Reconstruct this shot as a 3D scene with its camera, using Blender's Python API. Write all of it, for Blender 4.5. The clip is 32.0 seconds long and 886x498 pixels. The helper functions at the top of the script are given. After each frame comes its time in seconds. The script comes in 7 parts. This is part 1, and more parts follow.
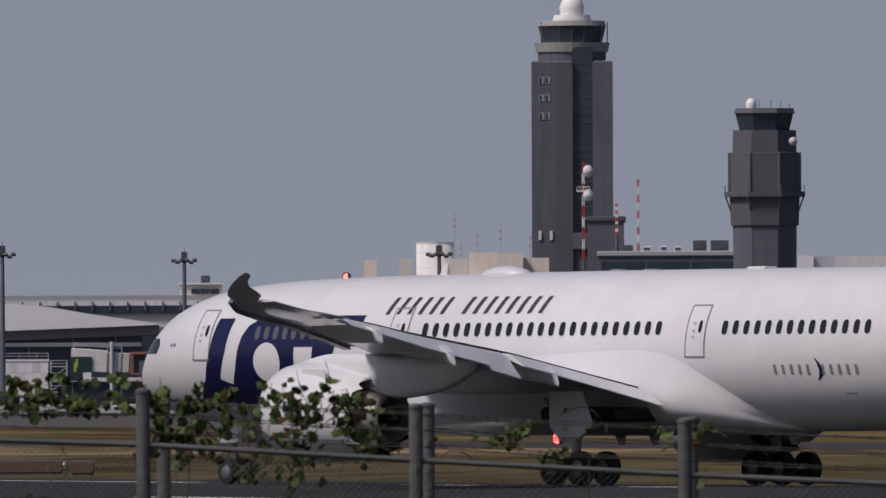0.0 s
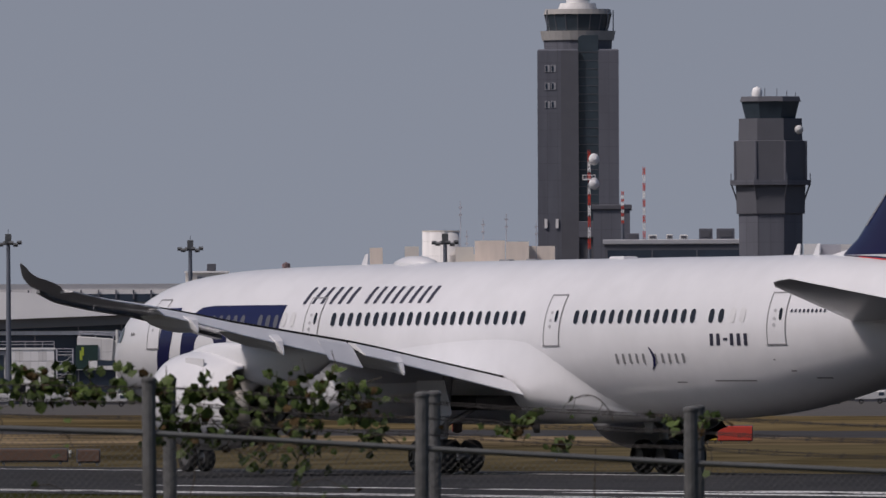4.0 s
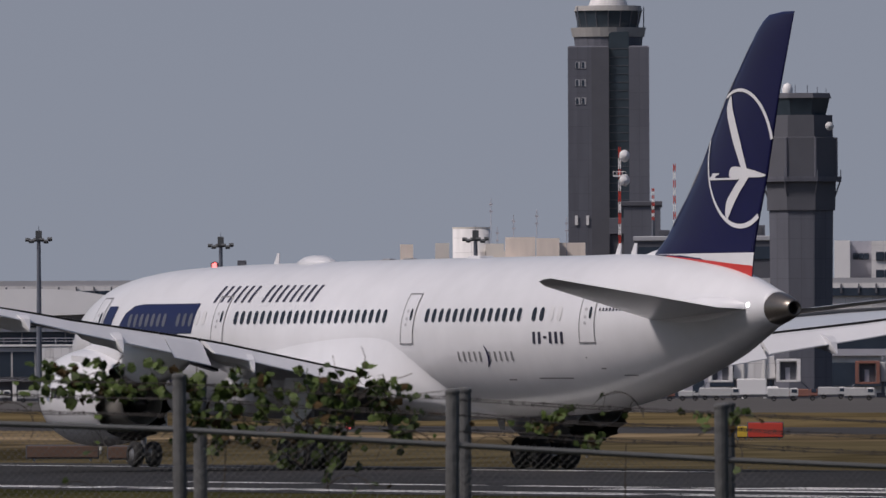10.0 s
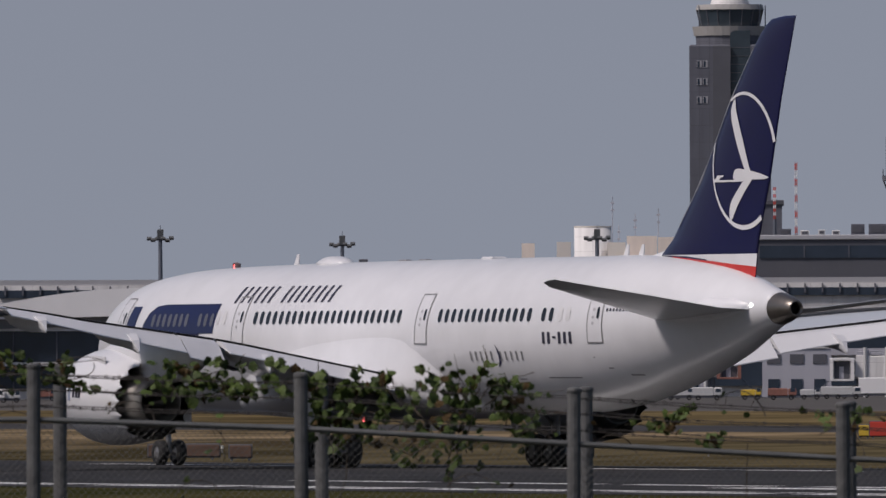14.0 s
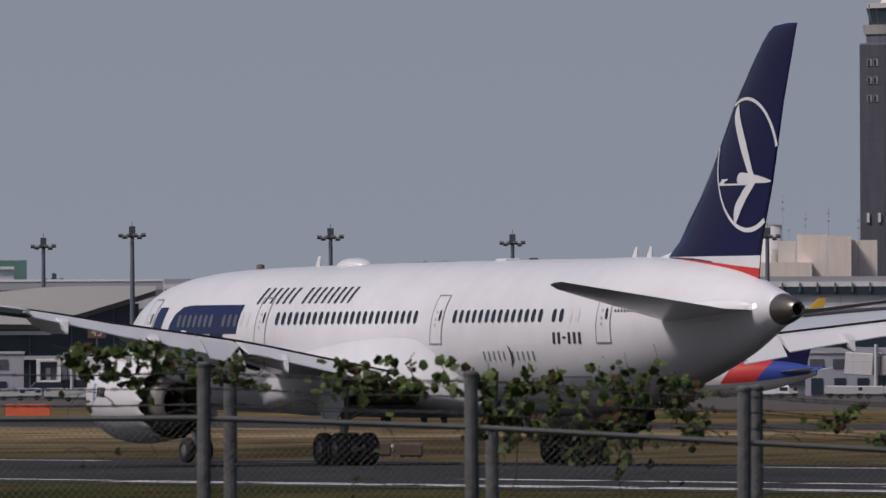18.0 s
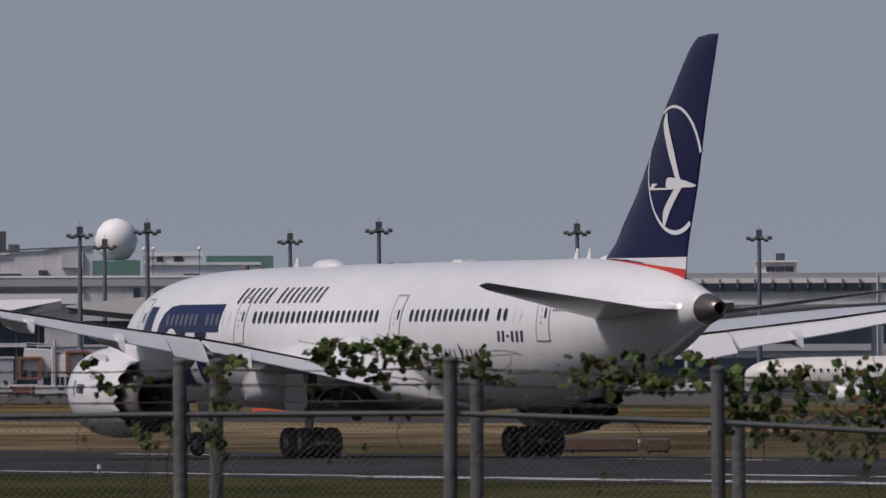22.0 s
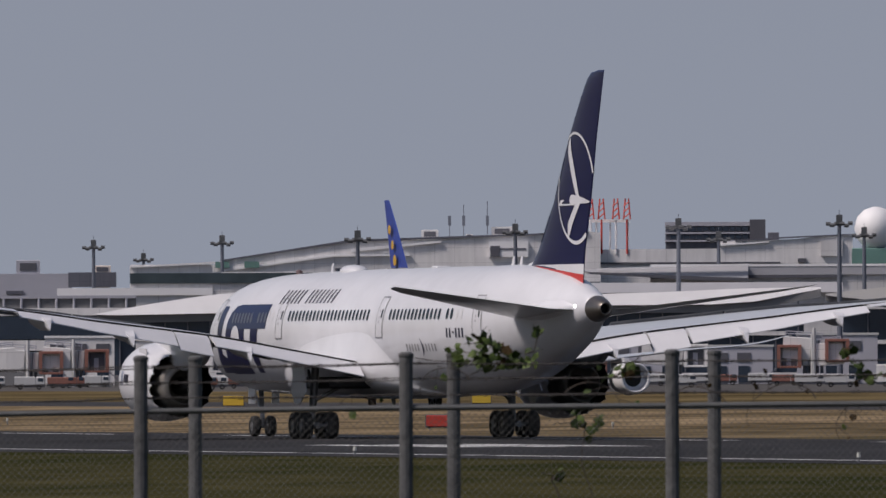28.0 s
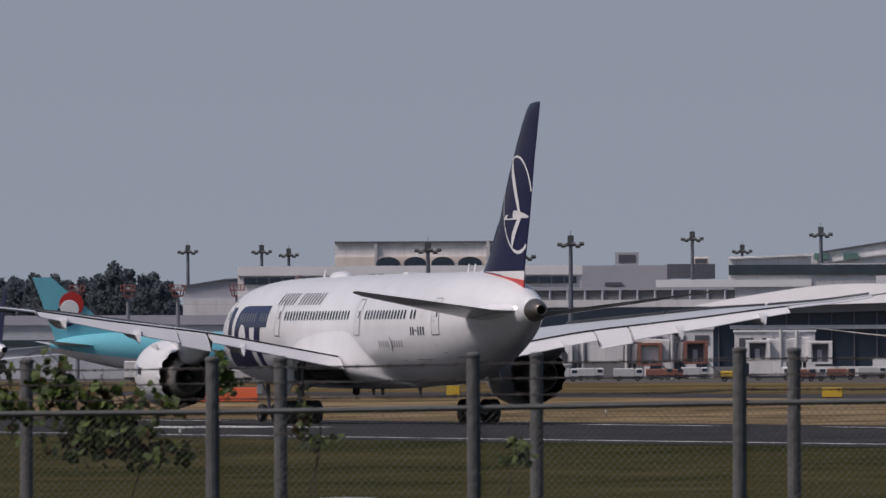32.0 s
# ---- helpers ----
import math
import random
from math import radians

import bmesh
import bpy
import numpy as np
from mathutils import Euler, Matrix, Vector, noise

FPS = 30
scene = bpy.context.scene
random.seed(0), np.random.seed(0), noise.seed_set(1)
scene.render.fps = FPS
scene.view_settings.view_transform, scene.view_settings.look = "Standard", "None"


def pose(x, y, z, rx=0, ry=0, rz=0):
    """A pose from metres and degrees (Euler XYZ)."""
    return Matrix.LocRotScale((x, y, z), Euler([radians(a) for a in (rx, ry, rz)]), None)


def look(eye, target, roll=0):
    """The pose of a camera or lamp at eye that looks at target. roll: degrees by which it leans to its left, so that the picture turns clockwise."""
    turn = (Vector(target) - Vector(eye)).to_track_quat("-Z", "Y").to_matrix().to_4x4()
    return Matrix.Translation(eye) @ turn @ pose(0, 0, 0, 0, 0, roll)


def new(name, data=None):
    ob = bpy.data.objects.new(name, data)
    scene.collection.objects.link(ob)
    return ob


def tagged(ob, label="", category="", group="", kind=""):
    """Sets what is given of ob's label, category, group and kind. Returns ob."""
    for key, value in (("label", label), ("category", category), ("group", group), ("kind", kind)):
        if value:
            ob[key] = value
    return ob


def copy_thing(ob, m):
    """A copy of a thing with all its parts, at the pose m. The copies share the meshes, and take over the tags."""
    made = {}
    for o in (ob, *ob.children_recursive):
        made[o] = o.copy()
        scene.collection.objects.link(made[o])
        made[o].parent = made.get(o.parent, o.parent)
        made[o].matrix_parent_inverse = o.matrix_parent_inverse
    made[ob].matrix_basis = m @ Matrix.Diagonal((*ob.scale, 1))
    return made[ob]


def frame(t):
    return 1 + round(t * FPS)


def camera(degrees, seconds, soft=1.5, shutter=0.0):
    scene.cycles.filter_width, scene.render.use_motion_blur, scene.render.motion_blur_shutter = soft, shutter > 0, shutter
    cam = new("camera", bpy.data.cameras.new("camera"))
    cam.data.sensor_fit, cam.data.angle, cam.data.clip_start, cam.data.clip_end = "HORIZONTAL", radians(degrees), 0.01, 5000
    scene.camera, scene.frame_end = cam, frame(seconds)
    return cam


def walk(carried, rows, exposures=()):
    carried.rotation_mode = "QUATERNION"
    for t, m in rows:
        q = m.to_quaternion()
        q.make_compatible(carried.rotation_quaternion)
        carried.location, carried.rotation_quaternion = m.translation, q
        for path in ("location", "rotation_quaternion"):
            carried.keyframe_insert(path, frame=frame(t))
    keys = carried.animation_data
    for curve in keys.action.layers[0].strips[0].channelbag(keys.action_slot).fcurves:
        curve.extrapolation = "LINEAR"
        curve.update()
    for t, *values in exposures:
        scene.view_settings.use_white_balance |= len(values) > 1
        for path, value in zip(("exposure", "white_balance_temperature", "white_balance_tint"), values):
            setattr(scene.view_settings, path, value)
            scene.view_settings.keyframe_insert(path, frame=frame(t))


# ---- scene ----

# ---- camera: a long lens on a tripod, 3.37 m above the runway, panning to the left ----
EYE = (0.0, 0.0, 3.375)


def pan(yaw, tilt):
    """The camera's pose for a compass turn to the right and a tilt upwards, in degrees."""
    a, b = radians(yaw), radians(tilt)
    aim = Vector((math.sin(a) * math.cos(b), math.cos(a) * math.cos(b), math.sin(b))) * 600
    return look(EYE, Vector(EYE) + aim, -0.226)


cam = camera(3.0727, 32.0, soft=1.5)
cam.data.dof.use_dof, cam.data.dof.focus_distance, cam.data.dof.aperture_fstop = True, 690.0, 34.0
walk(cam, [(t, pan(a, b)) for t, a, b in (
        (0, 0.0674, 0.5064), (0.5, 0.0619, 0.5039), (1, 0.0581, 0.5074), (1.5, 0.0574, 0.5053),
        (2, 0.0565, 0.5068), (2.5, 0.0548, 0.5043), (3, 0.0517, 0.4982), (3.5, 0.0499, 0.4777),
        (5.5, 0.0360, 0.4560), (6, 0.0344, 0.4526), (6.5, 0.0262, 0.4555), (7, 0.0296, 0.4573),
        (7.5, 0.0226, 0.4564), (8, 0.0139, 0.4559), (8.5, 0.0125, 0.4571), (9, 0.0113, 0.4555),
        (9.5, -0.0144, 0.4546), (10, -0.0590, 0.4546), (10.5, -0.1061, 0.4546), (11, -0.1159, 0.4569),
        (11.5, -0.1469, 0.4547), (12, -0.1920, 0.4538), (12.5, -0.2339, 0.4522), (13, -0.2903, 0.4516),
        (13.5, -0.3748, 0.4530), (14, -0.4806, 0.4523), (14.5, -0.5789, 0.4514), (16.5, -0.8767, 0.4520),
        (17, -0.9185, 0.4532), (17.5, -0.9982, 0.4511), (18, -1.0711, 0.4496), (18.5, -1.1223, 0.4493),
        (19, -1.2217, 0.4494), (19.5, -1.3850, 0.4509), (20, -1.5092, 0.4490), (20.5, -1.5911, 0.4478),
        (21, -1.7033, 0.4479), (21.5, -1.8317, 0.4472), (22, -1.9267, 0.4368), (22.5, -2.0953, 0.4328),
        (23, -2.2928, 0.4294), (23.5, -2.5523, 0.4268), (24, -2.7887, 0.4265), (24.5, -3.0721, 0.4225),
        (25, -3.3435, 0.4208), (25.5, -3.5468, 0.4189), (27.5, -4.3487, 0.4085), (28, -4.5609, 0.4061),
        (28.5, -4.7711, 0.4014), (29, -4.9943, 0.3966), (29.5, -5.2964, 0.3955), (30, -5.5543, 0.3940),
        (30.5, -5.8081, 0.3934), (31, -6.0771, 0.3877), (31.5, -6.3822, 0.3896), (32, -6.6379, 0.3850),
)], exposures=[(0.0, -0.06, 6370, 17), (3.5, -0.08, 6370, 17), (6.0, -0.11, 6370, 17), (12.0, -0.04, 6370, 17), (24.0, -0.04, 6370, 17), (27.5, 0.07, 6370, 17), (32.0, 0.09, 6370, 17)])

# ---- light: hazy afternoon sun, high and behind the camera's left shoulder ----
SUN_UP, SUN_TURN = 51.0, -120.0      # elevation, and compass turn from the camera's forward line

world = bpy.data.worlds.new("world")
scene.world = world
world.use_nodes = True
wn = world.node_tree.nodes
sky = wn.new("ShaderNodeTexSky")
sky.sky_type = "NISHITA"
sky.sun_disc = False
sky.sun_elevation = radians(SUN_UP)
sky.sun_rotation = radians(SUN_TURN)
sky.air_density, sky.dust_density, sky.ozone_density = 1.0, 2.2, 1.2
world.node_tree.links.new(sky.outputs[0], wn["Background"].inputs[0])
wn["Background"].inputs[1].default_value = 0.06

sun = new("sun", bpy.data.lights.new("sun", "SUN"))
sun.data.energy, sun.data.angle, sun.data.color = 2.65, radians(12.0), (1.0, 0.925, 0.835)
_a, _e = radians(SUN_TURN), radians(SUN_UP)
sun.matrix_world = look((math.sin(_a) * math.cos(_e) * 900, math.cos(_a) * math.cos(_e) * 900, math.sin(_e) * 900), (0, 0, 0))

# ---- materials ----
MATS = {}


def mat(name, color, rough=0.6, metal=0.0, var=0.12, scale=2.0, bump=0.0, coat=0.0, spec=0.5, tint=None, glow=0.0, per_object=0.0, stretch=(1, 1, 1), sharp=(0.3, 0.75), panels=None):
    """A node material: a base colour broken up at two scales, with its gloss and relief."""
    if name in MATS:
        return MATS[name]
    m = bpy.data.materials.new(name)
    m.use_nodes = True
    t = m.node_tree
    b = t.nodes["Principled BSDF"]
    co = t.nodes.new("ShaderNodeTexCoord")
    mp = t.nodes.new("ShaderNodeMapping")
    mp.inputs["Scale"].default_value = stretch
    t.links.new(co.outputs["Object"], mp.inputs[0])
    big, small = t.nodes.new("ShaderNodeTexNoise"), t.nodes.new("ShaderNodeTexNoise")
    big.inputs["Scale"].default_value, small.inputs["Scale"].default_value = scale * 0.17, scale
    small.inputs["Detail"].default_value = 4
    for n in (big, small):
        t.links.new(mp.outputs[0], n.inputs["Vector"])
    add = t.nodes.new("ShaderNodeMath")
    add.operation = "ADD"
    t.links.new(big.outputs[0], add.inputs[0])
    t.links.new(small.outputs[0], add.inputs[1])
    src = add.outputs[0]
    if per_object:
        oi, mul = t.nodes.new("ShaderNodeObjectInfo"), t.nodes.new("ShaderNodeMath")
        mul.operation = "MULTIPLY_ADD"
        mul.inputs[1].default_value = per_object
        t.links.new(oi.outputs["Random"], mul.inputs[0])
        t.links.new(src, mul.inputs[2])
        src = mul.outputs[0]
    ramp = t.nodes.new("ShaderNodeValToRGB")
    ramp.color_ramp.elements[0].position, ramp.color_ramp.elements[1].position = sharp
    half = t.nodes.new("ShaderNodeMath")
    half.operation = "MULTIPLY"
    half.inputs[1].default_value = 0.5 / (1 + per_object * 0.5)
    t.links.new(src, half.inputs[0])
    t.links.new(half.outputs[0], ramp.inputs[0])
    c = Vector(color)
    d = Vector(tint) if tint else c * (1 + var)
    ramp.color_ramp.elements[0].color = (*(c * (1 - var)), 1)
    ramp.color_ramp.elements[1].color = (*d, 1)
    out = ramp.outputs[0]
    if panels:                  # faint joints between facade panels of a width and a height
        sp, cb, bk, mx = (t.nodes.new(n) for n in ("ShaderNodeSeparateXYZ", "ShaderNodeCombineXYZ", "ShaderNodeTexBrick", "ShaderNodeMix"))
        mx.data_type, mx.blend_type = "RGBA", "MULTIPLY"
        bk.offset = 0.0
        for k, v in (("Scale", 1.0), ("Mortar Size", 0.05), ("Mortar Smooth", 0.3), ("Brick Width", panels[0]), ("Row Height", panels[1])):
            bk.inputs[k].default_value = v
        bk.inputs["Color1"].default_value, bk.inputs["Color2"].default_value = (1, 1, 1, 1), (0.93, 0.93, 0.94, 1)
        bk.inputs["Mortar"].default_value = (0.72, 0.72, 0.73, 1)
        t.links.new(co.outputs["Object"], sp.inputs[0])
        t.links.new(sp.outputs["X"], cb.inputs["X"])
        t.links.new(sp.outputs["Z"], cb.inputs["Y"])
        t.links.new(cb.outputs[0], bk.inputs["Vector"])
        mx.inputs["Factor"].default_value = 1.0
        t.links.new(out, mx.inputs["A"])
        t.links.new(bk.outputs["Color"], mx.inputs["B"])
        out = mx.outputs["Result"]
    t.links.new(out, b.inputs["Base Color"])
    b.inputs["Roughness"].default_value, b.inputs["Metallic"].default_value = rough, metal
    b.inputs["Coat Weight"].default_value = coat
    b.inputs["Coat Roughness"].default_value = 0.06
    b.inputs["Specular IOR Level"].default_value = spec
    if bump:
        bp = t.nodes.new("ShaderNodeBump")
        bp.inputs["Strength"].default_value, bp.inputs["Distance"].default_value = bump, 0.05
        t.links.new(small.outputs[0], bp.inputs["Height"])
        t.links.new(bp.outputs[0], b.inputs["Normal"])
    if glow:
        b.inputs["Emission Color"].default_value, b.inputs["Emission Strength"].default_value = (*color, 1), glow
    MATS[name] = m
    return m


WHITE = mat("white_aircraft_paint", (0.665, 0.665, 0.685), 0.42, var=0.045, scale=0.8, coat=0.4, sharp=(0.38, 0.62))
WINGGREY = mat("grey_wing_paint", (0.60, 0.61, 0.63), 0.4, var=0.06, scale=0.7, coat=0.5)
NAVY = mat("navy_paint", (0.006, 0.007, 0.052), 0.35, var=0.1, scale=0.6, coat=0.35, spec=0.3)
EDGE = mat("light_grey_edge", (0.30, 0.30, 0.32), 0.5, 0.4, var=0.1)
RED = mat("red_paint", (0.50, 0.03, 0.025), 0.4, var=0.08, coat=0.3)
BLACK = mat("dark_glass", (0.012, 0.013, 0.016), 0.15, var=0.2)
SEAM = mat("seam_grey", (0.22, 0.22, 0.23), 0.6)
DARKTEXT = mat("dark_lettering", (0.03, 0.03, 0.05), 0.5)
TYRE = mat("tyre_rubber", (0.014, 0.014, 0.015), 0.85, var=0.25, scale=6)
STEEL = mat("gear_steel", (0.28, 0.28, 0.29), 0.4, 0.6, scale=5)
# real soot on the exhausts; painted shade in flap gaps and wheel bays
SOOT_SHADE = mat("soot_and_shade_metal", (0.025, 0.024, 0.024), 0.55, 0.5, var=0.3)
CHROME = mat("bare_aluminium", (0.6, 0.6, 0.62), 0.25, 0.9)
POSTM = mat("weathered_concrete_post", (0.098, 0.099, 0.100), 0.85, var=0.35, scale=14, bump=0.3)
RAILM = mat("galvanised_rail", (0.09, 0.094, 0.096), 0.7, 0.2, var=0.25, scale=9)
MESHM = mat("dull_woven_wire", (0.075, 0.075, 0.072), 0.75, 0.2, var=0.3, scale=12)
WIREM = mat("rusty_wire", (0.045, 0.040, 0.038), 0.8, 0.2, var=0.35, scale=20)


# ---- mesh helpers ----
def mesh(name, verts, faces, smooth=False):
    me = bpy.data.meshes.new(name)
    me.from_pydata([tuple(v) for v in verts], [], faces)
    me.update()
    if smooth:
        me.polygons.foreach_set("use_smooth", [True] * len(me.polygons))
    return me


def part(name, shape, material, parent, label="", smooth=False, m=None):
    """Links a shape (verts, faces), a bmesh or a finished mesh as one part under a thing."""
    if isinstance(shape, tuple):
        me = mesh(name, *shape, smooth=smooth)
    elif isinstance(shape, bmesh.types.BMesh):
        me = bpy.data.meshes.new(name)
        shape.to_mesh(me)
        shape.free()
        if smooth:
            me.polygons.foreach_set("use_smooth", [True] * len(me.polygons))
    else:
        me = shape
    if material and not me.materials:
        me.materials.append(material)
    ob = new(name, me)
    ob.parent = parent
    if m is not None:
        ob.matrix_basis = m
    if label:
        ob["label"] = label
    return ob


def thing(name, label, category, m=None, group="", kind=""):
    ob = new(name)
    if m is not None:
        ob.matrix_basis = m
    return tagged(ob, label, category, group, kind)


def loft(rings, closed=True, cap=True):
    """Skin over rings of equal point count."""
    n = len(rings[0])
    verts = [p for r in rings for p in r]
    faces = []
    for i in range(len(rings) - 1):
        for j in range(n if closed else n - 1):
            k = (j + 1) % n
            faces.append((i * n + j, i * n + k, (i + 1) * n + k, (i + 1) * n + j))
    if cap and closed:
        faces.append(tuple(reversed(range(n))))
        faces.append(tuple((len(rings) - 1) * n + j for j in range(n)))
    return verts, faces


def box(x0, x1, y0, y1, z0, z1, bevel=0.0):
    if not bevel:
        v = [(x, y, z) for z in (z0, z1) for y in (y0, y1) for x in (x0, x1)]
        return v, [(0, 2, 3, 1), (4, 5, 7, 6), (0, 1, 5, 4), (2, 6, 7, 3), (0, 4, 6, 2), (1, 3, 7, 5)]
    b = bevel
    rings = [[(x0 + b, y0 + b, z0), (x1 - b, y0 + b, z0), (x1 - b, y1 - b, z0), (x0 + b, y1 - b, z0)]]
    for z in (z0 + b, z1 - b):
        rings.append([(x0, y0, z), (x1, y0, z), (x1, y1, z), (x0, y1, z)])
    rings.append([(x0 + b, y0 + b, z1), (x1 - b, y0 + b, z1), (x1 - b, y1 - b, z1), (x0 + b, y1 - b, z1)])
    return loft(rings)


def join(*shapes):
    verts, faces = [], []
    for v, f in shapes:
        o = len(verts)
        verts += list(v)
        faces += [tuple(i + o for i in q) for q in f]
    return verts, faces


def moved(shape, m):
    return [m @ Vector(p) for p in shape[0]], shape[1]


def tube(a, b, r0, r1=None, n=10):
    """A round bar from a to b."""
    a, b = Vector(a), Vector(b)
    r1 = r0 if r1 is None else r1
    q = (b - a).to_track_quat("Z", "X")
    ring = [Vector((math.cos(2 * math.pi * k / n), math.sin(2 * math.pi * k / n), 0)) for k in range(n)]
    return loft([[a + q @ (p * r0) for p in ring], [b + q @ (p * r1) for p in ring]])


def revolve(profile, n=32, cap=False):
    """Turns (x, r) pairs round the x axis."""
    rings = [[(x, r * math.cos(2 * math.pi * k / n), r * math.sin(2 * math.pi * k / n)) for k in range(n)] for x, r in profile]
    return loft(rings, cap=cap)


def at(bearing, dist, z=0.0):
    """A pose at a compass bearing from the camera, its x axis to the right and its y axis away."""
    a = radians(bearing)
    return pose(math.sin(a) * dist, math.cos(a) * dist, z, 0, 0, -bearing)

# ---- ground: bands that run along the runway; u is the offset to the right of the eye, s the way along ----
RUN = -21.7
RX, RY = math.sin(radians(RUN)), math.cos(radians(RUN))


def strip(name, u0, u1, s0, s1, z, material, label, category="ground", steps=1):
    pts, faces = [], []
    for i in range(steps + 1):
        s = s0 + (s1 - s0) * i / steps
        for u in (u0, u1):
            pts.append((u * RY + s * RX, -u * RX + s * RY, z))
    for i in range(steps):
        faces.append((2 * i, 2 * i + 1, 2 * i + 3, 2 * i + 2))
    ob = part(name, (pts, faces), material, None)
    return tagged(ob, label, category, kind="structure")


GRASS = mat("airfield_grass", (0.0387, 0.0432, 0.0171), 0.95, var=0.3, scale=0.35, tint=(0.0684, 0.0612, 0.0279), bump=0.4, stretch=(1, 0.25, 1), spec=0.0, sharp=(0.40, 0.66))
DRY = mat("golden_dry_grass", (0.0729, 0.0576, 0.0324), 0.95, var=0.25, scale=0.16, tint=(0.1845, 0.1422, 0.0855), bump=0.4, stretch=(1, 0.35, 1), spec=0.0, sharp=(0.39, 0.62))
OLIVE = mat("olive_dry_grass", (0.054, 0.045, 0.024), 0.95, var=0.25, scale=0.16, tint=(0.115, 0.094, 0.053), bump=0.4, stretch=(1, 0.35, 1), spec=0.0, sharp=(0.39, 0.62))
GOLD = mat("pale_golden_dry_grass", (0.091, 0.071, 0.040), 0.95, var=0.25, scale=0.16, tint=(0.277, 0.209, 0.128), bump=0.4, stretch=(1, 0.35, 1), spec=0.0, sharp=(0.39, 0.62))
STRAW = mat("straw_grass", (0.0882, 0.0684, 0.0351), 0.95, var=0.3, scale=0.1, tint=(0.1674, 0.1278, 0.0657), bump=0.4, stretch=(1, 0.35, 1), spec=0.0, sharp=(0.4, 0.62))
ASPHALT = mat("runway_asphalt", (0.0252, 0.0245, 0.0252), 0.9, var=0.35, scale=0.5, stretch=(1, 0.3, 1), spec=0.15, sharp=(0.38, 0.64))
TAXI = mat("taxiway_asphalt", (0.048, 0.046, 0.046), 0.9, var=0.3, scale=0.3, spec=0.1)
APRON = mat("apron_concrete", (0.090, 0.084, 0.079), 0.9, var=0.25, scale=0.15, spec=0.1)
LINE = mat("runway_marking_paint", (0.80, 0.80, 0.78), 0.7, var=0.25, scale=1.5)


def ground_height(y):
    """The bank on which the fence stands falls away to the runway's level."""
    k = min(max((y - 118) / 180, 0), 1)
    return 1.0 * (1 - k * k * (3 - 2 * k)) + (0.75 if y < 40 else 0.75 * max(0, 1 - (y - 40) / 60))


ys = [-2500, -300, -40, 0, 20, 40, 60, 80, 100, 118, 140, 160, 180, 200, 220, 240, 260, 280, 300, 360, 600, 1200, 2400, 4950]
xs = [-4000, -1500, -500, -150, -60, 0, 60, 150, 500, 1500, 4000]
gv = [(x, y, ground_height(y) - (0.03 if y < 330 else 0.55)) for y in ys for x in xs]
gf = [(i * len(xs) + j, i * len(xs) + j + 1, (i + 1) * len(xs) + j + 1, (i + 1) * len(xs) + j) for i in range(len(ys) - 1) for j in range(len(xs) - 1)]
tagged(part("ground", (gv, gf), GRASS, None, smooth=True), "dull green mown airfield grass with dry patches", "ground", kind="structure")

def banded(name, us, s0, s1, material, label, category, steps=14):
    """A band with a cross fall: us is a list of (u, z)."""
    pts, faces = [], []
    m = len(us)
    for i in range(steps + 1):
        s = s0 + (s1 - s0) * i / steps
        pts += [(u * RY + s * RX, -u * RX + s * RY, z) for u, z in us]
    for i in range(steps):
        faces += [(i * m + j, i * m + j + 1, (i + 1) * m + j + 1, (i + 1) * m + j) for j in range(m - 1)]
    return tagged(part(name, (pts, faces), material, None), label, category, kind="structure")


banded("ground", [(-1500, -0.012), (178.9, -0.012)], -600, 3600, GRASS, "dull green mown airfield grass before the runway", "ground")
# the runway is crowned: its far half falls away behind the centre line
banded("runway", [(179, 0.0), (231, 0.0), (240, -0.06), (267, -0.42)], -600, 3600, ASPHALT, "dark grey asphalt runway with white markings", "runway")
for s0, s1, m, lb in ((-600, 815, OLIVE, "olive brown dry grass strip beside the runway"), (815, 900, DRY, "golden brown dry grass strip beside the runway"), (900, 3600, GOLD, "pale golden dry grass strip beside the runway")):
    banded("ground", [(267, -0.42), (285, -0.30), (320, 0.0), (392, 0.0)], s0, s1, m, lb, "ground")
strip("taxiway", 392.2, 446, -900, 3600, 0.0, TAXI, "grey asphalt taxiway", "taxiway", 12)
strip("ground", 446.2, 640, -1200, 3600, 0.0, STRAW, "straw coloured grass between taxiway and apron", "ground", 12)
strip("apron", 640.2, 3500, -3500, 3800, 0.0, APRON, "pale grey concrete airport apron", "apron", 12)


def marking(u0, u1, s0, s1):
    m = strip("runway_marking", u0, u1, s0, s1, 0.012, LINE, "worn white paint stripe on the runway", "marking")
    return tagged(m, group="runway markings")


for k in range(-14, 75):                    # edge stripes, broken by wear
    s = 330 + k * 24
    marking(184.3, 185.1, s, s + 22.5)
for k in range(-4, 30):                     # centre line
    marking(229.0, 229.9, 500 + k * 50, 530 + k * 50)
for k in range(12):                         # threshold bars
    if 191.0 + k * 5.9 < 229 and k not in (5, 6):
        marking(191.0 + k * 5.9, 192.9 + k * 5.9, 424, 470)
for u in (203.0, 206.2, 209.4):             # touchdown zone bars
    for k in range(3):
        marking(u, u + 1.7, 655 + k * 150, 679 + k * 150)
for u in (182.3, 195.0):                    # worn stripes beside the edge line near the threshold
    for k in range(18):
        marking(u, u + 1.1, 250 + k * 15, 262 + k * 15)

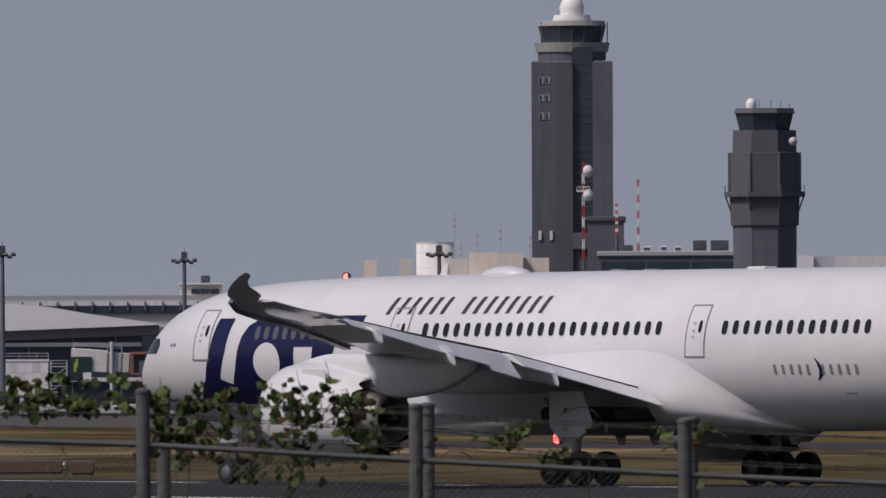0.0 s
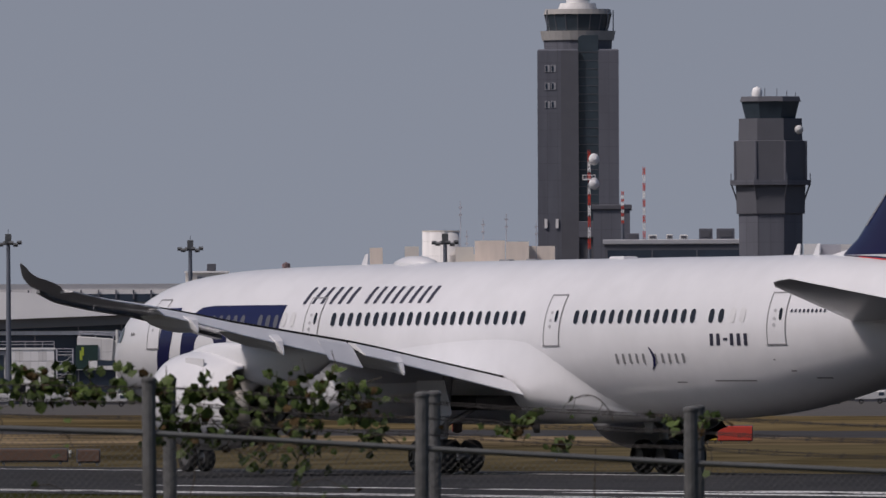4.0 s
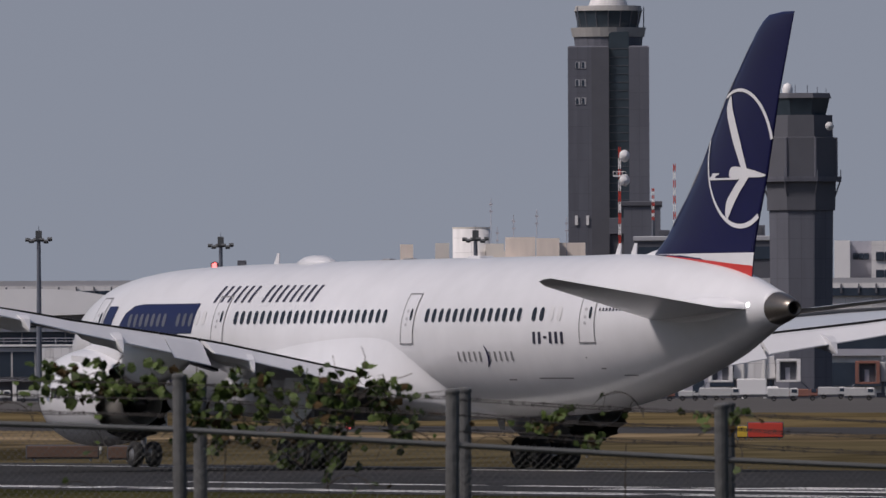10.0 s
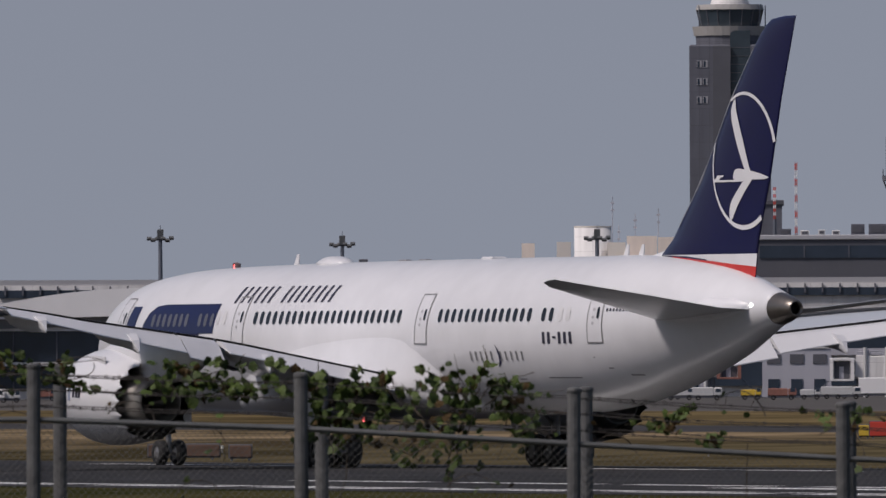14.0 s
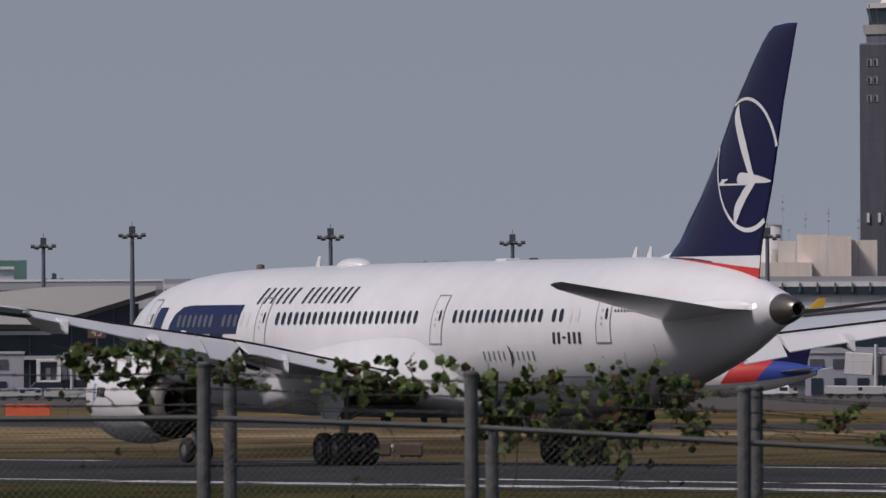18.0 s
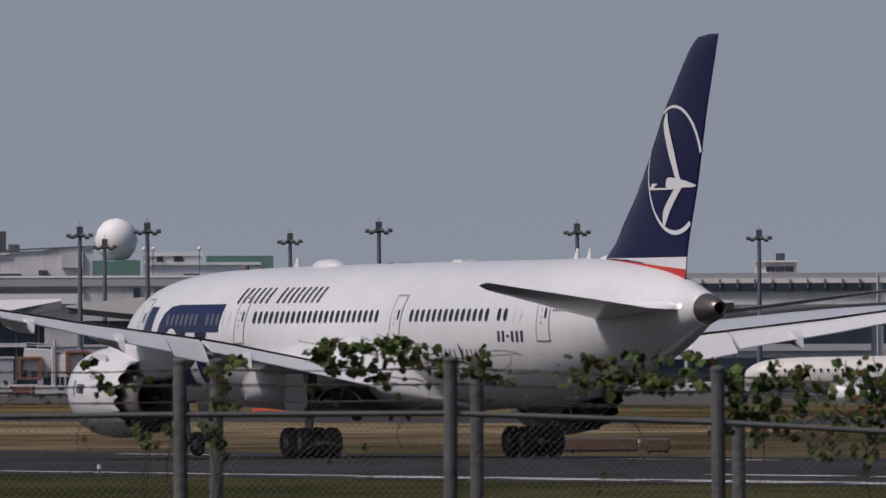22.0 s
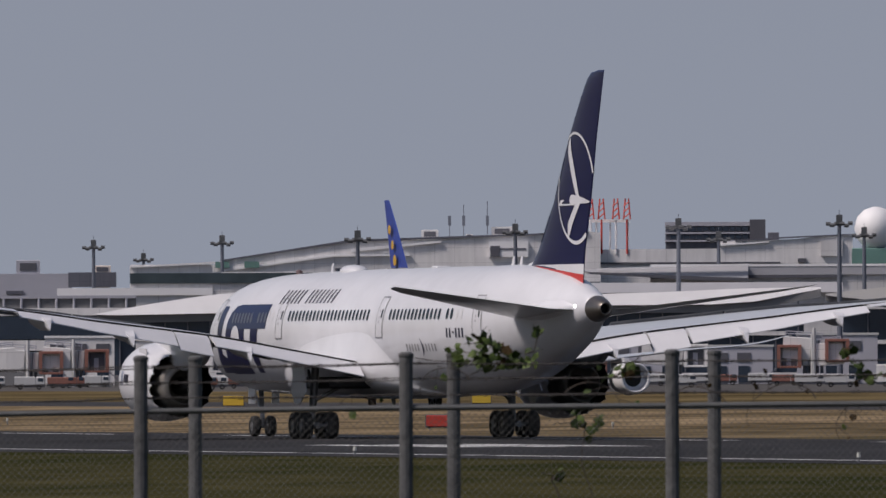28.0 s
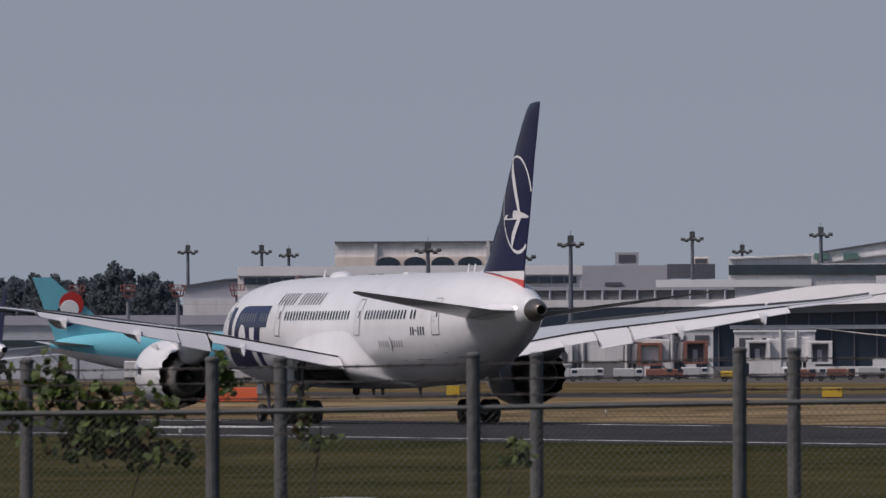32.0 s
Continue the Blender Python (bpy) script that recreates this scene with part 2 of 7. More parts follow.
# ---- the airliner: x forward from the main gear, y to its left, z up from the ground ----
FUS = [(31.2, 3.90, 0.05, 0.05), (31.0, 3.98, 0.40, 0.35), (30.5, 4.10, 0.85, 0.85), (29.9, 4.30, 1.25, 1.35), (29.15, 4.48, 1.62, 1.73), (28.3, 4.62, 1.95, 2.06),
       (27.3, 4.72, 2.22, 2.30), (26.0, 4.81, 2.48, 2.52), (24.0, 4.87, 2.71, 2.70), (21.5, 4.91, 2.83, 2.82), (18.0, 4.93, 2.88, 2.90), (12.0, 4.95, 2.885, 2.95), (4.0, 4.97, 2.885, 2.98),
       (-8.0, 4.99, 2.885, 2.99), (-11.0, 5.00, 2.87, 2.98), (-14.0, 5.05, 2.80, 2.93), (-17.0, 5.19, 2.62, 2.81), (-20.0, 5.385, 2.32, 2.535), (-23.0, 5.60, 1.88, 2.10),
       (-25.5, 5.77, 1.42, 1.65), (-27.3, 5.88, 1.02, 1.18), (-28.5, 5.93, 0.74, 0.82), (-29.3, 5.94, 0.585, 0.61)]


def fus_at(x):
    """Centre height, half width and half height of the fuselage at x."""
    for a, b in zip(FUS, FUS[1:]):
        if a[0] >= x >= b[0]:
            k = (a[0] - x) / (a[0] - b[0])
            return [a[i] + (b[i] - a[i]) * k for i in (1, 2, 3)]
    return list(FUS[0 if x > 0 else -1][1:])


def fus_skin(x, z, side=1, lift=0.02):
    zc, w, h = fus_at(x)
    c = min(max((z - zc) / h, -0.999), 0.999)
    s = math.sqrt(1 - c * c)
    nrm = Vector((0, s / w, c / h)).normalized()
    return Vector((x, (w * s + nrm.y * lift) * side, zc + h * c + nrm.z * lift))


def fus_ring(x, zc, w, h, n=48):
    return [(x, w * math.cos(2 * math.pi * k / n), zc + h * math.sin(2 * math.pi * k / n)) for k in range(n)]


def smooth_stations(st, steps=3):
    out = []
    for i in range(len(st) - 1):
        p0, p1, p2, p3 = st[max(i - 1, 0)], st[i], st[i + 1], st[min(i + 2, len(st) - 1)]
        for j in range(steps):
            t = j / steps
            row = []
            for c in range(len(p1)):
                h1, h2 = p2[0] - p0[0] or 1, p3[0] - p1[0] or 1
                m1 = (p2[c] - p0[c]) / h1 * (p2[0] - p1[0])
                m2 = (p3[c] - p1[c]) / h2 * (p2[0] - p1[0])
                row.append((2 * t**3 - 3 * t * t + 1) * p1[c] + (t**3 - 2 * t * t + t) * m1 + (3 * t * t - 2 * t**3) * p2[c] + (t**3 - t * t) * m2)
            out.append(tuple(row))
    return out + [st[-1]]


FUS = smooth_stations(FUS)


def decal(outline, skin, side, lift=0.02, step=0.22):
    """A thin skin patch over an outline of (x, z) rows: each row is (z, x_front, x_back), from the top down."""
    verts, faces = [], []
    rows = []
    for a, b in zip(outline, outline[1:]):
        n = max(1, int(abs(a[0] - b[0]) / step))
        rows += [tuple(a[i] + (b[i] - a[i]) * k / n for i in range(3)) for k in range(n)]
    rows.append(outline[-1])
    m = max(1, int(max(abs(r[1] - r[2]) for r in rows) / step))
    for z, xf, xb in rows:
        for k in range(m + 1):
            verts.append(skin(xf + (xb - xf) * k / m, z, side, lift))
    for i in range(len(rows) - 1):
        for k in range(m):
            q = (i * (m + 1) + k, i * (m + 1) + k + 1, (i + 1) * (m + 1) + k + 1, (i + 1) * (m + 1) + k)
            faces.append(q if side < 0 else tuple(reversed(q)))
    return verts, faces


def oval(cx, cz, rx, rz, n=10, power=2.0):
    rows = []
    for i in range(n + 1):
        c = math.cos(math.pi * i / n)
        s = (1 - abs(c) ** power) ** (1 / power) if abs(c) < 1 else 0.02
        rows.append((cz + rz * c, cx + rx * s, cx - rx * s))
    return rows


def airfoil(xle, xte, y, z, thick, droop=0.0, n=9, cross="z"):
    """A section ring: upper side from the leading to the trailing edge, then back below."""
    prof = lambda u: 2.6 * (0.2969 * math.sqrt(u) - 0.126 * u - 0.3516 * u * u + 0.2843 * u**3 - 0.1036 * u**4) * 2
    up, low = [], []
    for i in range(n):
        u = (1 - math.cos(math.pi * i / (n - 1))) / 2
        x = xle + (xte - xle) * u
        t = prof(u) * thick / 1.02 / 2
        c = -droop * u
        if cross == "z":
            up.append((x, y, z + c + t * 0.85))
            low.append((x, y, z + c - t * 1.0))
        else:
            up.append((x, t, z))
            low.append((x, -t, z))
    return up + low[::-1][1:-1]


def wheel(r, w, n=20):
    tyre = [(-w / 2, r * 0.55), (-w / 2, r * 0.86), (-w * 0.36, r * 0.97), (0, r), (w * 0.36, r * 0.97), (w / 2, r * 0.86), (w / 2, r * 0.55)]
    rim = [(-w * 0.38, 0.02), (-w * 0.42, r * 0.2), (-w * 0.3, r * 0.3), (-w * 0.44, r * 0.56), (w * 0.44, r * 0.56), (w * 0.3, r * 0.3), (w * 0.42, r * 0.2), (w * 0.38, 0.02)]
    turn = pose(0, 0, 0, 0, 0, 90)
    return moved(revolve(tyre, n), turn), moved(revolve(rim, n), turn)


SHADED = mat("window_with_blind", (0.10, 0.10, 0.115), 0.3, var=0.2)
STENCIL = mat("pale_stencil", (0.42, 0.42, 0.44), 0.6)
jet = thing("airliner", "white twin-engine airliner with a navy tail fin, rolling on the runway", "aircraft")
body = part("fuselage", loft([fus_ring(*s) for s in FUS]), WHITE, jet, "glossy white fuselage", smooth=True)
cone = part("tail_cone", revolve([(-29.27, 0.605), (-29.7, 0.53), (-30.2, 0.40), (-30.52, 0.29), (-30.56, 0.24), (-30.1, 0.23)], 28), mat("bare_exhaust_metal", (0.23, 0.205, 0.18), 0.36, 0.85, var=0.25, scale=2.0), jet, "bare metal exhaust cone", smooth=True, m=pose(0, 0, 5.93))
part("exhaust", revolve([(-30.55, 0.25), (-30.0, 0.23), (-29.98, 0.01)], 20), SOOT_SHADE, cone, "black exhaust outlet", smooth=True)
def box_ring(x, zc, w, h, n=40, power=2.8):
    """A rounded-box section."""
    sg = lambda v: math.copysign(abs(v) ** (2 / power), v)
    return [(x, w * sg(math.cos(2 * math.pi * k / n)), zc + h * sg(math.sin(2 * math.pi * k / n))) for k in range(n)]


def fairing_ring(x, ztop, bulge, zmid, zbot):
    """A fillet that leaves the fuselage side smoothly at ztop, stands out by bulge at zmid, and rounds under to the belly."""
    pts = []
    zc, fw, fh = fus_at(x)
    side = lambda z: fw * math.sqrt(max(0.02, 1 - min(1, abs(z - zc) / fh) ** 2))
    for i in range(11):
        q = i / 10
        z = ztop + (zmid - ztop) * q
        pts.append((side(z) - 0.03 + bulge * q * q * (1.6 - 0.6 * q), z))
    w = pts[-1][0]
    for i in range(1, 9):
        a = math.pi / 2 * i / 8
        pts.append((w * math.cos(a) ** 0.9, zmid - (zmid - zbot) * math.sin(a) ** 0.9))
    return [(x, y, z) for y, z in pts] + [(x, -y, z) for y, z in reversed(pts[:-1])]


fair = smooth_stations([(15.5, 2.8, 0.05, 2.5, 1.98), (13.0, 3.6, 0.4, 2.86, 1.9), (9.0, 4.6, 0.65, 3.1, 1.86), (4.0, 5.1, 0.76, 3.21, 1.84), (0.0, 5.3, 0.78, 3.23, 1.84), (-2.2, 5.15, 0.76, 3.2, 1.86), (-3.5, 4.7, 0.68, 3.09, 1.87), (-4.7, 4.1, 0.52, 2.92, 1.89), (-5.7, 3.5, 0.36, 2.7, 1.92), (-6.6, 2.9, 0.17, 2.42, 1.94), (-7.5, 2.35, 0.02, 2.15, 1.98)], 3)
part("wing_fairing", loft([fairing_ring(*s) for s in fair]), WHITE, jet, "white belly fairing", smooth=True)

# wings
WING = [(1.5, 12.6, -2.1, 3.4, 1.3), (2.9, 11.6, -2.15, 3.66, 1.2), (6.5, 9.1, -2.55, 4.28, 0.85), (10.0, 6.7, -3.0, 4.88, 0.62), (14.0, 3.95, -3.9, 5.33, 0.46), (18.0, 1.2, -4.95, 5.76, 0.36),
        (20.7, -0.65, -5.65, 5.92, 0.3), (23.3, -2.5, -6.35, 6.15, 0.24), (25.5, -4.75, -6.8, 6.5, 0.2), (27.2, -6.85, -8.1, 6.85, 0.15), (28.6, -9.0, -9.65, 7.16, 0.1), (29.4, -10.3, -10.75, 7.3, 0.06), (29.75, -10.95, -11.15, 7.37, 0.03)]
WING = [(y, a, b, z + 0.007 * y, c) for y, a, b, z, c in WING]


def wing_at(y):
    for a, b in zip(WING, WING[1:]):
        if a[0] <= y <= b[0]:
            k = (y - a[0]) / (b[0] - a[0])
            return [a[i] + (b[i] - a[i]) * k for i in range(1, 5)]


def ease(v):
    v = min(max(v, 0.0), 1.0)
    return v * v * (3 - 2 * v)


def rise(y):
    """How far the outer trailing edge is twisted up."""
    return 0.20 * ease((y - 16.5) / 5.0) * (1 - ease((y - 26.0) / 2.5))


def lift(y):
    """How far the leading edge stands above the lowered slats."""
    return 0.06 * ease((y - 3.0) / 1.5) * (1 - ease((y - 25.0) / 0.8))


# slats are darkened all over to paint their underside shade; antennas share the grey
SLATM = mat("slat_shade_grey", (0.20, 0.205, 0.215), 0.5, var=0.1, scale=0.8)
for side in (1, -1):
    w = part("wing", loft([airfoil(xl - 5.5 * lift(y), xt + 1.0 * min(max((25.6 - y) / 0.6, 0), 1), y * side, z + lift(y), th, 0.10 + lift(y) - rise(y)) for y, xl, xt, z, th in smooth_stations(WING, 3)]), WINGGREY, jet, "light grey swept wing with a raked tip", smooth=True)
    for name, y0, y1, drops in (("flap", 3.2, 10.55, (0.70, 0.55)), ("flaperon", 10.7, 12.4, (1.02, 0.92)), ("flap", 12.5, 20.6, (0.76, 0.36)), ("aileron", 20.7, 25.0, (0.12, 0.08))):
        rings = []
        for k in range(7):
            y = y0 + (y1 - y0) * k / 6
            xl, xt, z, th = wing_at(y)
            c = 1.5 - 0.025 * y
            drop = drops[0] + (drops[1] - drops[0]) * k / 6
            zz = z - 0.10 + rise(y)
            x0 = xt + 0.92
            rings.append([(x0, y * side, zz - 0.08), (x0 - 0.35 * c, y * side, zz - 0.22 * drop), (x0 - c, y * side, zz - drop), (x0 - c, y * side, zz - drop - 0.04), (x0 - 0.35 * c, y * side, zz - 0.42 * drop - 0.1), (x0 + 0.05, y * side, zz - 0.16)])
        # a near-black strip paints the shade between wing and flap
        gap_shade = []
        for k in range(7):
            y = y0 + (y1 - y0) * k / 6
            xl, xt, z, th = wing_at(y)
            gap_shade.append([(xt + 1.02, y * side, z - 0.10 + rise(y)), (xt + 0.95, y * side, z - 0.10 + rise(y)), (xt + 0.95, y * side, z - 0.18 + rise(y)), (xt + 1.02, y * side, z - 0.18 + rise(y))])
        if name != "aileron":
            part("flap_gap", loft(gap_shade), SOOT_SHADE, w, "dark strip for the shade in the gap before the flap")
        part(name, loft(rings), WHITE, w, "white trailing edge flap, lowered", smooth=False)
    for y0, y1 in ((3.9, 8.3), (11.3, 15.9), (16.0, 20.6), (20.7, 25.25)):
        rings = []
        for k in range(7):
            y = y0 + (y1 - y0) * k / 6
            xl, xt, z, th = wing_at(y)
            q = 1.25 - 0.022 * y
            rings.append([(xl + a * q - 0.02, y * side, z + b * q) for a, b in ((0.10, -0.13), (0.04, -0.02), (-0.12, 0.14), (-0.42, 0.29), (-0.30, 0.16), (-0.26, -0.02), (-0.34, -0.12))])
        part("slat", loft(rings), SLATM, w, "leading edge slat, lowered, with underside shade in its grey", smooth=False)
    for y, ln in ((8.9, 3.6), (14.9, 3.7), (19.2, 3.3)):
        xl, xt, z, th = wing_at(y)
        drop = {8.9: 0.60, 14.9: 0.66, 19.2: 0.42}[y]
        rings = []
        for a, top, deep, hw in ((1.05, 0.30, 0.06, 0.03), (0.85, 0.30, 0.34, 0.15), (0.55, 0.28, 0.56, 0.23), (0.25, 0.28, 0.66, 0.24), (0.02, 0.10 + drop * 0.55, 0.60, 0.21), (-0.09, 0.12 + drop * 0.85, 0.48, 0.13), (-0.165, 0.14 + drop + 0.30, 0.10, 0.025)):
            zt = z - top + rise(y)
            rings.append([(xt + ln * a, q * hw, zt - p * deep) for q, p in ((-1, 0), (-0.95, 0.3), (-0.6, 0.72), (0, 1), (0.6, 0.72), (0.95, 0.3), (1, 0))])
        part("flap_track_fairing", moved(loft(rings), pose(0, y * side, 0)), WHITE, w, "white flap track fairing", smooth=False)
    # engine
    ey, ez = 9.75 * side, 2.25
    eng = part("engine", moved(revolve([(7.6, 1.58), (8.4, 1.70), (9.4, 1.81), (10.4, 1.855), (11.3, 1.81), (11.95, 1.68), (12.25, 1.53), (12.2, 1.43), (11.8, 1.35), (10.8, 1.40), (10.75, 0.05)], 40), pose(-1.4, ey, ez, 0, -2.5, 0)), WHITE, jet, "white engine cowl with a scalloped rear edge", smooth=True)
    n = 204
    ring = lambda x, r, wave: [(x - wave * (1 - abs(math.sin(math.pi * k * 17 / n)) ** 0.75), r * math.cos(2 * math.pi * k / n), r * math.sin(2 * math.pi * k / n)) for k in range(n)]
    nozzle = part("chevron_nozzle", moved(loft([ring(7.65, 1.585, 0), ring(7.50, 1.565, 0.14), ring(7.30, 1.535, 0.36), ring(7.20, 1.515, 0.50)], cap=False), pose(-1.4, ey, ez, 0, -2.5, 0)), WHITE, eng, "white nozzle edge cut in pointed teeth", smooth=True)
    # the lining's dark brown paints the shadow inside the nozzle
    part("nozzle_lining", moved(loft([ring(7.195, 1.505, 0.50), ring(7.30, 1.49, 0.36), ring(7.55, 1.475, 0.10), ring(8.0, 1.47, 0)], cap=False), pose(-1.4, ey, ez, 0, -2.5, 0)), mat("nozzle_shade_metal", (0.055, 0.05, 0.046), 0.5, 0.4, var=0.3), nozzle, "nozzle lining, its inner shade put into dark brown", smooth=True)
    part("duct", moved(revolve([(8.0, 1.465), (8.8, 1.46), (8.8, 0.3)], 32), pose(-1.4, ey, ez, 0, -2.5, 0)), SOOT_SHADE, eng)
    part("core_nozzle", moved(revolve([(8.9, 1.20), (8.1, 1.20), (7.75, 1.17), (7.73, 1.13), (7.2, 1.07), (7.17, 1.03), (6.6, 0.93), (6.2, 0.84), (6.22, 0.79), (7.2, 0.80), (7.2, 0.2)], 36), pose(-1.4, ey, ez - 0.03, 0, -2.5, 0)), mat("grey_core_cowl", (0.30, 0.285, 0.265), 0.42, 0.3, var=0.25, scale=2.5), eng, "grey heat stained core cowl", smooth=True)
    part("exhaust_plug", moved(revolve([(7.15, 0.42), (6.5, 0.36), (6.0, 0.18), (5.8, 0.02)], 24), pose(-1.4, ey, ez - 0.05, 0, -2.5, 0)), SOOT_SHADE, eng, "sooty exhaust plug", smooth=True)
    part("fan", moved(revolve([(10.9, 1.38), (10.95, 0.5), (11.5, 0.02)], 32), pose(-1.4, ey, ez, 0, -2.5, 0)), SOOT_SHADE, eng, "dark fan with spinner")
    for name, x0, wd, b0, b1, mt in (("engine_mark", 10.45, 0.16, 0.0, 0.21, DARKTEXT), ("engine_mark", 10.20, 0.16, 0.0, 0.21, DARKTEXT), ("engine_mark", 9.95, 0.16, 0.0, 0.21, DARKTEXT), ("engine_band", 10.86, 0.18, -0.07, 0.28, mat("pale_blue_band", (0.28, 0.32, 0.42), 0.5))):
        outer, inner = [[(x0 - a, r * math.cos(b) * side, r * math.sin(b)) for a, b in ((0, b0), (wd, b0), (wd, (b0 + b1) / 2), (wd, b1), (0, b1), (0, (b0 + b1) / 2))] for r in (1.868, 1.6)]
        part(name, moved(loft([outer, inner]), pose(-1.4, ey, ez, 0, -2.5, 0)), mt, eng)
    part("strake", moved(box(8.9, 10.2, 1.15 * side - 0.02, 1.15 * side + 0.02, 1.33, 1.62), pose(-1.4, ey, ez, 0, -2.5, 0)), WHITE, eng)
    pyl = smooth_stations([(10.4, 4.5, 4.25, 0.1), (8.5, 4.85, 3.9, 0.32), (6.5, 4.85, 3.5, 0.42), (4.6, 4.75, 3.2, 0.42), (2.4, 4.7, 3.4, 0.34), (1.2, 4.65, 3.75, 0.22), (0.2, 4.6, 4.2, 0.06)], 3)
    part("pylon", loft([[(px, py + ey, pz) for px, py, pz in box_ring(x, (zt + zb) / 2, hw, (zt - zb) / 2, 20, 3.2)] for x, zt, zb, hw in pyl]), WHITE, eng, "smooth white engine pylon", smooth=True)
    # main gear
    gear = part("main_gear", join(tube((0.3, 4.9 * side, 0.75), (0.15, 4.75 * side, 3.6), 0.17, 0.2), tube((0.8, 4.9 * side, 0.64), (-0.8, 4.9 * side, 0.64), 0.15), tube((0.2, 4.8 * side, 1.6), (2.6, 4.4 * side, 3.2), 0.08), tube((0.2, 4.8 * side, 1.8), (-0.3, 2.6 * side, 3.0), 0.09)), STEEL, jet, "steel main landing gear leg")
    tyre, rim = wheel(0.64, 0.5)
    for dx in (0.74, -0.74):
        gear_axle = tube((dx, (4.9 - 0.8) * side, 0.64), (dx, (4.9 + 0.8) * side, 0.64), 0.09)
        part("axle", gear_axle, STEEL, gear)
        for dy in (0.62, -0.62):
            t = part("tyre", mesh("tyre", *tyre, smooth=True), TYRE, gear, "black rubber tyre", m=pose(dx, 4.9 * side + dy, 0.64))
            part("rim", mesh("rim", *rim, smooth=True), STEEL, gear, m=pose(dx, 4.9 * side + dy, 0.64))
    door = [[(x, y * side, z) for x, y, z in r] for r in (
        [(0.94, 5.55, 3.45), (-0.88, 5.55, 3.45), (-0.88, 5.60, 3.45), (0.94, 5.60, 3.45)], [(0.75, 5.72, 2.2), (-1.70, 5.72, 2.2), (-1.70, 5.77, 2.2), (0.75, 5.77, 2.2)],
        [(0.12, 5.72, 1.62), (-0.6, 5.72, 1.62), (-0.6, 5.77, 1.62), (0.12, 5.77, 1.62)])]
    part("gear_door", loft(door), WHITE, gear, "white landing gear door")
    # a solid near-black block paints the shade inside the wheel bay
    part("gear_bay", box(-1.6, 2.6, 2.5 * side if side > 0 else -4.6, 4.6 if side > 0 else -2.5, 2.35, 2.9, 0.1), SOOT_SHADE, gear, "dark block for the shade in the open wheel bay")
    # tailplane
    TP = [(0.6, -21.6, -28.2, 6.05, 0.46), (2.0, -22.6, -28.2, 6.12, 0.42), (5.5, -25.5, -29.4, 6.48, 0.28), (9.0, -28.4, -30.5, 6.84, 0.18), (9.75, -29.45, -30.75, 6.92, 0.08), (9.95, -30.2, -30.85, 6.94, 0.03)]
    tail = part("tailplane", moved(moved(loft([airfoil(xl, xt, y * side, z, th) for y, xl, xt, z, th in TP]), pose(30.0, 0, -6.4)), pose(-30.0, 0, 6.37, 0, 3.9, 0)), WINGGREY, jet, "grey tailplane", smooth=True)
    rings = []
    for x, r in ((-21.4, 0.04), (-22.6, 0.26), (-24.2, 0.42), (-25.8, 0.46), (-27.2, 0.34), (-28.4, 0.05)):
        zc_, w_, h_ = fus_at(x)
        rings.append([(x, (w_ * 0.90 + r * 0.75 * math.cos(a * math.pi / 8)) * side, zc_ + 0.12 + r * math.sin(a * math.pi / 8)) for a in range(16)])
    part("tailplane_fairing", loft(rings), WHITE, tail, "white fairing at the tailplane's root", smooth=True)
    # windows and doors
    pane = mesh("cabin_window", *decal(oval(0, 5.78, 0.15, 0.255, 8, 3.0), fus_skin, side, 0.018), smooth=True)
    spots = [11.38 - 0.605 * k for k in range(23)] + [-5.62 - 0.6 * k for k in range(14)] + [-14.6, -15.2, 21.25, 20.7, 20.15, 19.6, 19.05, 18.5, 17.95, 16.65, 16.08, 15.5]
    for x in spots:
        if -9 < x < 3:
            part("cabin_window", pane, BLACK, body, m=pose(x, 0, 0))
        else:
            part("cabin_window", decal(oval(x, 5.78 if x < 13 else 5.72, 0.15, 0.255, 8, 3.0), fus_skin, side, 0.022), SHADED if x > 15 else BLACK, body, smooth=True)
    for x in (-15.9, -16.5, 14.95, 14.35):
        part("window_plug", decal(oval(x, 5.80, 0.17, 0.28, 8, 3.0), fus_skin, side, 0.012), mat("plug_grey", (0.62, 0.62, 0.63), 0.5), body, "blanked window", smooth=True)
    for x in (24.75, 12.9, -4.05, -18.55):
        hw = 0.54
        zb, zt = 4.70, 6.62
        d = part("cabin_door", decal([(zt, x + hw, x - hw), (zb, x + hw, x - hw)], fus_skin, side, 0.014), WHITE, jet, "white cabin door", smooth=True)
        for z0, z1, a, b in ((zt, zt - 0.05, hw, -hw), (zb + 0.05, zb, hw + 0.03, -hw - 0.03), (zt, zb, hw, hw - 0.045), (zt, zb, -hw + 0.045, -hw)):
            part("door_seam", decal([(z0, x + a, x + b), (z1, x + a, x + b)], fus_skin, side, 0.026), SEAM, d, smooth=True)
        part("door_window", decal(oval(x - 0.22, 5.82, 0.09, 0.22, 8, 3.0), fus_skin, side, 0.03), BLACK, d, smooth=True)
        for z in (5.95, 5.66, 5.44):
            part("door_stencil", decal(oval(x + 0.12, z, 0.09, 0.06, 6), fus_skin, side, 0.03), STENCIL, d)
    # livery: plain shapes in the airline's colours
    logo = part("livery_panel", decal([(6.35, 20.4, 15.05), (6.28, 21.3, 15.1), (6.0, 21.9, 15.15), (5.6, 22.2, 15.2), (5.2, 22.35, 15.25)], fus_skin, side, 0.018), NAVY, body, "navy blue livery panel", smooth=True)
    part("livery_panel", decal([(5.2, 22.35, 18.97), (4.4, 22.55, 19.0), (3.6, 23.0, 19.15), (3.05, 23.2, 19.3)], fus_skin, side, 0.018), NAVY, body, smooth=True)
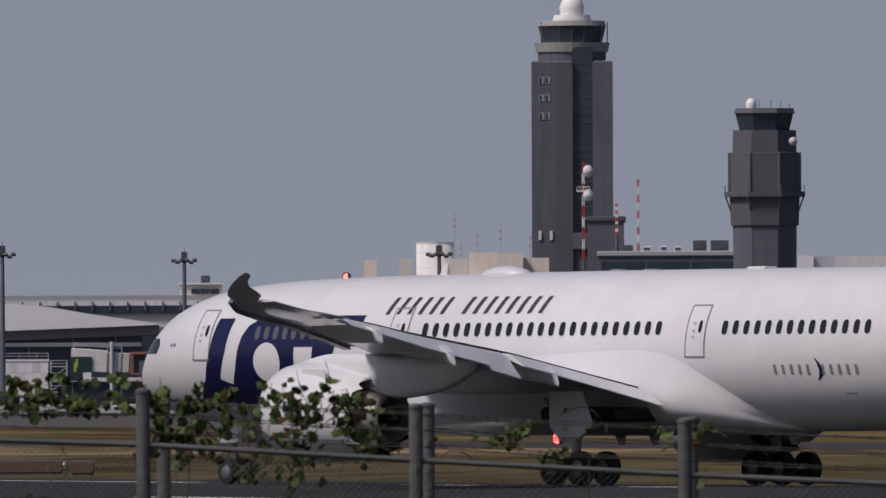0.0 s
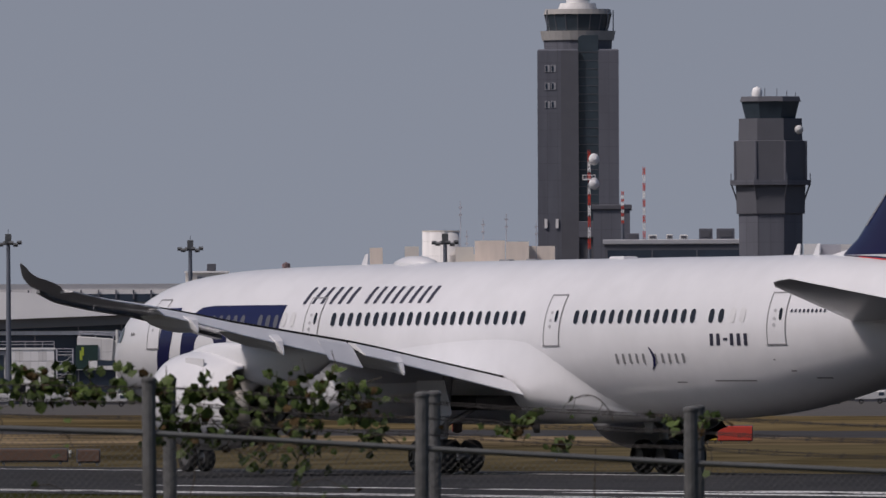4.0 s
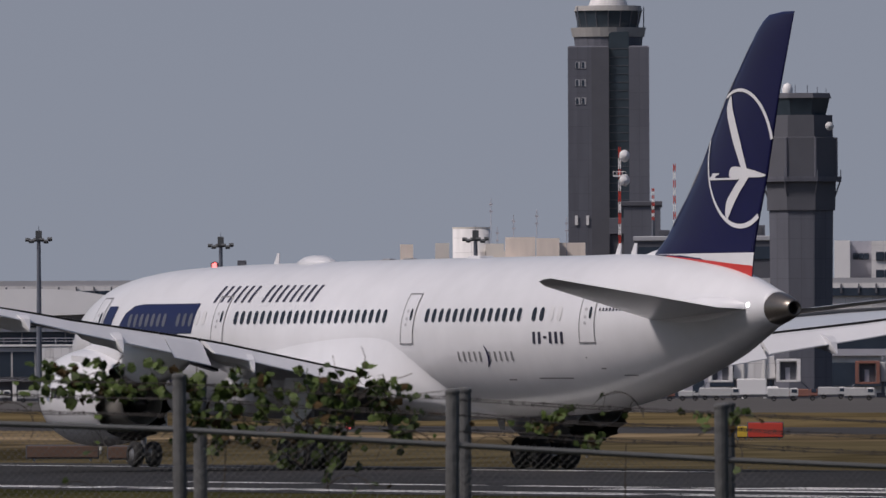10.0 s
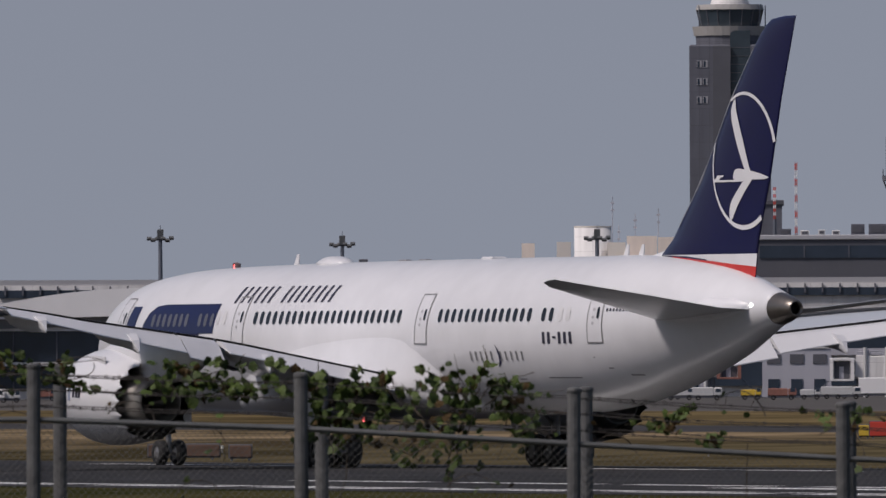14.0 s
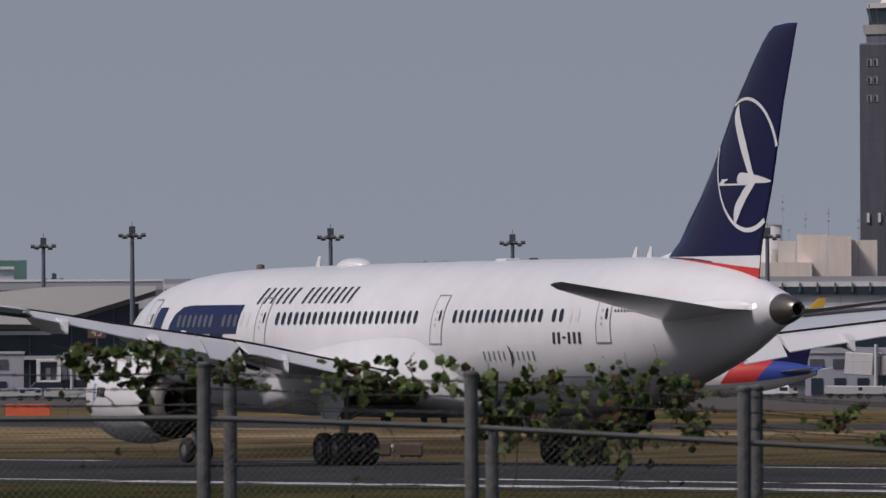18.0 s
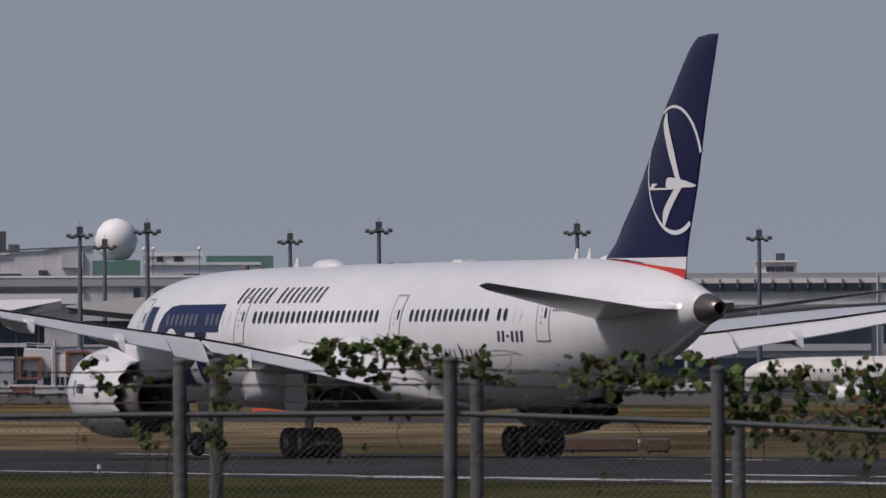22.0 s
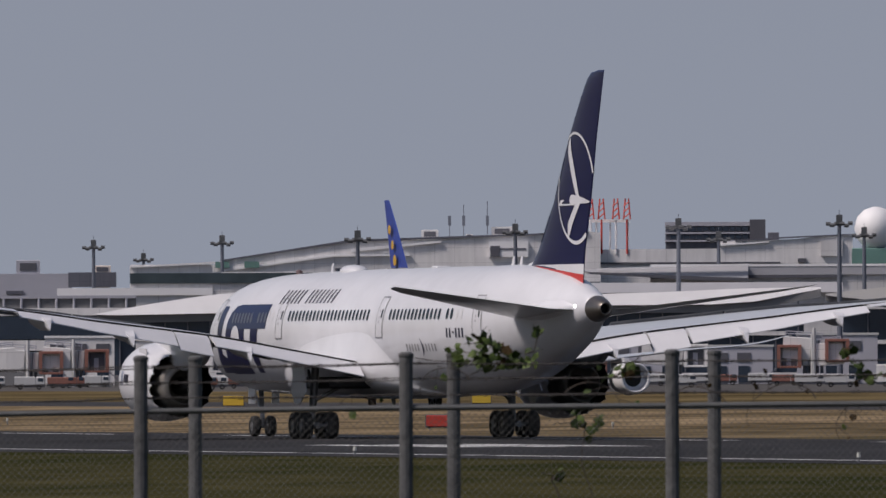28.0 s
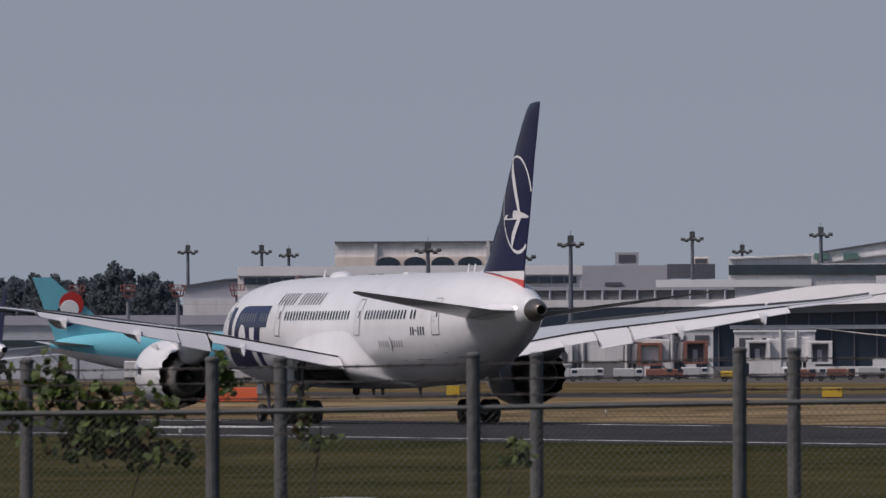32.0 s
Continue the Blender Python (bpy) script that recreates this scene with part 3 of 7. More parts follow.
    part("livery_panel", decal([(5.2, 17.84, 16.55), (4.2, 18.0, 16.9), (3.1, 18.25, 17.35)], fus_skin, side, 0.018), NAVY, body, smooth=True)
    part("livery_panel", decal([(6.28, 23.95, 22.95), (5.0, 24.2, 23.2), (4.0, 24.6, 23.65), (3.75, 24.9, 22.7), (3.1, 25.5, 22.9)], fus_skin, side, 0.018), NAVY, body, smooth=True)
    part("livery_shape", decal(oval(20.6, 4.62, 0.80, 0.74, 14), fus_skin, side, 0.02), WHITE, body, smooth=True)
    for x in (24.0, 23.75):
        part("nose_stencil", decal(oval(x + 3.0, 5.3, 0.09, 0.07, 6), fus_skin, side, 0.02), SEAM, body)
    # dark slanted bars where the airline's name stands
    for k in range(15):
        if k != 6:
            x = 14.05 - k * 0.63
            part("name_bar", decal([(7.0, x - 0.26, x - 0.48), (6.37, x - 0.06, x - 0.28)], fus_skin, side, 0.02), DARKTEXT, body, smooth=True)
    for k in range(10):
        x = -8.33 - k * 0.45 - (0.35 if k > 4 else 0)
        part("label_bar", decal([(4.42, x, x - 0.15), (4.08, x, x - 0.15)], fus_skin, side, 0.02), SEAM, body, smooth=True)
    part("label_arc", decal([(4.65, -10.60, -10.66), (4.5, -10.72, -10.86), (4.25, -10.82, -11.0), (4.0, -10.76, -10.90), (3.85, -10.62, -10.68)], fus_skin, side, 0.02), NAVY, body, smooth=True)
    for k in range(6):
        x = -14.6 - k * 0.41
        if k != 2:
            part("registration_bar", decal([(5.13, x, x - 0.2), (4.70, x, x - 0.2)], fus_skin, side, 0.02), DARKTEXT, body, smooth=True)
        else:
            part("registration_bar", decal([(4.97, x, x - 0.26), (4.89, x, x - 0.26)], fus_skin, side, 0.02), DARKTEXT, body, smooth=True)
    for k in range(9):
        x = -19.3 - k * 0.23
        part("type_bar", decal([(5.99, x - 0.03, x - 0.13), (5.88, x, x - 0.10)], fus_skin, side, 0.02), DARKTEXT, body, smooth=True)
    part("cockpit_window", decal([(5.55, 29.2, 28.3), (5.3, 29.5, 28.1), (4.98, 29.75, 28.3)], fus_skin, side, 0.02), BLACK, body, "dark cockpit window", smooth=True)

# fin
FIN = [(6.6, -18.2, -27.1, 0.60), (8.0, -19.2, -27.35, 0.80), (8.55, -20.15, -27.5, 0.78), (9.4, -21.1, -27.85, 0.72), (10.7, -22.6, -28.4, 0.64), (13.7, -25.1, -29.35, 0.44),
       (15.2, -26.65, -29.95, 0.34), (15.95, -27.45, -30.25, 0.28), (16.35, -28.0, -30.4, 0.22), (16.58, -28.5, -30.5, 0.14), (16.68, -29.6, -30.56, 0.05)]


def fin_skin(x, z, side=1, lift=0.02):
    for a, b in zip(FIN, FIN[1:]):
        if a[0] <= z <= b[0]:
            k = (z - a[0]) / (b[0] - a[0])
            xl, xt, th = [a[i] + (b[i] - a[i]) * k for i in (1, 2, 3)]
            break
    else:
        xl, xt, th = FIN[-1][1:]
    u = min(max((xl - x) / (xl - xt), 0), 1)
    t = 2.6 * (0.2969 * math.sqrt(u) - 0.126 * u - 0.3516 * u * u + 0.2843 * u**3 - 0.1036 * u**4) * th / 1.02
    return Vector((x, (t + lift) * side, z))


def fin_x(z, u):
    for a, b in zip(FIN, FIN[1:]):
        if a[0] <= z <= b[0]:
            k = (z - a[0]) / (b[0] - a[0])
            xl, xt = a[1] + (b[1] - a[1]) * k, a[2] + (b[2] - a[2]) * k
            return xl + (xt - xl) * u


fin = part("fin", loft([airfoil(xl, xt, 0, z, th, cross="y") for z, xl, xt, th in FIN]), NAVY, jet, "glossy navy tail fin", smooth=True)
dorsal = [[(-18.0, 0, 7.90), (-18.0, 0.01, 7.86), (-18.0, -0.01, 7.86)], [(-19.6, 0, 8.17), (-19.6, 0.12, 7.7), (-19.6, -0.12, 7.7)], [(-20.9, 0, 8.62), (-20.9, 0.26, 7.6), (-20.9, -0.26, 7.6)]]
part("dorsal_fillet", loft(dorsal), WHITE, fin, "white fillet before the fin")
for side in (1, -1):
    part("fin_band", decal([(7.97, -19.4, fin_x(7.97, 0.995)), (7.7, -23.95, fin_x(7.7, 0.995)), (7.48, -27.1, fin_x(7.48, 0.995))], fin_skin, side, 0.02), WHITE, fin, "white band at the foot of the fin", smooth=True)
    part("fin_band", decal([(7.9, -20.5, -20.7), (7.7, -20.8, -23.95), (7.5, -21.5, fin_x(7.5, 0.995)), (6.95, -24.0, fin_x(6.95, 0.995))], fin_skin, side, 0.02), RED, fin, "red band at the foot of the fin", smooth=True)
    # white ring and bird-like shape on the fin
    cx, cz, rx = -26.40, 11.4, 2.55
    v, f = [], []
    n = 160
    for k in range(n + 1):
        a = 2 * math.pi * k / n
        for q in (1.0, 0.967 - 0.046 * (0.5 - 0.5 * math.cos(a - 0.5))):
            z = cz + rx * q * math.sin(a)
            v.append(fin_skin(cx + rx * q * math.cos(a), z, side, 0.025))
    for k in range(n):
        z = cz + rx * math.sin(2 * math.pi * (k + 0.5) / n)
        x = cx + rx * math.cos(2 * math.pi * (k + 0.5) / n)
        if fin_x(z, 0.035) > x > fin_x(z, 0.997):
            q = (2 * k, 2 * k + 1, 2 * k + 3, 2 * k + 2)
            f.append(q if side > 0 else tuple(reversed(q)))
    part("fin_ring", (v, f), WHITE, fin, "white ring on the fin", smooth=True)
    for rows in ([(13.7, -25.68, -25.7), (13.61, -25.55, -25.73), (13.44, -25.43, -25.77), (13.24, -25.35, -25.82), (12.9, -25.43, -26.0), (12.56, -25.61, -26.17), (12.22, -25.78, -26.35), (11.88, -25.97, -26.51), (11.54, -26.19, -26.67), (11.19, -26.41, -26.83), (11.0, -26.55, -26.95)],
                 [(11.11, -25.86, -26.13), (11.06, -25.73, -26.6), (10.99, -25.66, -27.21), (10.91, -25.62, -27.7), (10.82, -25.59, -28.13), (10.77, -25.61, -28.32), (10.73, -25.63, -28.21), (10.7, -25.69, -27.94)],
                 [(10.7, -24.16, -26.8), (10.63, -23.98, -26.2)],
                 [(10.88, -24.29, -24.83), (10.83, -24.25, -24.79), (10.79, -24.21, -24.56), (10.69, -24.02, -24.48)],
                 [(10.71, -26.49, -27.06), (10.58, -26.27, -26.9), (10.38, -26.0, -26.64), (10.17, -25.74, -26.37), (9.97, -25.49, -26.16), (9.77, -25.34, -25.94), (9.56, -25.29, -25.76), (9.36, -25.27, -25.59), (9.19, -25.37, -25.43)]):
        rows = [(z, x0, max(x1, fin_x(z, 0.995))) for z, x0, x1 in rows]
        part("fin_emblem", decal(rows, fin_skin, side, 0.03, 0.3), WHITE, fin, "white bird-like emblem shape", smooth=True)
    part("leading_edge", decal([(z, fin_x(z, 0.0), fin_x(z, 0.035)) for z in (15.6, 14.5, 13.0, 11.5, 10.0, 9.0)], fin_skin, side, 0.02, 0.3), EDGE, fin, "light grey leading edge", smooth=True)

# nose gear
ng = part("nose_gear", join(tube((25.83, 0, 0.5), (26.1, 0, 2.6), 0.12), tube((25.83, -0.5, 0.5), (25.83, 0.5, 0.5), 0.08), tube((25.95, 0, 1.2), (27.6, 0, 2.4), 0.06)), STEEL, jet, "steel nose landing gear leg")
tyre, rim = wheel(0.51, 0.38)
for dy in (0.39, -0.39):
    part("tyre", mesh("tyre", *tyre, smooth=True), TYRE, ng, "black rubber tyre", m=pose(25.83, dy, 0.51))
    part("rim", mesh("rim", *rim, smooth=True), STEEL, ng, m=pose(25.83, dy, 0.51))
    part("gear_door", box(25.0, 26.2, dy * 1.5 - 0.02, dy * 1.5 + 0.02, 1.6, 2.5), WHITE, ng, "white nose gear door")
# roof and belly fittings
part("antenna_dome", moved(loft([fus_ring(x, 0, w, h, 20) for x, w, h in ((1.25, 0.05, 0.02), (0.9, 0.42, 0.2), (0.3, 0.6, 0.32), (-0.4, 0.6, 0.32), (-1.0, 0.4, 0.2), (-1.4, 0.05, 0.02))]), pose(10.0, 0, 7.86)), WHITE, body, "white satellite antenna dome", smooth=True)
for x in (13.75, -16.0, -17.3):
    part("antenna_blade", loft([[(x + 0.12, -0.03, fus_at(x)[0] + fus_at(x)[2] - 0.1), (x - 0.35, -0.03, fus_at(x)[0] + fus_at(x)[2] - 0.1), (x - 0.35, 0.03, fus_at(x)[0] + fus_at(x)[2] - 0.1), (x + 0.12, 0.03, fus_at(x)[0] + fus_at(x)[2] - 0.1)],
                                [(x - 0.22, -0.015, fus_at(x)[0] + fus_at(x)[2] + 0.4), (x - 0.42, -0.015, fus_at(x)[0] + fus_at(x)[2] + 0.4), (x - 0.42, 0.015, fus_at(x)[0] + fus_at(x)[2] + 0.4), (x - 0.22, 0.015, fus_at(x)[0] + fus_at(x)[2] + 0.4)]]), WHITE, body, "white blade antenna")
part("roof_vent", box(-5.0, -4.0, -0.3, 0.3, 7.9, 8.04, 0.04), WHITE, body)
for x in (3.56, 1.69):
    part("roof_antenna", box(x - 0.35, x + 0.35, -0.12, 0.12, 7.9, 8.0, 0.03), SEAM, body)
BEACON = mat("red_beacon_lamp", (1.0, 0.16, 0.15), 0.3, glow=2.6)
FLASH_MASK = mat("dark_flash_mask", (0.16, 0.11, 0.11), 0.5)
beacons = []
# lamps are oversized to include their bloom
for x, z, turn, q in ((19.3, 7.74, 0, 1.25), (7.05, 1.85, 180, 1.6)):
    place = pose(x, 0, z, turn, 0, 0)
    lamp = part("beacon", moved(revolve([(-0.05 * q, 0.10 * q), (0.06 * q, 0.10 * q), (0.15 * q, 0.09 * q), (0.19 * q, 0.01)], 14), pose(0, 0, 0, 0, -90, 0)), BEACON, body, "red beacon lamp", m=place)
    # an added open-sided mask hides the lamp between flashes
    arc_ = [radians(35 + 290 * k / 18) for k in range(19)]
    rings = [[(r * q * math.cos(a), r * q * math.sin(a), h * q) for a in arc_] for r, h in ((0.13, -0.06), (0.13, 0.18), (0.02, 0.225))]
    beacons.append((part("beacon_hood", loft(rings, closed=False, cap=False), FLASH_MASK, lamp, "added turning mask that times the red flash, open on one side"), turn))
part("tail_light", moved(revolve([(-0.04, 0.09), (0.04, 0.07), (0.08, 0.01)], 10), pose(-28.35, 0.76, 6.05, 0, 180, 0)), mat("white_tail_light", (1, 1, 0.95), 0.3, glow=3.0), body, "small white tail light")
for x in (3.5, 1.6, -6.2):
    part("belly_antenna", loft([[(x + 0.32, -0.03, 1.98), (x - 0.34, -0.03, 1.98), (x - 0.34, 0.03, 1.98), (x + 0.32, 0.03, 1.98)], [(x + 0.02, -0.02, 1.5), (x - 0.32, -0.02, 1.5), (x - 0.32, 0.02, 1.5), (x + 0.02, 0.02, 1.5)]]), SLATM, body, "dark blade antenna")
for x, z, w in ((-20.3, 3.55, 0.75), (-19.0, 3.8, 0.3), (-18.2, 4.2, 0.1), (-15.5, 3.45, 2.4), (-12.2, 3.4, 0.6)):
    part("belly_mark", decal([(z, x + w / 2, x - w / 2), (z - 0.05, x + w / 2, x - w / 2)], fus_skin, 1, 0.02), SEAM, body)
part("tail_conduit", join(tube((-23.0, 0.45, 7.55), (-24.2, 0.75, 7.2), 0.03, n=6), tube((-24.2, 0.75, 7.2), (-26.2, 0.85, 6.75), 0.03, n=6)), WHITE, body, "thin white conduit below the fin")

# ---- the airport behind: u and z in metres as they stand across a front 2923 m away; farther things grow in proportion ----
FRONT = 2923.0


def front(u, dist=FRONT):
    """The pose of a thing at u metres along the front, moved out to dist on the same line of sight."""
    return at(math.degrees(u / FRONT), dist)


CONC = mat("pale_concrete", (0.74, 0.725, 0.715), 0.85, var=0.12, scale=0.6, stretch=(1, 1, 0.2), sharp=(0.36, 0.64), panels=(4.0, 3.0))
BEIGE = mat("beige_plaster", (0.80, 0.70, 0.62), 0.85, var=0.1, scale=0.6, stretch=(1, 1, 0.2), sharp=(0.36, 0.64))
CREAM = mat("cream_panels", (0.70, 0.655, 0.60), 0.8, var=0.08, scale=0.2)
ROOFW = mat("white_metal_roof", (0.82, 0.81, 0.81), 0.55, var=0.08, scale=0.15)
ROOFG = mat("grey_metal_roof", (0.40, 0.40, 0.425), 0.6, var=0.12, scale=0.15)
SLATE = mat("dark_grey_cladding", (0.096, 0.098, 0.116), 0.75, var=0.12, scale=0.25)
# the blue in this grey is distance haze, put into the cladding colour
SLATE2 = mat("hazed_tower_cladding", (0.118, 0.122, 0.148), 0.75, var=0.14, scale=0.6, stretch=(1, 1, 0.12), sharp=(0.36, 0.64), panels=(2.2, 3.6))
GLASS = mat("dark_facade_glass", (0.034, 0.048, 0.072), 0.22, var=0.3, scale=0.2)
TEAL = mat("teal_tower_glass", (0.042, 0.060, 0.078), 0.2, var=0.3, scale=0.3)
GREEN = mat("green_netting", (0.13, 0.25, 0.22), 0.8, var=0.15, scale=0.4)
ORANGE = mat("orange_paint", (0.85, 0.17, 0.07), 0.6, var=0.1)
SIGNRED = mat("sign_red", (0.52, 0.05, 0.03), 0.6, var=0.1)
YELLOW = mat("yellow_paint", (0.62, 0.42, 0.04), 0.6, var=0.1)
BROWN = mat("brown_sign_back", (0.13, 0.075, 0.05), 0.8, var=0.2)
PALE = mat("pale_vehicle_paint", (0.52, 0.52, 0.52), 0.5, var=0.1)
MASTM = mat("mast_steel", (0.15, 0.165, 0.20), 0.6, 0.4, var=0.1)
LAMPH = mat("floodlight_housing", (0.10, 0.105, 0.11), 0.5, 0.3)


def building(name, label, u0, u1, ztop, dist, wall, depth=30.0, zbase=0.0, bands=(), windows=(), roof=None, category="building", tilt=0.0):
    """A block with its roof slab, glazed bands (u0, u1, z0, z1) and rows of windows (u0, u1, z0, z1, count)."""
    k = dist / FRONT
    uc = (u0 + u1) / 2
    H = lambda z: EYE[2] + (z - EYE[2]) * k if z > 0 else 0.0
    th = thing(name, label, category, front(uc, dist))
    hw = (u1 - u0) / 2 * k
    zt = H(ztop)
    verts, faces = box(-hw, hw, 0, depth, H(zbase), zt)
    if tilt:
        verts = [(x, y, z + (tilt * k * x / hw if z == zt else 0)) for x, y, z in verts]
    part("wall", (verts, faces), wall, th)
    rv, rf = box(-hw - 0.4, hw + 0.4, -0.4, depth, zt, zt + 0.9 * k, 0.15)
    if tilt:
        rv = [(x, y, z + tilt * k * x / hw) for x, y, z in rv]
    part("roof", (rv, rf), roof or ROOFG, th)
    for a, b, c, d in bands:
        part("glazing", box((a - uc) * k, (b - uc) * k, -0.25, 0.2, H(c), H(d)), GLASS, th, "dark glazed band")
        n = max(2, int((b - a) / 6))
        for i in range(1, n):
            x = (a - uc + (b - a) * i / n) * k
            part("mullion", box(x - 0.12, x + 0.12, -0.4, -0.24, H(c), H(d)), SLATE2, th)
    for a, b, c, d, n in windows:
        w = (b - a) / n
        for i in range(n):
            x = (a - uc + w * (i + 0.5)) * k
            wd = part("window", box(x - w * k * 0.34, x + w * k * 0.34, -0.2, 0.2, H(c), H(d), 0.05), SLATE, th)
            part("pane", box(x - w * k * 0.28, x + w * k * 0.28, -0.26, -0.19, H(c) + 0.2, H(d) - 0.2), GLASS, wd)
    return th


def prism(name, pts, dist, uc, material, parent, depth=40.0, label="", y0=0.0, rake=0.0):
    """A part with a drawn front outline (u, z), set back from the thing's front by y0, leaning back by rake and carried to a depth."""
    k = dist / FRONT
    H = lambda z: EYE[2] + (z - EYE[2]) * k if z > 0 else 0.0
    foot = min(z for u, z in pts)
    rings = [[((u - uc) * k, y0 + rake * (H(z) - H(foot)), H(z)) for u, z in pts], [((u - uc) * k, y0 + depth, H(z)) for u, z in pts]]
    return part(name, loft(rings), material, parent, label)


def arc(pts, steps=4):
    """A smooth run through (u, z) points."""
    return [q[:2] for q in smooth_stations([(float(u), float(z)) for u, z in pts], steps)]


def hall(label, top, bottom, soffit, z_glass, dist, material, depth=45.0, floors=(), bays=7.0, rake=0.0):
    """A terminal hall: a curved roof shell over a soffit in painted shade and a glazed front with mullions and floor
    edges.
    """
    uc = (top[0][0] + top[-1][0]) / 2
    k = dist / FRONT
    H = lambda z: EYE[2] + (z - EYE[2]) * k
    th = thing("terminal_hall", label, "building", front(uc, dist))
    tops = arc(top)
    prism("roof_shell", tops + list(reversed(bottom)), dist, uc, material, th, depth, "pale curved roof shell", rake=rake)
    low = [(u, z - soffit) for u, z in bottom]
    prism("soffit", list(bottom) + list(reversed(low)), dist, uc, SOFFIT, th, depth, "roof soffit, its shade put into the grey", y0=1.5)
    mid = [(u, z) for u, z in low if low[0][0] + 3 < u < low[-1][0] - 3]
    glass = [(low[0][0] + 3, z_glass)] + [(low[0][0] + 3, mid[0][1])] + mid + [(low[-1][0] - 3, mid[-1][1]), (low[-1][0] - 3, z_glass)]
    prism("glazing", glass, dist, uc, GLASS, th, depth, "dark blue glazed hall front", y0=3.0)
    n = max(3, int((low[-1][0] - low[0][0]) / bays))
    for i in range(1, n):
        u = low[0][0] + (low[-1][0] - low[0][0]) * i / n
        zt = min((abs(q[0] - u), q[1]) for q in low)[1]
        x = (u - uc) * k
        part("mullion", box(x - 0.12, x + 0.12, 2.6, 2.98, H(z_glass), H(zt)), SLATE2, th)
    for z, a, b in floors:
        part("floor_edge", box((a - uc) * k, (b - uc) * k, 2.2, 2.95, H(z), H(z) + 0.7), CONC, th)
    return th


def outline_block(name, label, pts, dist, material, depth=40.0, trims=(), windows=(), rake=0.0, slope=0.0):
    """A building with a drawn front outline; trims are (material, points) set proud of it, windows (u0, u1, z0, z1, count)."""
    uc = sum(u for u, z in pts) / len(pts)
    k = dist / FRONT
    H = lambda z: EYE[2] + (z - EYE[2]) * k
    th = thing(name, label, "building", front(uc, dist))
    prism("wall", pts, dist, uc, material, th, depth, rake=rake)
    for i, (m, q) in enumerate(trims):
        lean = slope if m is ROOFG else 0.0
        prism("trim", q, dist, uc, m, th, 0.9 + lean * 2.4, "", y0=-0.5 - 0.1 * i - lean * 2.0, rake=lean)
    for a, b, c, d, n in windows:
        w = (b - a) / n
        for i in range(n):
            x = (a - uc + w * (i + 0.5)) * k
            wd = part("window", box(x - w * k * 0.46, x + w * k * 0.46, -0.3, 0.3, H(c), H(d), 0.05), SLATE2, th)
            part("pane", box(x - w * k * 0.42, x + w * k * 0.42, -0.4, -0.28, H(c) + 0.15, H(d) - 0.15), GLASS, wd)
    return th


# the shade under the roofs is put into this darker soffit grey
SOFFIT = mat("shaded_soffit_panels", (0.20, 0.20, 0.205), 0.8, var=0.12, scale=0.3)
SHELLG = mat("weathered_roof_shell", (0.66, 0.64, 0.61), 0.6, var=0.08, scale=0.12)
WALLB = mat("warm_grey_wall", (0.62, 0.61, 0.605), 0.85, var=0.12, scale=0.5, stretch=(1, 1, 0.2), sharp=(0.36, 0.64), panels=(5.0, 2.4))
LILAC = mat("cool_grey_cladding", (0.42, 0.42, 0.47), 0.8, var=0.1, scale=0.2)
DARKTEAL = mat("dark_window_band", (0.05, 0.07, 0.08), 0.3, var=0.4, scale=0.3)
R = lambda a, b, c, d: [(a, c), (b, c), (b, d), (a, d)]


def roof_box(u, z, w, h, dist, material, name="roof_plant", label="grey rooftop plant box", d=5.0):
    k = dist / FRONT
    th = thing(name, label, "roof plant", front(u, dist))
    z0 = EYE[2] + (z - EYE[2]) * k
    part("casing", box(-w * k / 2, w * k / 2, 0.5, d, z0 - 3.0, z0 + h * k, 0.1), material, th)
    part("louvre", box(-w * k * 0.35, w * k * 0.35, 0.38, 0.52, z0 + h * k * 0.25, z0 + h * k * 0.8), SLATE, th)
    return th


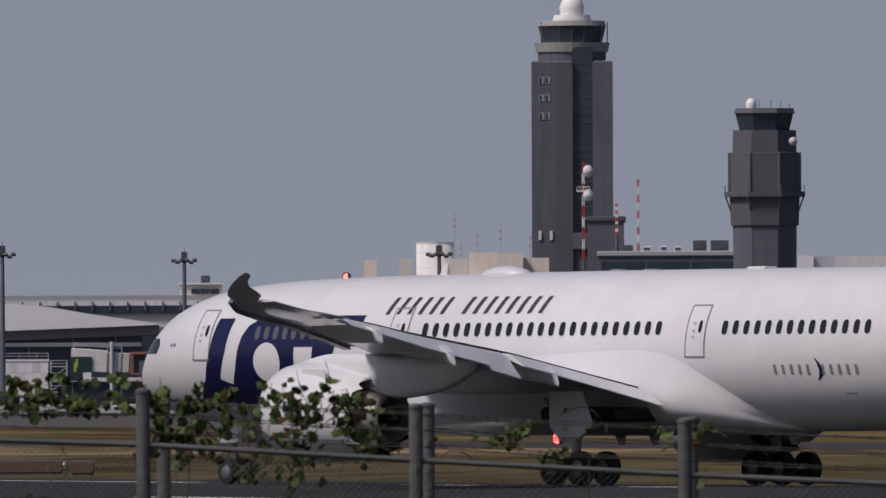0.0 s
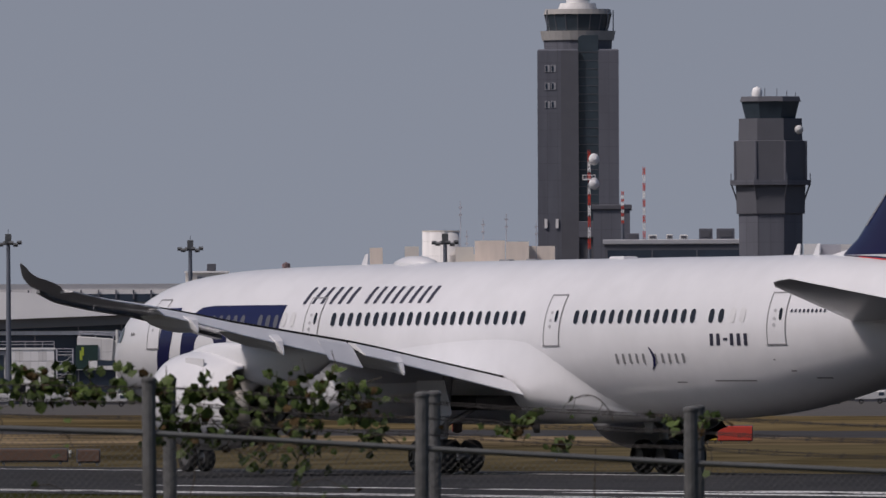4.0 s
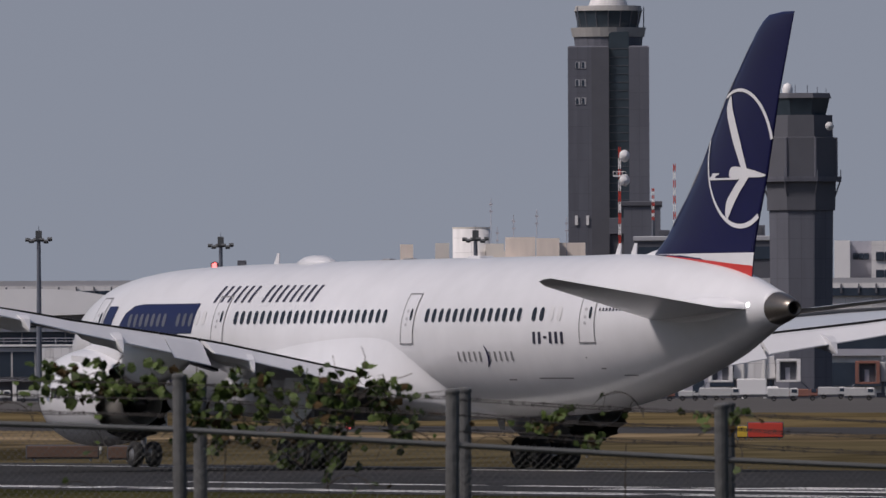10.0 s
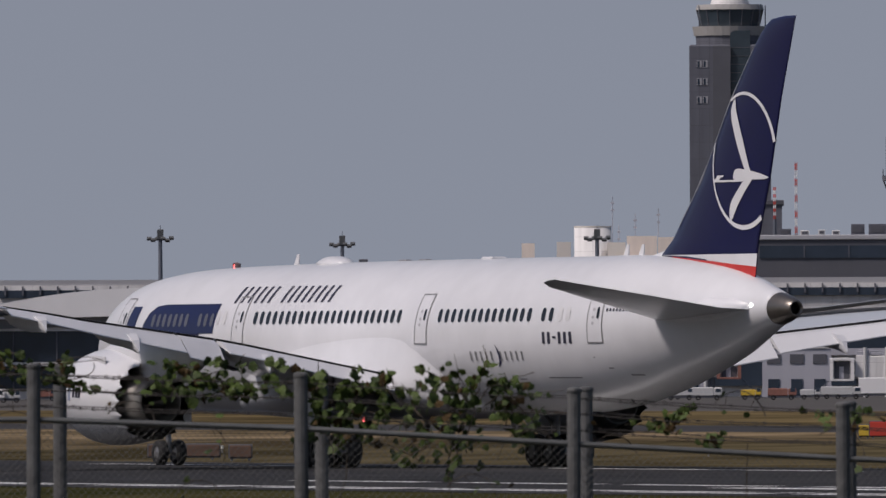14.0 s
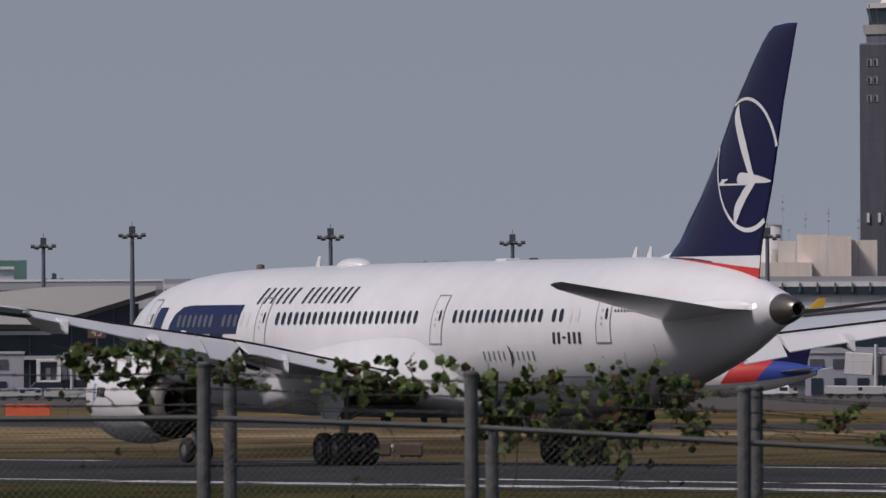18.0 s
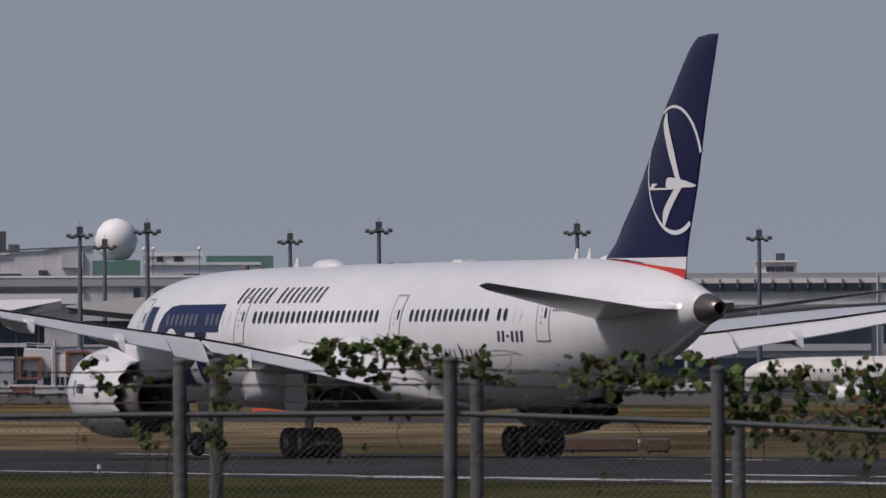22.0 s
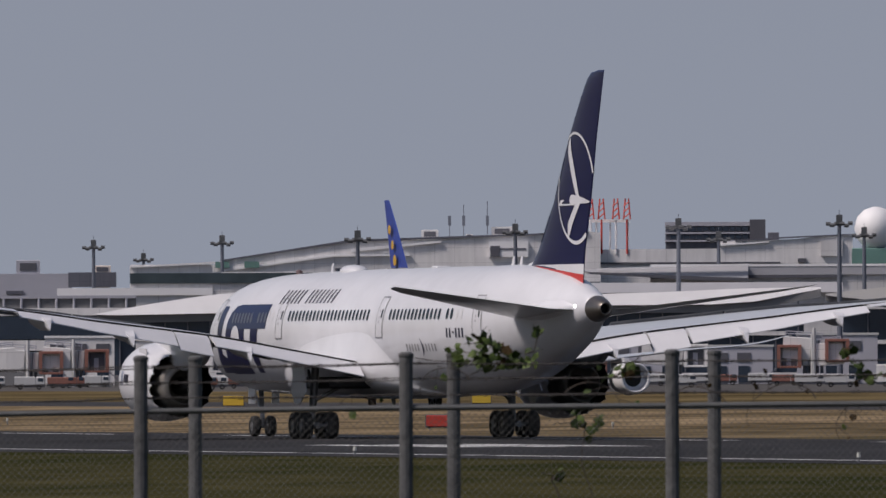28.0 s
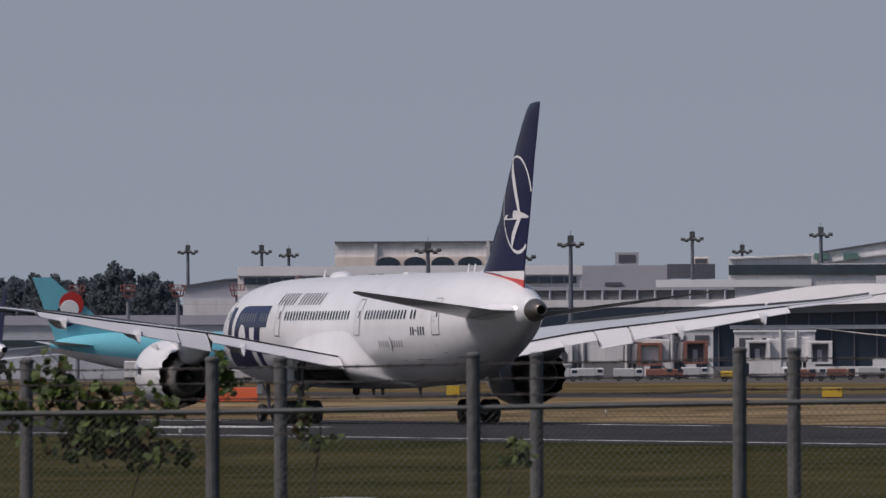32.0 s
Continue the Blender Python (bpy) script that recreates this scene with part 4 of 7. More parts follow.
# main control tower
def control_tower():
    d = 3540.0
    th = thing("control_tower", "tall dark grey airport control tower with a round glazed cab", "control tower", front(26.4, d))
    W = 8.72
    top = 74.9
    part("shaft", box(-W, -W * 0.0, 0, 17, 0, top, 0.3), SLATE2, th, "grey clad tower shaft")
    part("shaft", box(W * 0.5, W, 0, 17, 0, top, 0.3), SLATE2, th)
    part("corner_panel", box(-W * 0.42, -W * 0.0 + 0.1, -0.35, 1, 0, top - 0.1, 0.2), SLATE, th)
    part("glass_strip", box(0.05, W * 0.5, 0.7, 16.5, 38, top + 3), TEAL, th, "blue-green glazed strip")
    part("core", box(0.05, W * 0.5, 0.4, 16.5, 0, 34.5), SLATE, th)
    for i in range(20):
        part("glass_joint", box(0.08, W * 0.5 - 0.04, 0.62, 0.72, 40 + i * 1.8, 40.12 + i * 1.8), SLATE, th)
    part("landing", box(0.05, W * 0.5, -0.4, 1.5, 34.5, 38, 0.1), SLATE2, th)
    for z in (70.0, 66.2, 62.3):
        for x in (-6.6, -5.3):
            wd = part("window", box(x - 0.5, x + 0.5, -0.1, 0.2, z, z + 1.5), mat("pale_frame", (0.4, 0.4, 0.42), 0.6), th)
            part("pane", box(x - 0.4, x + 0.1, -0.16, -0.09, z + 0.12, z + 1.38), GLASS, wd)
    for x in (-7.0, -4.6):
        part("bollard_light", box(x - 0.3, x + 0.3, -0.3, 0.1, 36.5, 38.5), CONC, th)
    disc = lambda r0, r1, z0, z1, n=28: loft([[(r0 * math.cos(2 * math.pi * k / n), 8.5 + r0 * math.sin(2 * math.pi * k / n), z0) for k in range(n)], [(r1 * math.cos(2 * math.pi * k / n), 8.5 + r1 * math.sin(2 * math.pi * k / n), z1) for k in range(n)]])
    part("neck", disc(7.2, 7.4, top - 0.2, top + 2.3), SLATE2, th)
    part("gallery", disc(7.7, 8.1, top + 2.0, top + 4.0), mat("pale_ring", (0.34, 0.33, 0.32), 0.8), th, "pale concrete gallery ring")
    part("cab_glass", disc(6.3, 7.1, top + 4.0, top + 7.6, 16), TEAL, th, "raked control room glazing")
    for i in range(16):
        a = 2 * math.pi * i / 16
        part("cab_mullion", tube((6.35 * math.cos(a), 8.5 + 6.35 * math.sin(a), top + 4), (7.15 * math.cos(a), 8.5 + 7.15 * math.sin(a), top + 7.6), 0.1, n=6), SLATE, th)
    part("cab_roof", disc(7.35, 7.0, top + 7.6, top + 8.7), mat("pale_ring", (0.34, 0.33, 0.32)), th)
    part("roof_deck", disc(4.2, 3.8, top + 8.7, top + 10.0), CONC, th)
    part("radome", moved(revolve([(0, 2.4), (1.5, 2.7), (3.0, 2.2), (4.0, 1.2), (4.4, 0.05)], 20), pose(0, 8.5, top + 10, 0, -90, 0)), ROOFW, th, "white radar dome", smooth=True)
    for x, y in ((-6.6, 4), (6.4, 5), (7.6, 9)):
        part("aerial", tube((x, y, top + 4), (x, y, top + 8.5), 0.12, n=6), MASTM, th)
    for i in range(14):
        a = math.pi + math.pi * i / 13
        part("gallery_post", tube((6.9 * math.cos(a), 8.5 + 6.9 * math.sin(a), top + 0.1), (6.9 * math.cos(a), 8.5 + 6.9 * math.sin(a), top + 2.1), 0.18, n=6), CONC, th)
    return th


def ramp_tower():
    d = 3000.0
    th = thing("ramp_tower", "older dark grey control tower with a flared glazed cab", "control tower", front(60.4, d))
    def octagon(r, z, y=7.0):
        return [(r * math.cos(math.pi * (2 * i + 1) / 8), y + r * math.sin(math.pi * (2 * i + 1) / 8), z) for i in range(8)]
    part("shaft", loft([octagon(5.9, 0), octagon(6.3, 34)]), SLATE2, th, "dark clad tower shaft")
    part("gallery", loft([octagon(7.9, 39.2), octagon(8.0, 40.1)]), SLATE2, th)
    for i in range(8):
        a = math.pi * (2 * i + 1) / 8
        part("brace", tube((6.1 * math.cos(a), 7 + 6.1 * math.sin(a), 35), (7.7 * math.cos(a), 7 + 7.7 * math.sin(a), 39.3), 0.15, n=6), SLATE, th)
        part("rail_post", tube((7.8 * math.cos(a), 7 + 7.8 * math.sin(a), 40), (7.8 * math.cos(a), 7 + 7.8 * math.sin(a), 41.3), 0.08, n=6), MASTM, th)
    part("drum", loft([octagon(6.7, 34), octagon(6.9, 40), octagon(7.0, 47.2), octagon(6.3, 47.3), octagon(6.2, 51.3)]), SLATE, th)
    for i in range(8):
        a = math.pi * (2 * i + 1) / 8
        part("fin_rib", tube((6.95 * math.cos(a), 7 + 6.95 * math.sin(a), 40.1), (6.95 * math.cos(a), 7 + 6.95 * math.sin(a), 47.2), 0.25, n=6), SLATE2, th)
    part("cab_glass", loft([octagon(4.9, 51.3), octagon(5.7, 54.4)]), TEAL, th, "flared control room glazing")
    part("cab_roof", loft([octagon(6.0, 54.4), octagon(5.7, 55.3)]), SLATE, th)
    part("radome", moved(revolve([(0, 0.9), (0.8, 1.0), (1.6, 0.7), (1.9, 0.03)], 16), pose(-2.4, 7, 55.3, 0, -90, 0)), ROOFW, th, "small white radome", smooth=True)
    for x in (-1.0, 1.2, 3.0, 4.6):
        part("aerial", tube((x, 5, 55.3), (x, 5, 57.0 - abs(x) * 0.2), 0.07, n=6), MASTM, th)
    part("dish", moved(revolve([(0, 0.8), (0.35, 0.55), (0.5, 0.02)], 18), pose(5.2, -0.2, 49.2, 0, 0, -80)), PALE, th, "white dish antenna", smooth=True)
    return th


def radio_mast(u, ztop, zbase, dist, dishes=(), platform=True):
    k = dist / FRONT
    H = lambda z: EYE[2] + (z - EYE[2]) * k
    th = thing("radio_mast", "red and white banded lattice radio mast", "mast", front(u, dist))
    n = 9
    for i in range(n):
        z0, z1 = H(zbase) + (H(ztop) - H(zbase)) * i / n, H(zbase) + (H(ztop) - H(zbase)) * (i + 1) / n
        m = (SIGNRED, ROOFW)[i % 2]
        legs = [tube((x * 0.2, y * 0.2, z0), (x * 0.2, y * 0.2, z1), 0.08, n=5) for x in (-1, 1) for y in (-1, 1)]
        legs += [tube((-0.2, -0.2, z0), (0.2, -0.2, z1), 0.05, n=4), tube((0.2, -0.2, z0), (-0.2, -0.2, z1), 0.05, n=4)]
        part("lattice_section", join(*legs), m, th)
    part("mast_foot", tube((0, 0, 0), (0, 0, H(zbase)), 0.35, n=8), MASTM, th)
    if platform:
        zp = H(zbase) + (H(ztop) - H(zbase)) * 0.7
        part("platform", box(-1.3, 1.3, -1.2, 1.2, zp, zp + 0.25), ROOFW, th)
        part("platform_rail", join(*[tube((x, -1.2, zp), (x, -1.2, zp + 1.0), 0.05, n=4) for x in (-1.3, -0.6, 0, 0.6, 1.3)], tube((-1.3, -1.2, zp + 1.0), (1.3, -1.2, zp + 1.0), 0.05, n=4)), ROOFW, th)
    for z in dishes:
        part("dish", moved(revolve([(0, 1.25), (0.5, 0.95), (0.8, 0.03)], 18), pose(1.0, -0.6, H(z), 0, 0, -60)), ROOFW, th, "white dish antenna", smooth=True)
    return th


def floodlight_mast(bearing, elev, h=28.6, label="tall steel apron floodlight mast with a ring of lamps"):
    d = (h - EYE[2]) / math.tan(radians(elev))
    th = thing("floodlight_mast", label, "floodlight", at(bearing, d), group="apron floodlights")
    part("pole", tube((0, 0, 0), (0, 0, h - 0.3), 0.55, 0.32, 10), MASTM, th)
    part("head_frame", join(tube((-2.0, 0, h - 1.0), (2.0, 0, h - 1.0), 0.13, n=6), tube((0, -1.6, h - 0.8), (0, 1.6, h - 0.8), 0.13, n=6), box(-0.55, 0.55, -0.55, 0.55, h - 1.0, h + 0.75, 0.1)), LAMPH, th)
    for x, y, z in ((-1.9, 0, 0), (-1.25, -0.4, -0.25), (1.9, 0, 0.1), (1.25, -0.4, -0.3), (0.5, -1.4, 0.0), (-0.5, 1.4, 0)):
        part("floodlight", moved(box(-0.42, 0.42, -0.3, 0.3, -0.25, 0.25, 0.08), pose(x, y, h - 0.85 + z, -35, 0, 0)), LAMPH, th)
    part("finial", tube((0, 0, h + 0.7), (0, 0, h + 1.5), 0.05, n=4), MASTM, th)
    return th


for b, e in ((-1.461, 0.509), (-0.83, 0.486), (0.054, 0.505), (-2.457, 0.48), (-2.149, 0.518), (-3.186, 0.505), (-2.952, 0.518), (-3.744, 0.495), (-4.31, 0.479), (-5.327, 0.444), (-5.773, 0.43), (-3.605, 0.45),
             (-7.523, 0.391), (-7.267, 0.39), (-7.173, 0.378), (-3.10, 0.463), (-5.60, 0.385), (-2.42, 0.36), (-2.66, 0.36), (-4.72, 0.30), (1.19, 0.44), (-7.72, 0.29), (-7.30, 0.29)):
    floodlight_mast(b, e)
for b, e, h in ((-4.857, 0.457, 26.0), (-6.690, 0.397, 23.1), (-6.362, 0.372, 21.9), (-6.195, 0.416, 24.1)):
    floodlight_mast(b, e, h)

for u in (-403.4, -394.4, -385.6, -375.1):
    th = thing("light_mast", "lower light mast with a red lattice head", "floodlight", front(u, 3190), group="apron floodlights")
    part("pole", tube((0, 0, 0), (0, 0, 15.95), 0.42, 0.34, 8), mat("weathered_grey_pole", (0.20, 0.21, 0.235), 0.7, 0.2, var=0.2), th)
    red = mat("faded_red_steel", (0.27, 0.105, 0.095), 0.7, var=0.35, scale=1.5)
    head = part("head", join(box(-1.0, 1.0, -0.9, 0.9, 15.73, 16.06), box(-1.6, 1.6, -1.3, 1.3, 16.88, 17.09), box(-1.5, 1.5, -1.2, 1.2, 17.97, 18.13)), red, th, "faded red lamp platform")
    for x in (-1.45, -0.75, 0.75, 1.45):
        for y in (-1.15, 1.15):
            part("head_post", tube((x * 0.65, y * 0.7, 15.95), (x, y, 18.08), 0.13, n=5), red, head)
    part("lamp", box(-0.4, 0.4, -0.95, -0.3, 17.15, 17.75, 0.1), mat("pale_lamp_glass", (0.62, 0.6, 0.58), 0.3), head, "pale lamp housing")

control_tower()
ramp_tower()
radio_mast(28.3, 44.5, 27.0, 3400, dishes=(42.9, 38.6))
radio_mast(38.0, 41.5, 28.8, 3400, platform=False)
radio_mast(34.2, 37.2, 31.5, 3400, platform=False)
building("tower_annex", "dark grey office block below the control tower", 29.0, 35.5, 34.0, 3520, SLATE2, roof=SLATE)
building("operations_building", "long low dark grey operations building", 31.0, 55.6, 27.8, 3300, SLATE, bands=((31.5, 55.2, 24.6, 26.8),), roof=ROOFG)
for u, w, h in ((36, 2.2, 1.2), (39.5, 1.6, 0.9), (42.5, 1.2, 1.0), (45, 1.4, 0.9), (48.9, 2.4, 2.0), (52.4, 3.2, 2.0)):
    roof_box(u, 28.6, w, h, 3300, SLATE2 if w > 2 else CONC)
th = thing("storage_tank", "tall round-cornered pale concrete tank", "tank", front(2.0, 3450))
part("shell", tube((0, 4, 0), (0, 4, 35.0), 3.9, n=28), CONC, th, smooth=True)
part("rim", tube((0, 4, 35.0), (0, 4, 35.3), 3.94, n=28), CREAM, th)
for u0, u1, zt, d, m, lb in ((-3.6, 10.6, 23.7, 3375, BEIGE, "low pinkish beige service block"), (4.6, 7.8, 27.5, 3440, CREAM, "small cream block beside the tank"), (7.6, 10.9, 26.2, 3430, CREAM, "small cream block beside the tank"), (8.0, 13.35, 28.6, 3380, BEIGE, "pinkish beige service block with a dark seam"),
                             (13.5, 17.6, 28.4, 3380, BEIGE, "pinkish beige service block"), (17.6, 22.2, 27.6, 3390, BEIGE, "pinkish beige service block"), (-10.6, -8.3, 27.4, 3450, BEIGE, "small beige rooftop block"), (-4.4, -1.9, 27.6, 3470, CREAM, "small beige rooftop block")):
    outline_block("beige_block", lb, R(u0, u1, 0.1, zt), d, m, 20)
outline_block("white_block", "white office block with a grey wing", R(66.2, 69.0, 0.1, 27.8), 3300, ROOFW, 15)
outline_block("white_block", "grey wing of an office block", R(69.0, 72.8, 0.1, 27.7), 3310, LILAC, 15, windows=((69.5, 72.4, 24.4, 25.6, 3),))
outline_block("white_block", "white office block with rows of windows", R(72.8, 84.0, 0.1, 27.7), 3300, CONC, 15, windows=((73.5, 83, 21.0, 22.6, 6), (73.5, 83, 24.2, 25.8, 6)))
for u, zt, dist in ((9.5, 32.6, 3380), (18.9, 32.2, 3380), (5.5, 35.6, 3450), (13.6, 33.5, 3380), (6.6, 30.5, 3450)):
    th = thing("roof_aerial", "thin dark rooftop aerial mast", "aerial", front(u, dist))
    H = EYE[2] + (zt - EYE[2]) * dist / FRONT
    part("mast", tube((0, 2, 0), (0, 2, H), 0.08, n=5), LILAC, th)
    for z in (H - 1.5, H - 3):
        part("crossarm", box(-0.35, 0.35, 1.9, 2.1, z, z + 0.35), LILAC, th)
for u, zt in ((-229.0, 32.0), (-224.8, 32.6), (-231.5, 28.6)):
    th = thing("roof_aerial", "thin dark rooftop aerial mast", "aerial", front(u, 3306))
    part("mast", tube((0, 4, 0), (0, 4, EYE[2] + (zt - EYE[2]) * 1.13), 0.16, 0.08, 5), MASTM, th)
    part("crossarm", box(-0.3, 0.3, 3.9, 4.1, 31.5, 33.5), MASTM, th)


# first terminal: a long roof over a dark gallery, with a white shell in front
for a, b in ((-104.0, -21.6), (-21.4, 110.0)):
    th = outline_block("terminal_building", "long pale terminal roof over a dark glazed gallery", R(a, b, 0.1, 21.0), 3060, WALLB, 60,
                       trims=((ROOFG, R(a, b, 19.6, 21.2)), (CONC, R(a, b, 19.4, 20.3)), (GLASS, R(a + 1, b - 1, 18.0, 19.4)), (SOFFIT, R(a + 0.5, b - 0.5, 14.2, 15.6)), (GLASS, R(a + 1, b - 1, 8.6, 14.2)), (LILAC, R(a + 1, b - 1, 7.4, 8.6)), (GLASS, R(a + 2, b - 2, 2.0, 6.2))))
    for i in range(int((b - a) / 3.1)):
        x = a + 2 + i * 3.1 - sum((a, a, b, b)) / 4
        part("gallery_strut", moved(box(-0.16, 0.16, -1.0, -0.75, 19.2, 20.9), pose(x * 3060 / FRONT, 0, 0, 0, 0, 0)), SLATE2, th)
outline_block("roof_cabin", "small cream rooftop cabin with dark windows", R(-43.2, -35.6, 0.1, 23.3), 3062, CREAM, 6, trims=((ROOFW, R(-43.4, -35.4, 23.1, 23.4)),), windows=((-41.2, -36.2, 21.4, 22.4, 3),))
roof_box(-38.6, 23.3, 1.6, 1.4, 3062, SLATE)
hall("terminal hall under a white curved roof shell", [(-116, 14.3), (-105, 16.6), (-95, 18.4), (-85, 19.5), (-74, 19.8), (-67, 19.3), (-59.3, 18.0), (-46.8, 16.2)],
     [(-116, 14.0), (-95, 14.5), (-74, 15.0), (-51.5, 15.8), (-46.8, 16.0)], 1.7, 2.0, 2900, ROOFW, floors=((12.2, -112, -50), (6.0, -112, -50)))
# second terminal
outline_block("terminal_building", "long grey terminal roof band with a pale wall below", R(-196.0, -104.2, 0.1, 19.4), 3150, WALLB, 60,
              trims=((ROOFG, R(-196, -104.2, 19.3, 21.1)), (ROOFW, R(-196, -104.2, 20.8, 21.2)), (SLATE, [(-149.4, 17.6), (-131, 19.2), (-149.4, 19.3)]), (SLATE, R(-196, -162, 18.7, 19.25)), (GLASS, R(-153.1, -152.0, 17.1, 18.9))))
hall("terminal hall under a broad pale curved roof", [(-165, 15.9), (-158, 16.7), (-150, 17.5), (-140.2, 18.5), (-131.4, 19.2), (-123.4, 19.9), (-105.5, 20.0)],
     [(-165, 15.6), (-151, 14.1), (-140, 13.4), (-126.6, 13.2), (-118.3, 15.3), (-109.9, 17.8), (-105.5, 19.2)], 0.9, 2.0, 2890, SHELLG, floors=((11.4, -152, -124), (7.0, -160, -120)))
outline_block("white_cabin_block", "white rooftop building with balconies and small domes", [(-151.2, 0.1), (-130.6, 0.1), (-130.6, 23.4), (-141.0, 23.4), (-141.0, 24.9), (-151.2, 24.9)], 3250, ROOFW, 12,
              trims=((ROOFW, R(-151.4, -140.8, 24.6, 25.3)), (CONC, R(-151.3, -130.5, 23.0, 23.5))), windows=((-149.0, -147.8, 23.6, 24.5, 1), (-146.0, -144.2, 23.6, 24.5, 1), (-144.4, -141.2, 21.0, 21.5, 1)))
outline_block("netted_building", "green scaffold netting round an upper storey", R(-140.2, -128.4, 0.1, 24.6), 3290, GREEN, 12)
outline_block("netted_building", "green scaffold netting round a stair tower", R(-130.5, -128.3, 0.1, 24.5), 3240, GREEN, 6)
for u in (-151.2, -149.6, -141.4):
    th = thing("roof_lamp", "small white round rooftop lamp", "lamp", front(u, 3246))
    part("globe", moved(revolve([(-0.4, 0.02), (-0.28, 0.28), (0, 0.4), (0.28, 0.28), (0.4, 0.02)], 12), pose(0, 2, EYE[2] + (25.9 - EYE[2]) * 1.11, 0, -90, 0)), ROOFW, th, smooth=True)
    part("stem", tube((0, 2, 0), (0, 2, EYE[2] + (25.7 - EYE[2]) * 1.11), 0.08, n=6), MASTM, th)
outline_block("office_block", "dark glazed office block with grey storey bands", R(-193.3, -175.7, 0.1, 28.6), 3600, SLATE2, 25,
              trims=((LILAC, R(-193.4, -175.6, 28.0, 28.7)), (LILAC, R(-193.4, -175.6, 26.6, 26.9)), (LILAC, R(-193.4, -175.6, 25.2, 25.5)), (SLATE, R(-178.4, -175.6, 24.0, 29.1))), windows=((-192.5, -178.6, 27.0, 27.9, 12), (-192.5, -178.6, 25.6, 26.5, 12)))
outline_block("terminal_building", "pale terminal wing with rooftop plant", [(-204.8, 0.1), (-160.2, 0.1), (-160.2, 26.2), (-165.8, 26.2), (-170, 25.6), (-183.8, 25.2), (-183.8, 24.0), (-204.8, 23.9)], 3350, CONC, 50,
              trims=((SLATE2, [(-181, 25.5), (-172, 26.0), (-160, 26.5), (-160, 26.3), (-172, 25.75), (-181, 25.2)]), (ROOFW, [(-183.8, 24.7), (-175, 25.3), (-175, 25.0), (-183.8, 24.4)]), (SLATE, R(-204.9, -173, 21.3, 21.6)), (WALLB, R(-165.8, -162.0, 22.6, 25.4)), (SLATE, R(-169.9, -168.4, 21.5, 22.2))), windows=())
for u, z, w, h in ((-178.5, 24.6, 1.5, 1.0), (-175.4, 24.8, 2.6, 0.8), (-174.2, 26.2, 2.0, 0.6), (-171.5, 21.4, 0.8, 0.5), (-173.0, 21.4, 0.9, 0.5)):
    roof_box(u, z, w, h, 3353, SLATE2)
outline_block("terminal_canopy", "grey terminal canopy with a white edge and a sharp tip", [(-209.1, 20.1), (-186, 18.6), (-178.7, 18.8), (-178.7, 21.0), (-205.5, 20.5)], 3140, ROOFG, 30, rake=0.6,
              trims=((ROOFW, [(-205.5, 20.3), (-178.7, 21.0), (-178.7, 21.3), (-205.5, 20.55)]), (SLATE, [(-207.5, 19.6), (-186, 18.3), (-178.7, 18.3), (-178.7, 18.8), (-186, 19.0), (-206, 19.9)])))
outline_block("terminal_building", "broad pale terminal block with a gently sloping roof", [(-274, 0.1), (-204.8, 0.1), (-204.8, 26.9), (-207, 27.1), (-217, 26.7), (-236.6, 26.0), (-249, 25.7), (-272, 22.2), (-274, 21.0)], 3300, CONC, 60,
              trims=((SLATE2, [(-207, 27.15), (-217, 26.75), (-249, 25.8), (-272, 22.3), (-272, 22.0), (-249, 25.4), (-217, 26.45), (-207, 26.9)]), (ROOFW, [(-249, 24.2), (-233, 25.6), (-233, 25.2), (-249, 23.6)]), (ROOFW, [(-272, 20.6), (-252, 23.2), (-238.5, 23.2), (-238.5, 22.9), (-252, 22.8), (-272, 20.2)]),
                      (ROOFW, R(-224.6, -217.6, 22.6, 25.4)), (SLATE2, R(-224.4, -218.0, 23.9, 24.2)), (SLATE, R(-224.3, -222.6, 22.7, 24.6)), (SLATE2, R(-274, -204.9, 17.9, 18.2)), (GREEN, R(-273, -270.5, 20.9, 22.0)), (GREEN, R(-267.8, -265.2, 20.9, 22.0))),
              windows=((-234.2, -218.2, 18.7, 20.8, 1), (-239.4, -237.6, 18.7, 20.8, 1), (-252, -246, 19.8, 20.8, 1)))
for u, z, w, h in ((-235.0, 25.9, 3.0, 1.6), (-222.2, 26.3, 3.8, 1.7), (-233.0, 22.6, 2.2, 0.8), (-228, 26.2, 1.2, 0.5)):
    roof_box(u, z, w, h, 3310, WALLB)
outline_block("terminal_building", "low grey terminal roof behind the white shell", R(-262.0, -162.0, 0.1, 17.0), 3050, WALLB, 40, trims=((ROOFG, R(-262, -162, 16.2, 18.0)), (SLATE2, R(-230, -228, 16.9, 17.5)), (SLATE2, R(-205, -202.5, 16.6, 17.4))), slope=0.6)
hall("long terminal hall under a white roof shell", [(-294, 12.9), (-283, 14.8), (-272, 16.3), (-262, 16.6), (-240, 16.2), (-215, 15.9), (-195, 16.3), (-180, 16.9), (-165.8, 17.1)],
     [(-294, 12.7), (-290.5, 12.6), (-272, 12.9), (-237, 13.8), (-207, 14.0), (-185, 14.1), (-177.4, 14.6), (-165.8, 16.8)], 1.4, 2.0, 2900, ROOFW, floors=((8.6, -288, -172),), bays=4.0, rake=0.4)
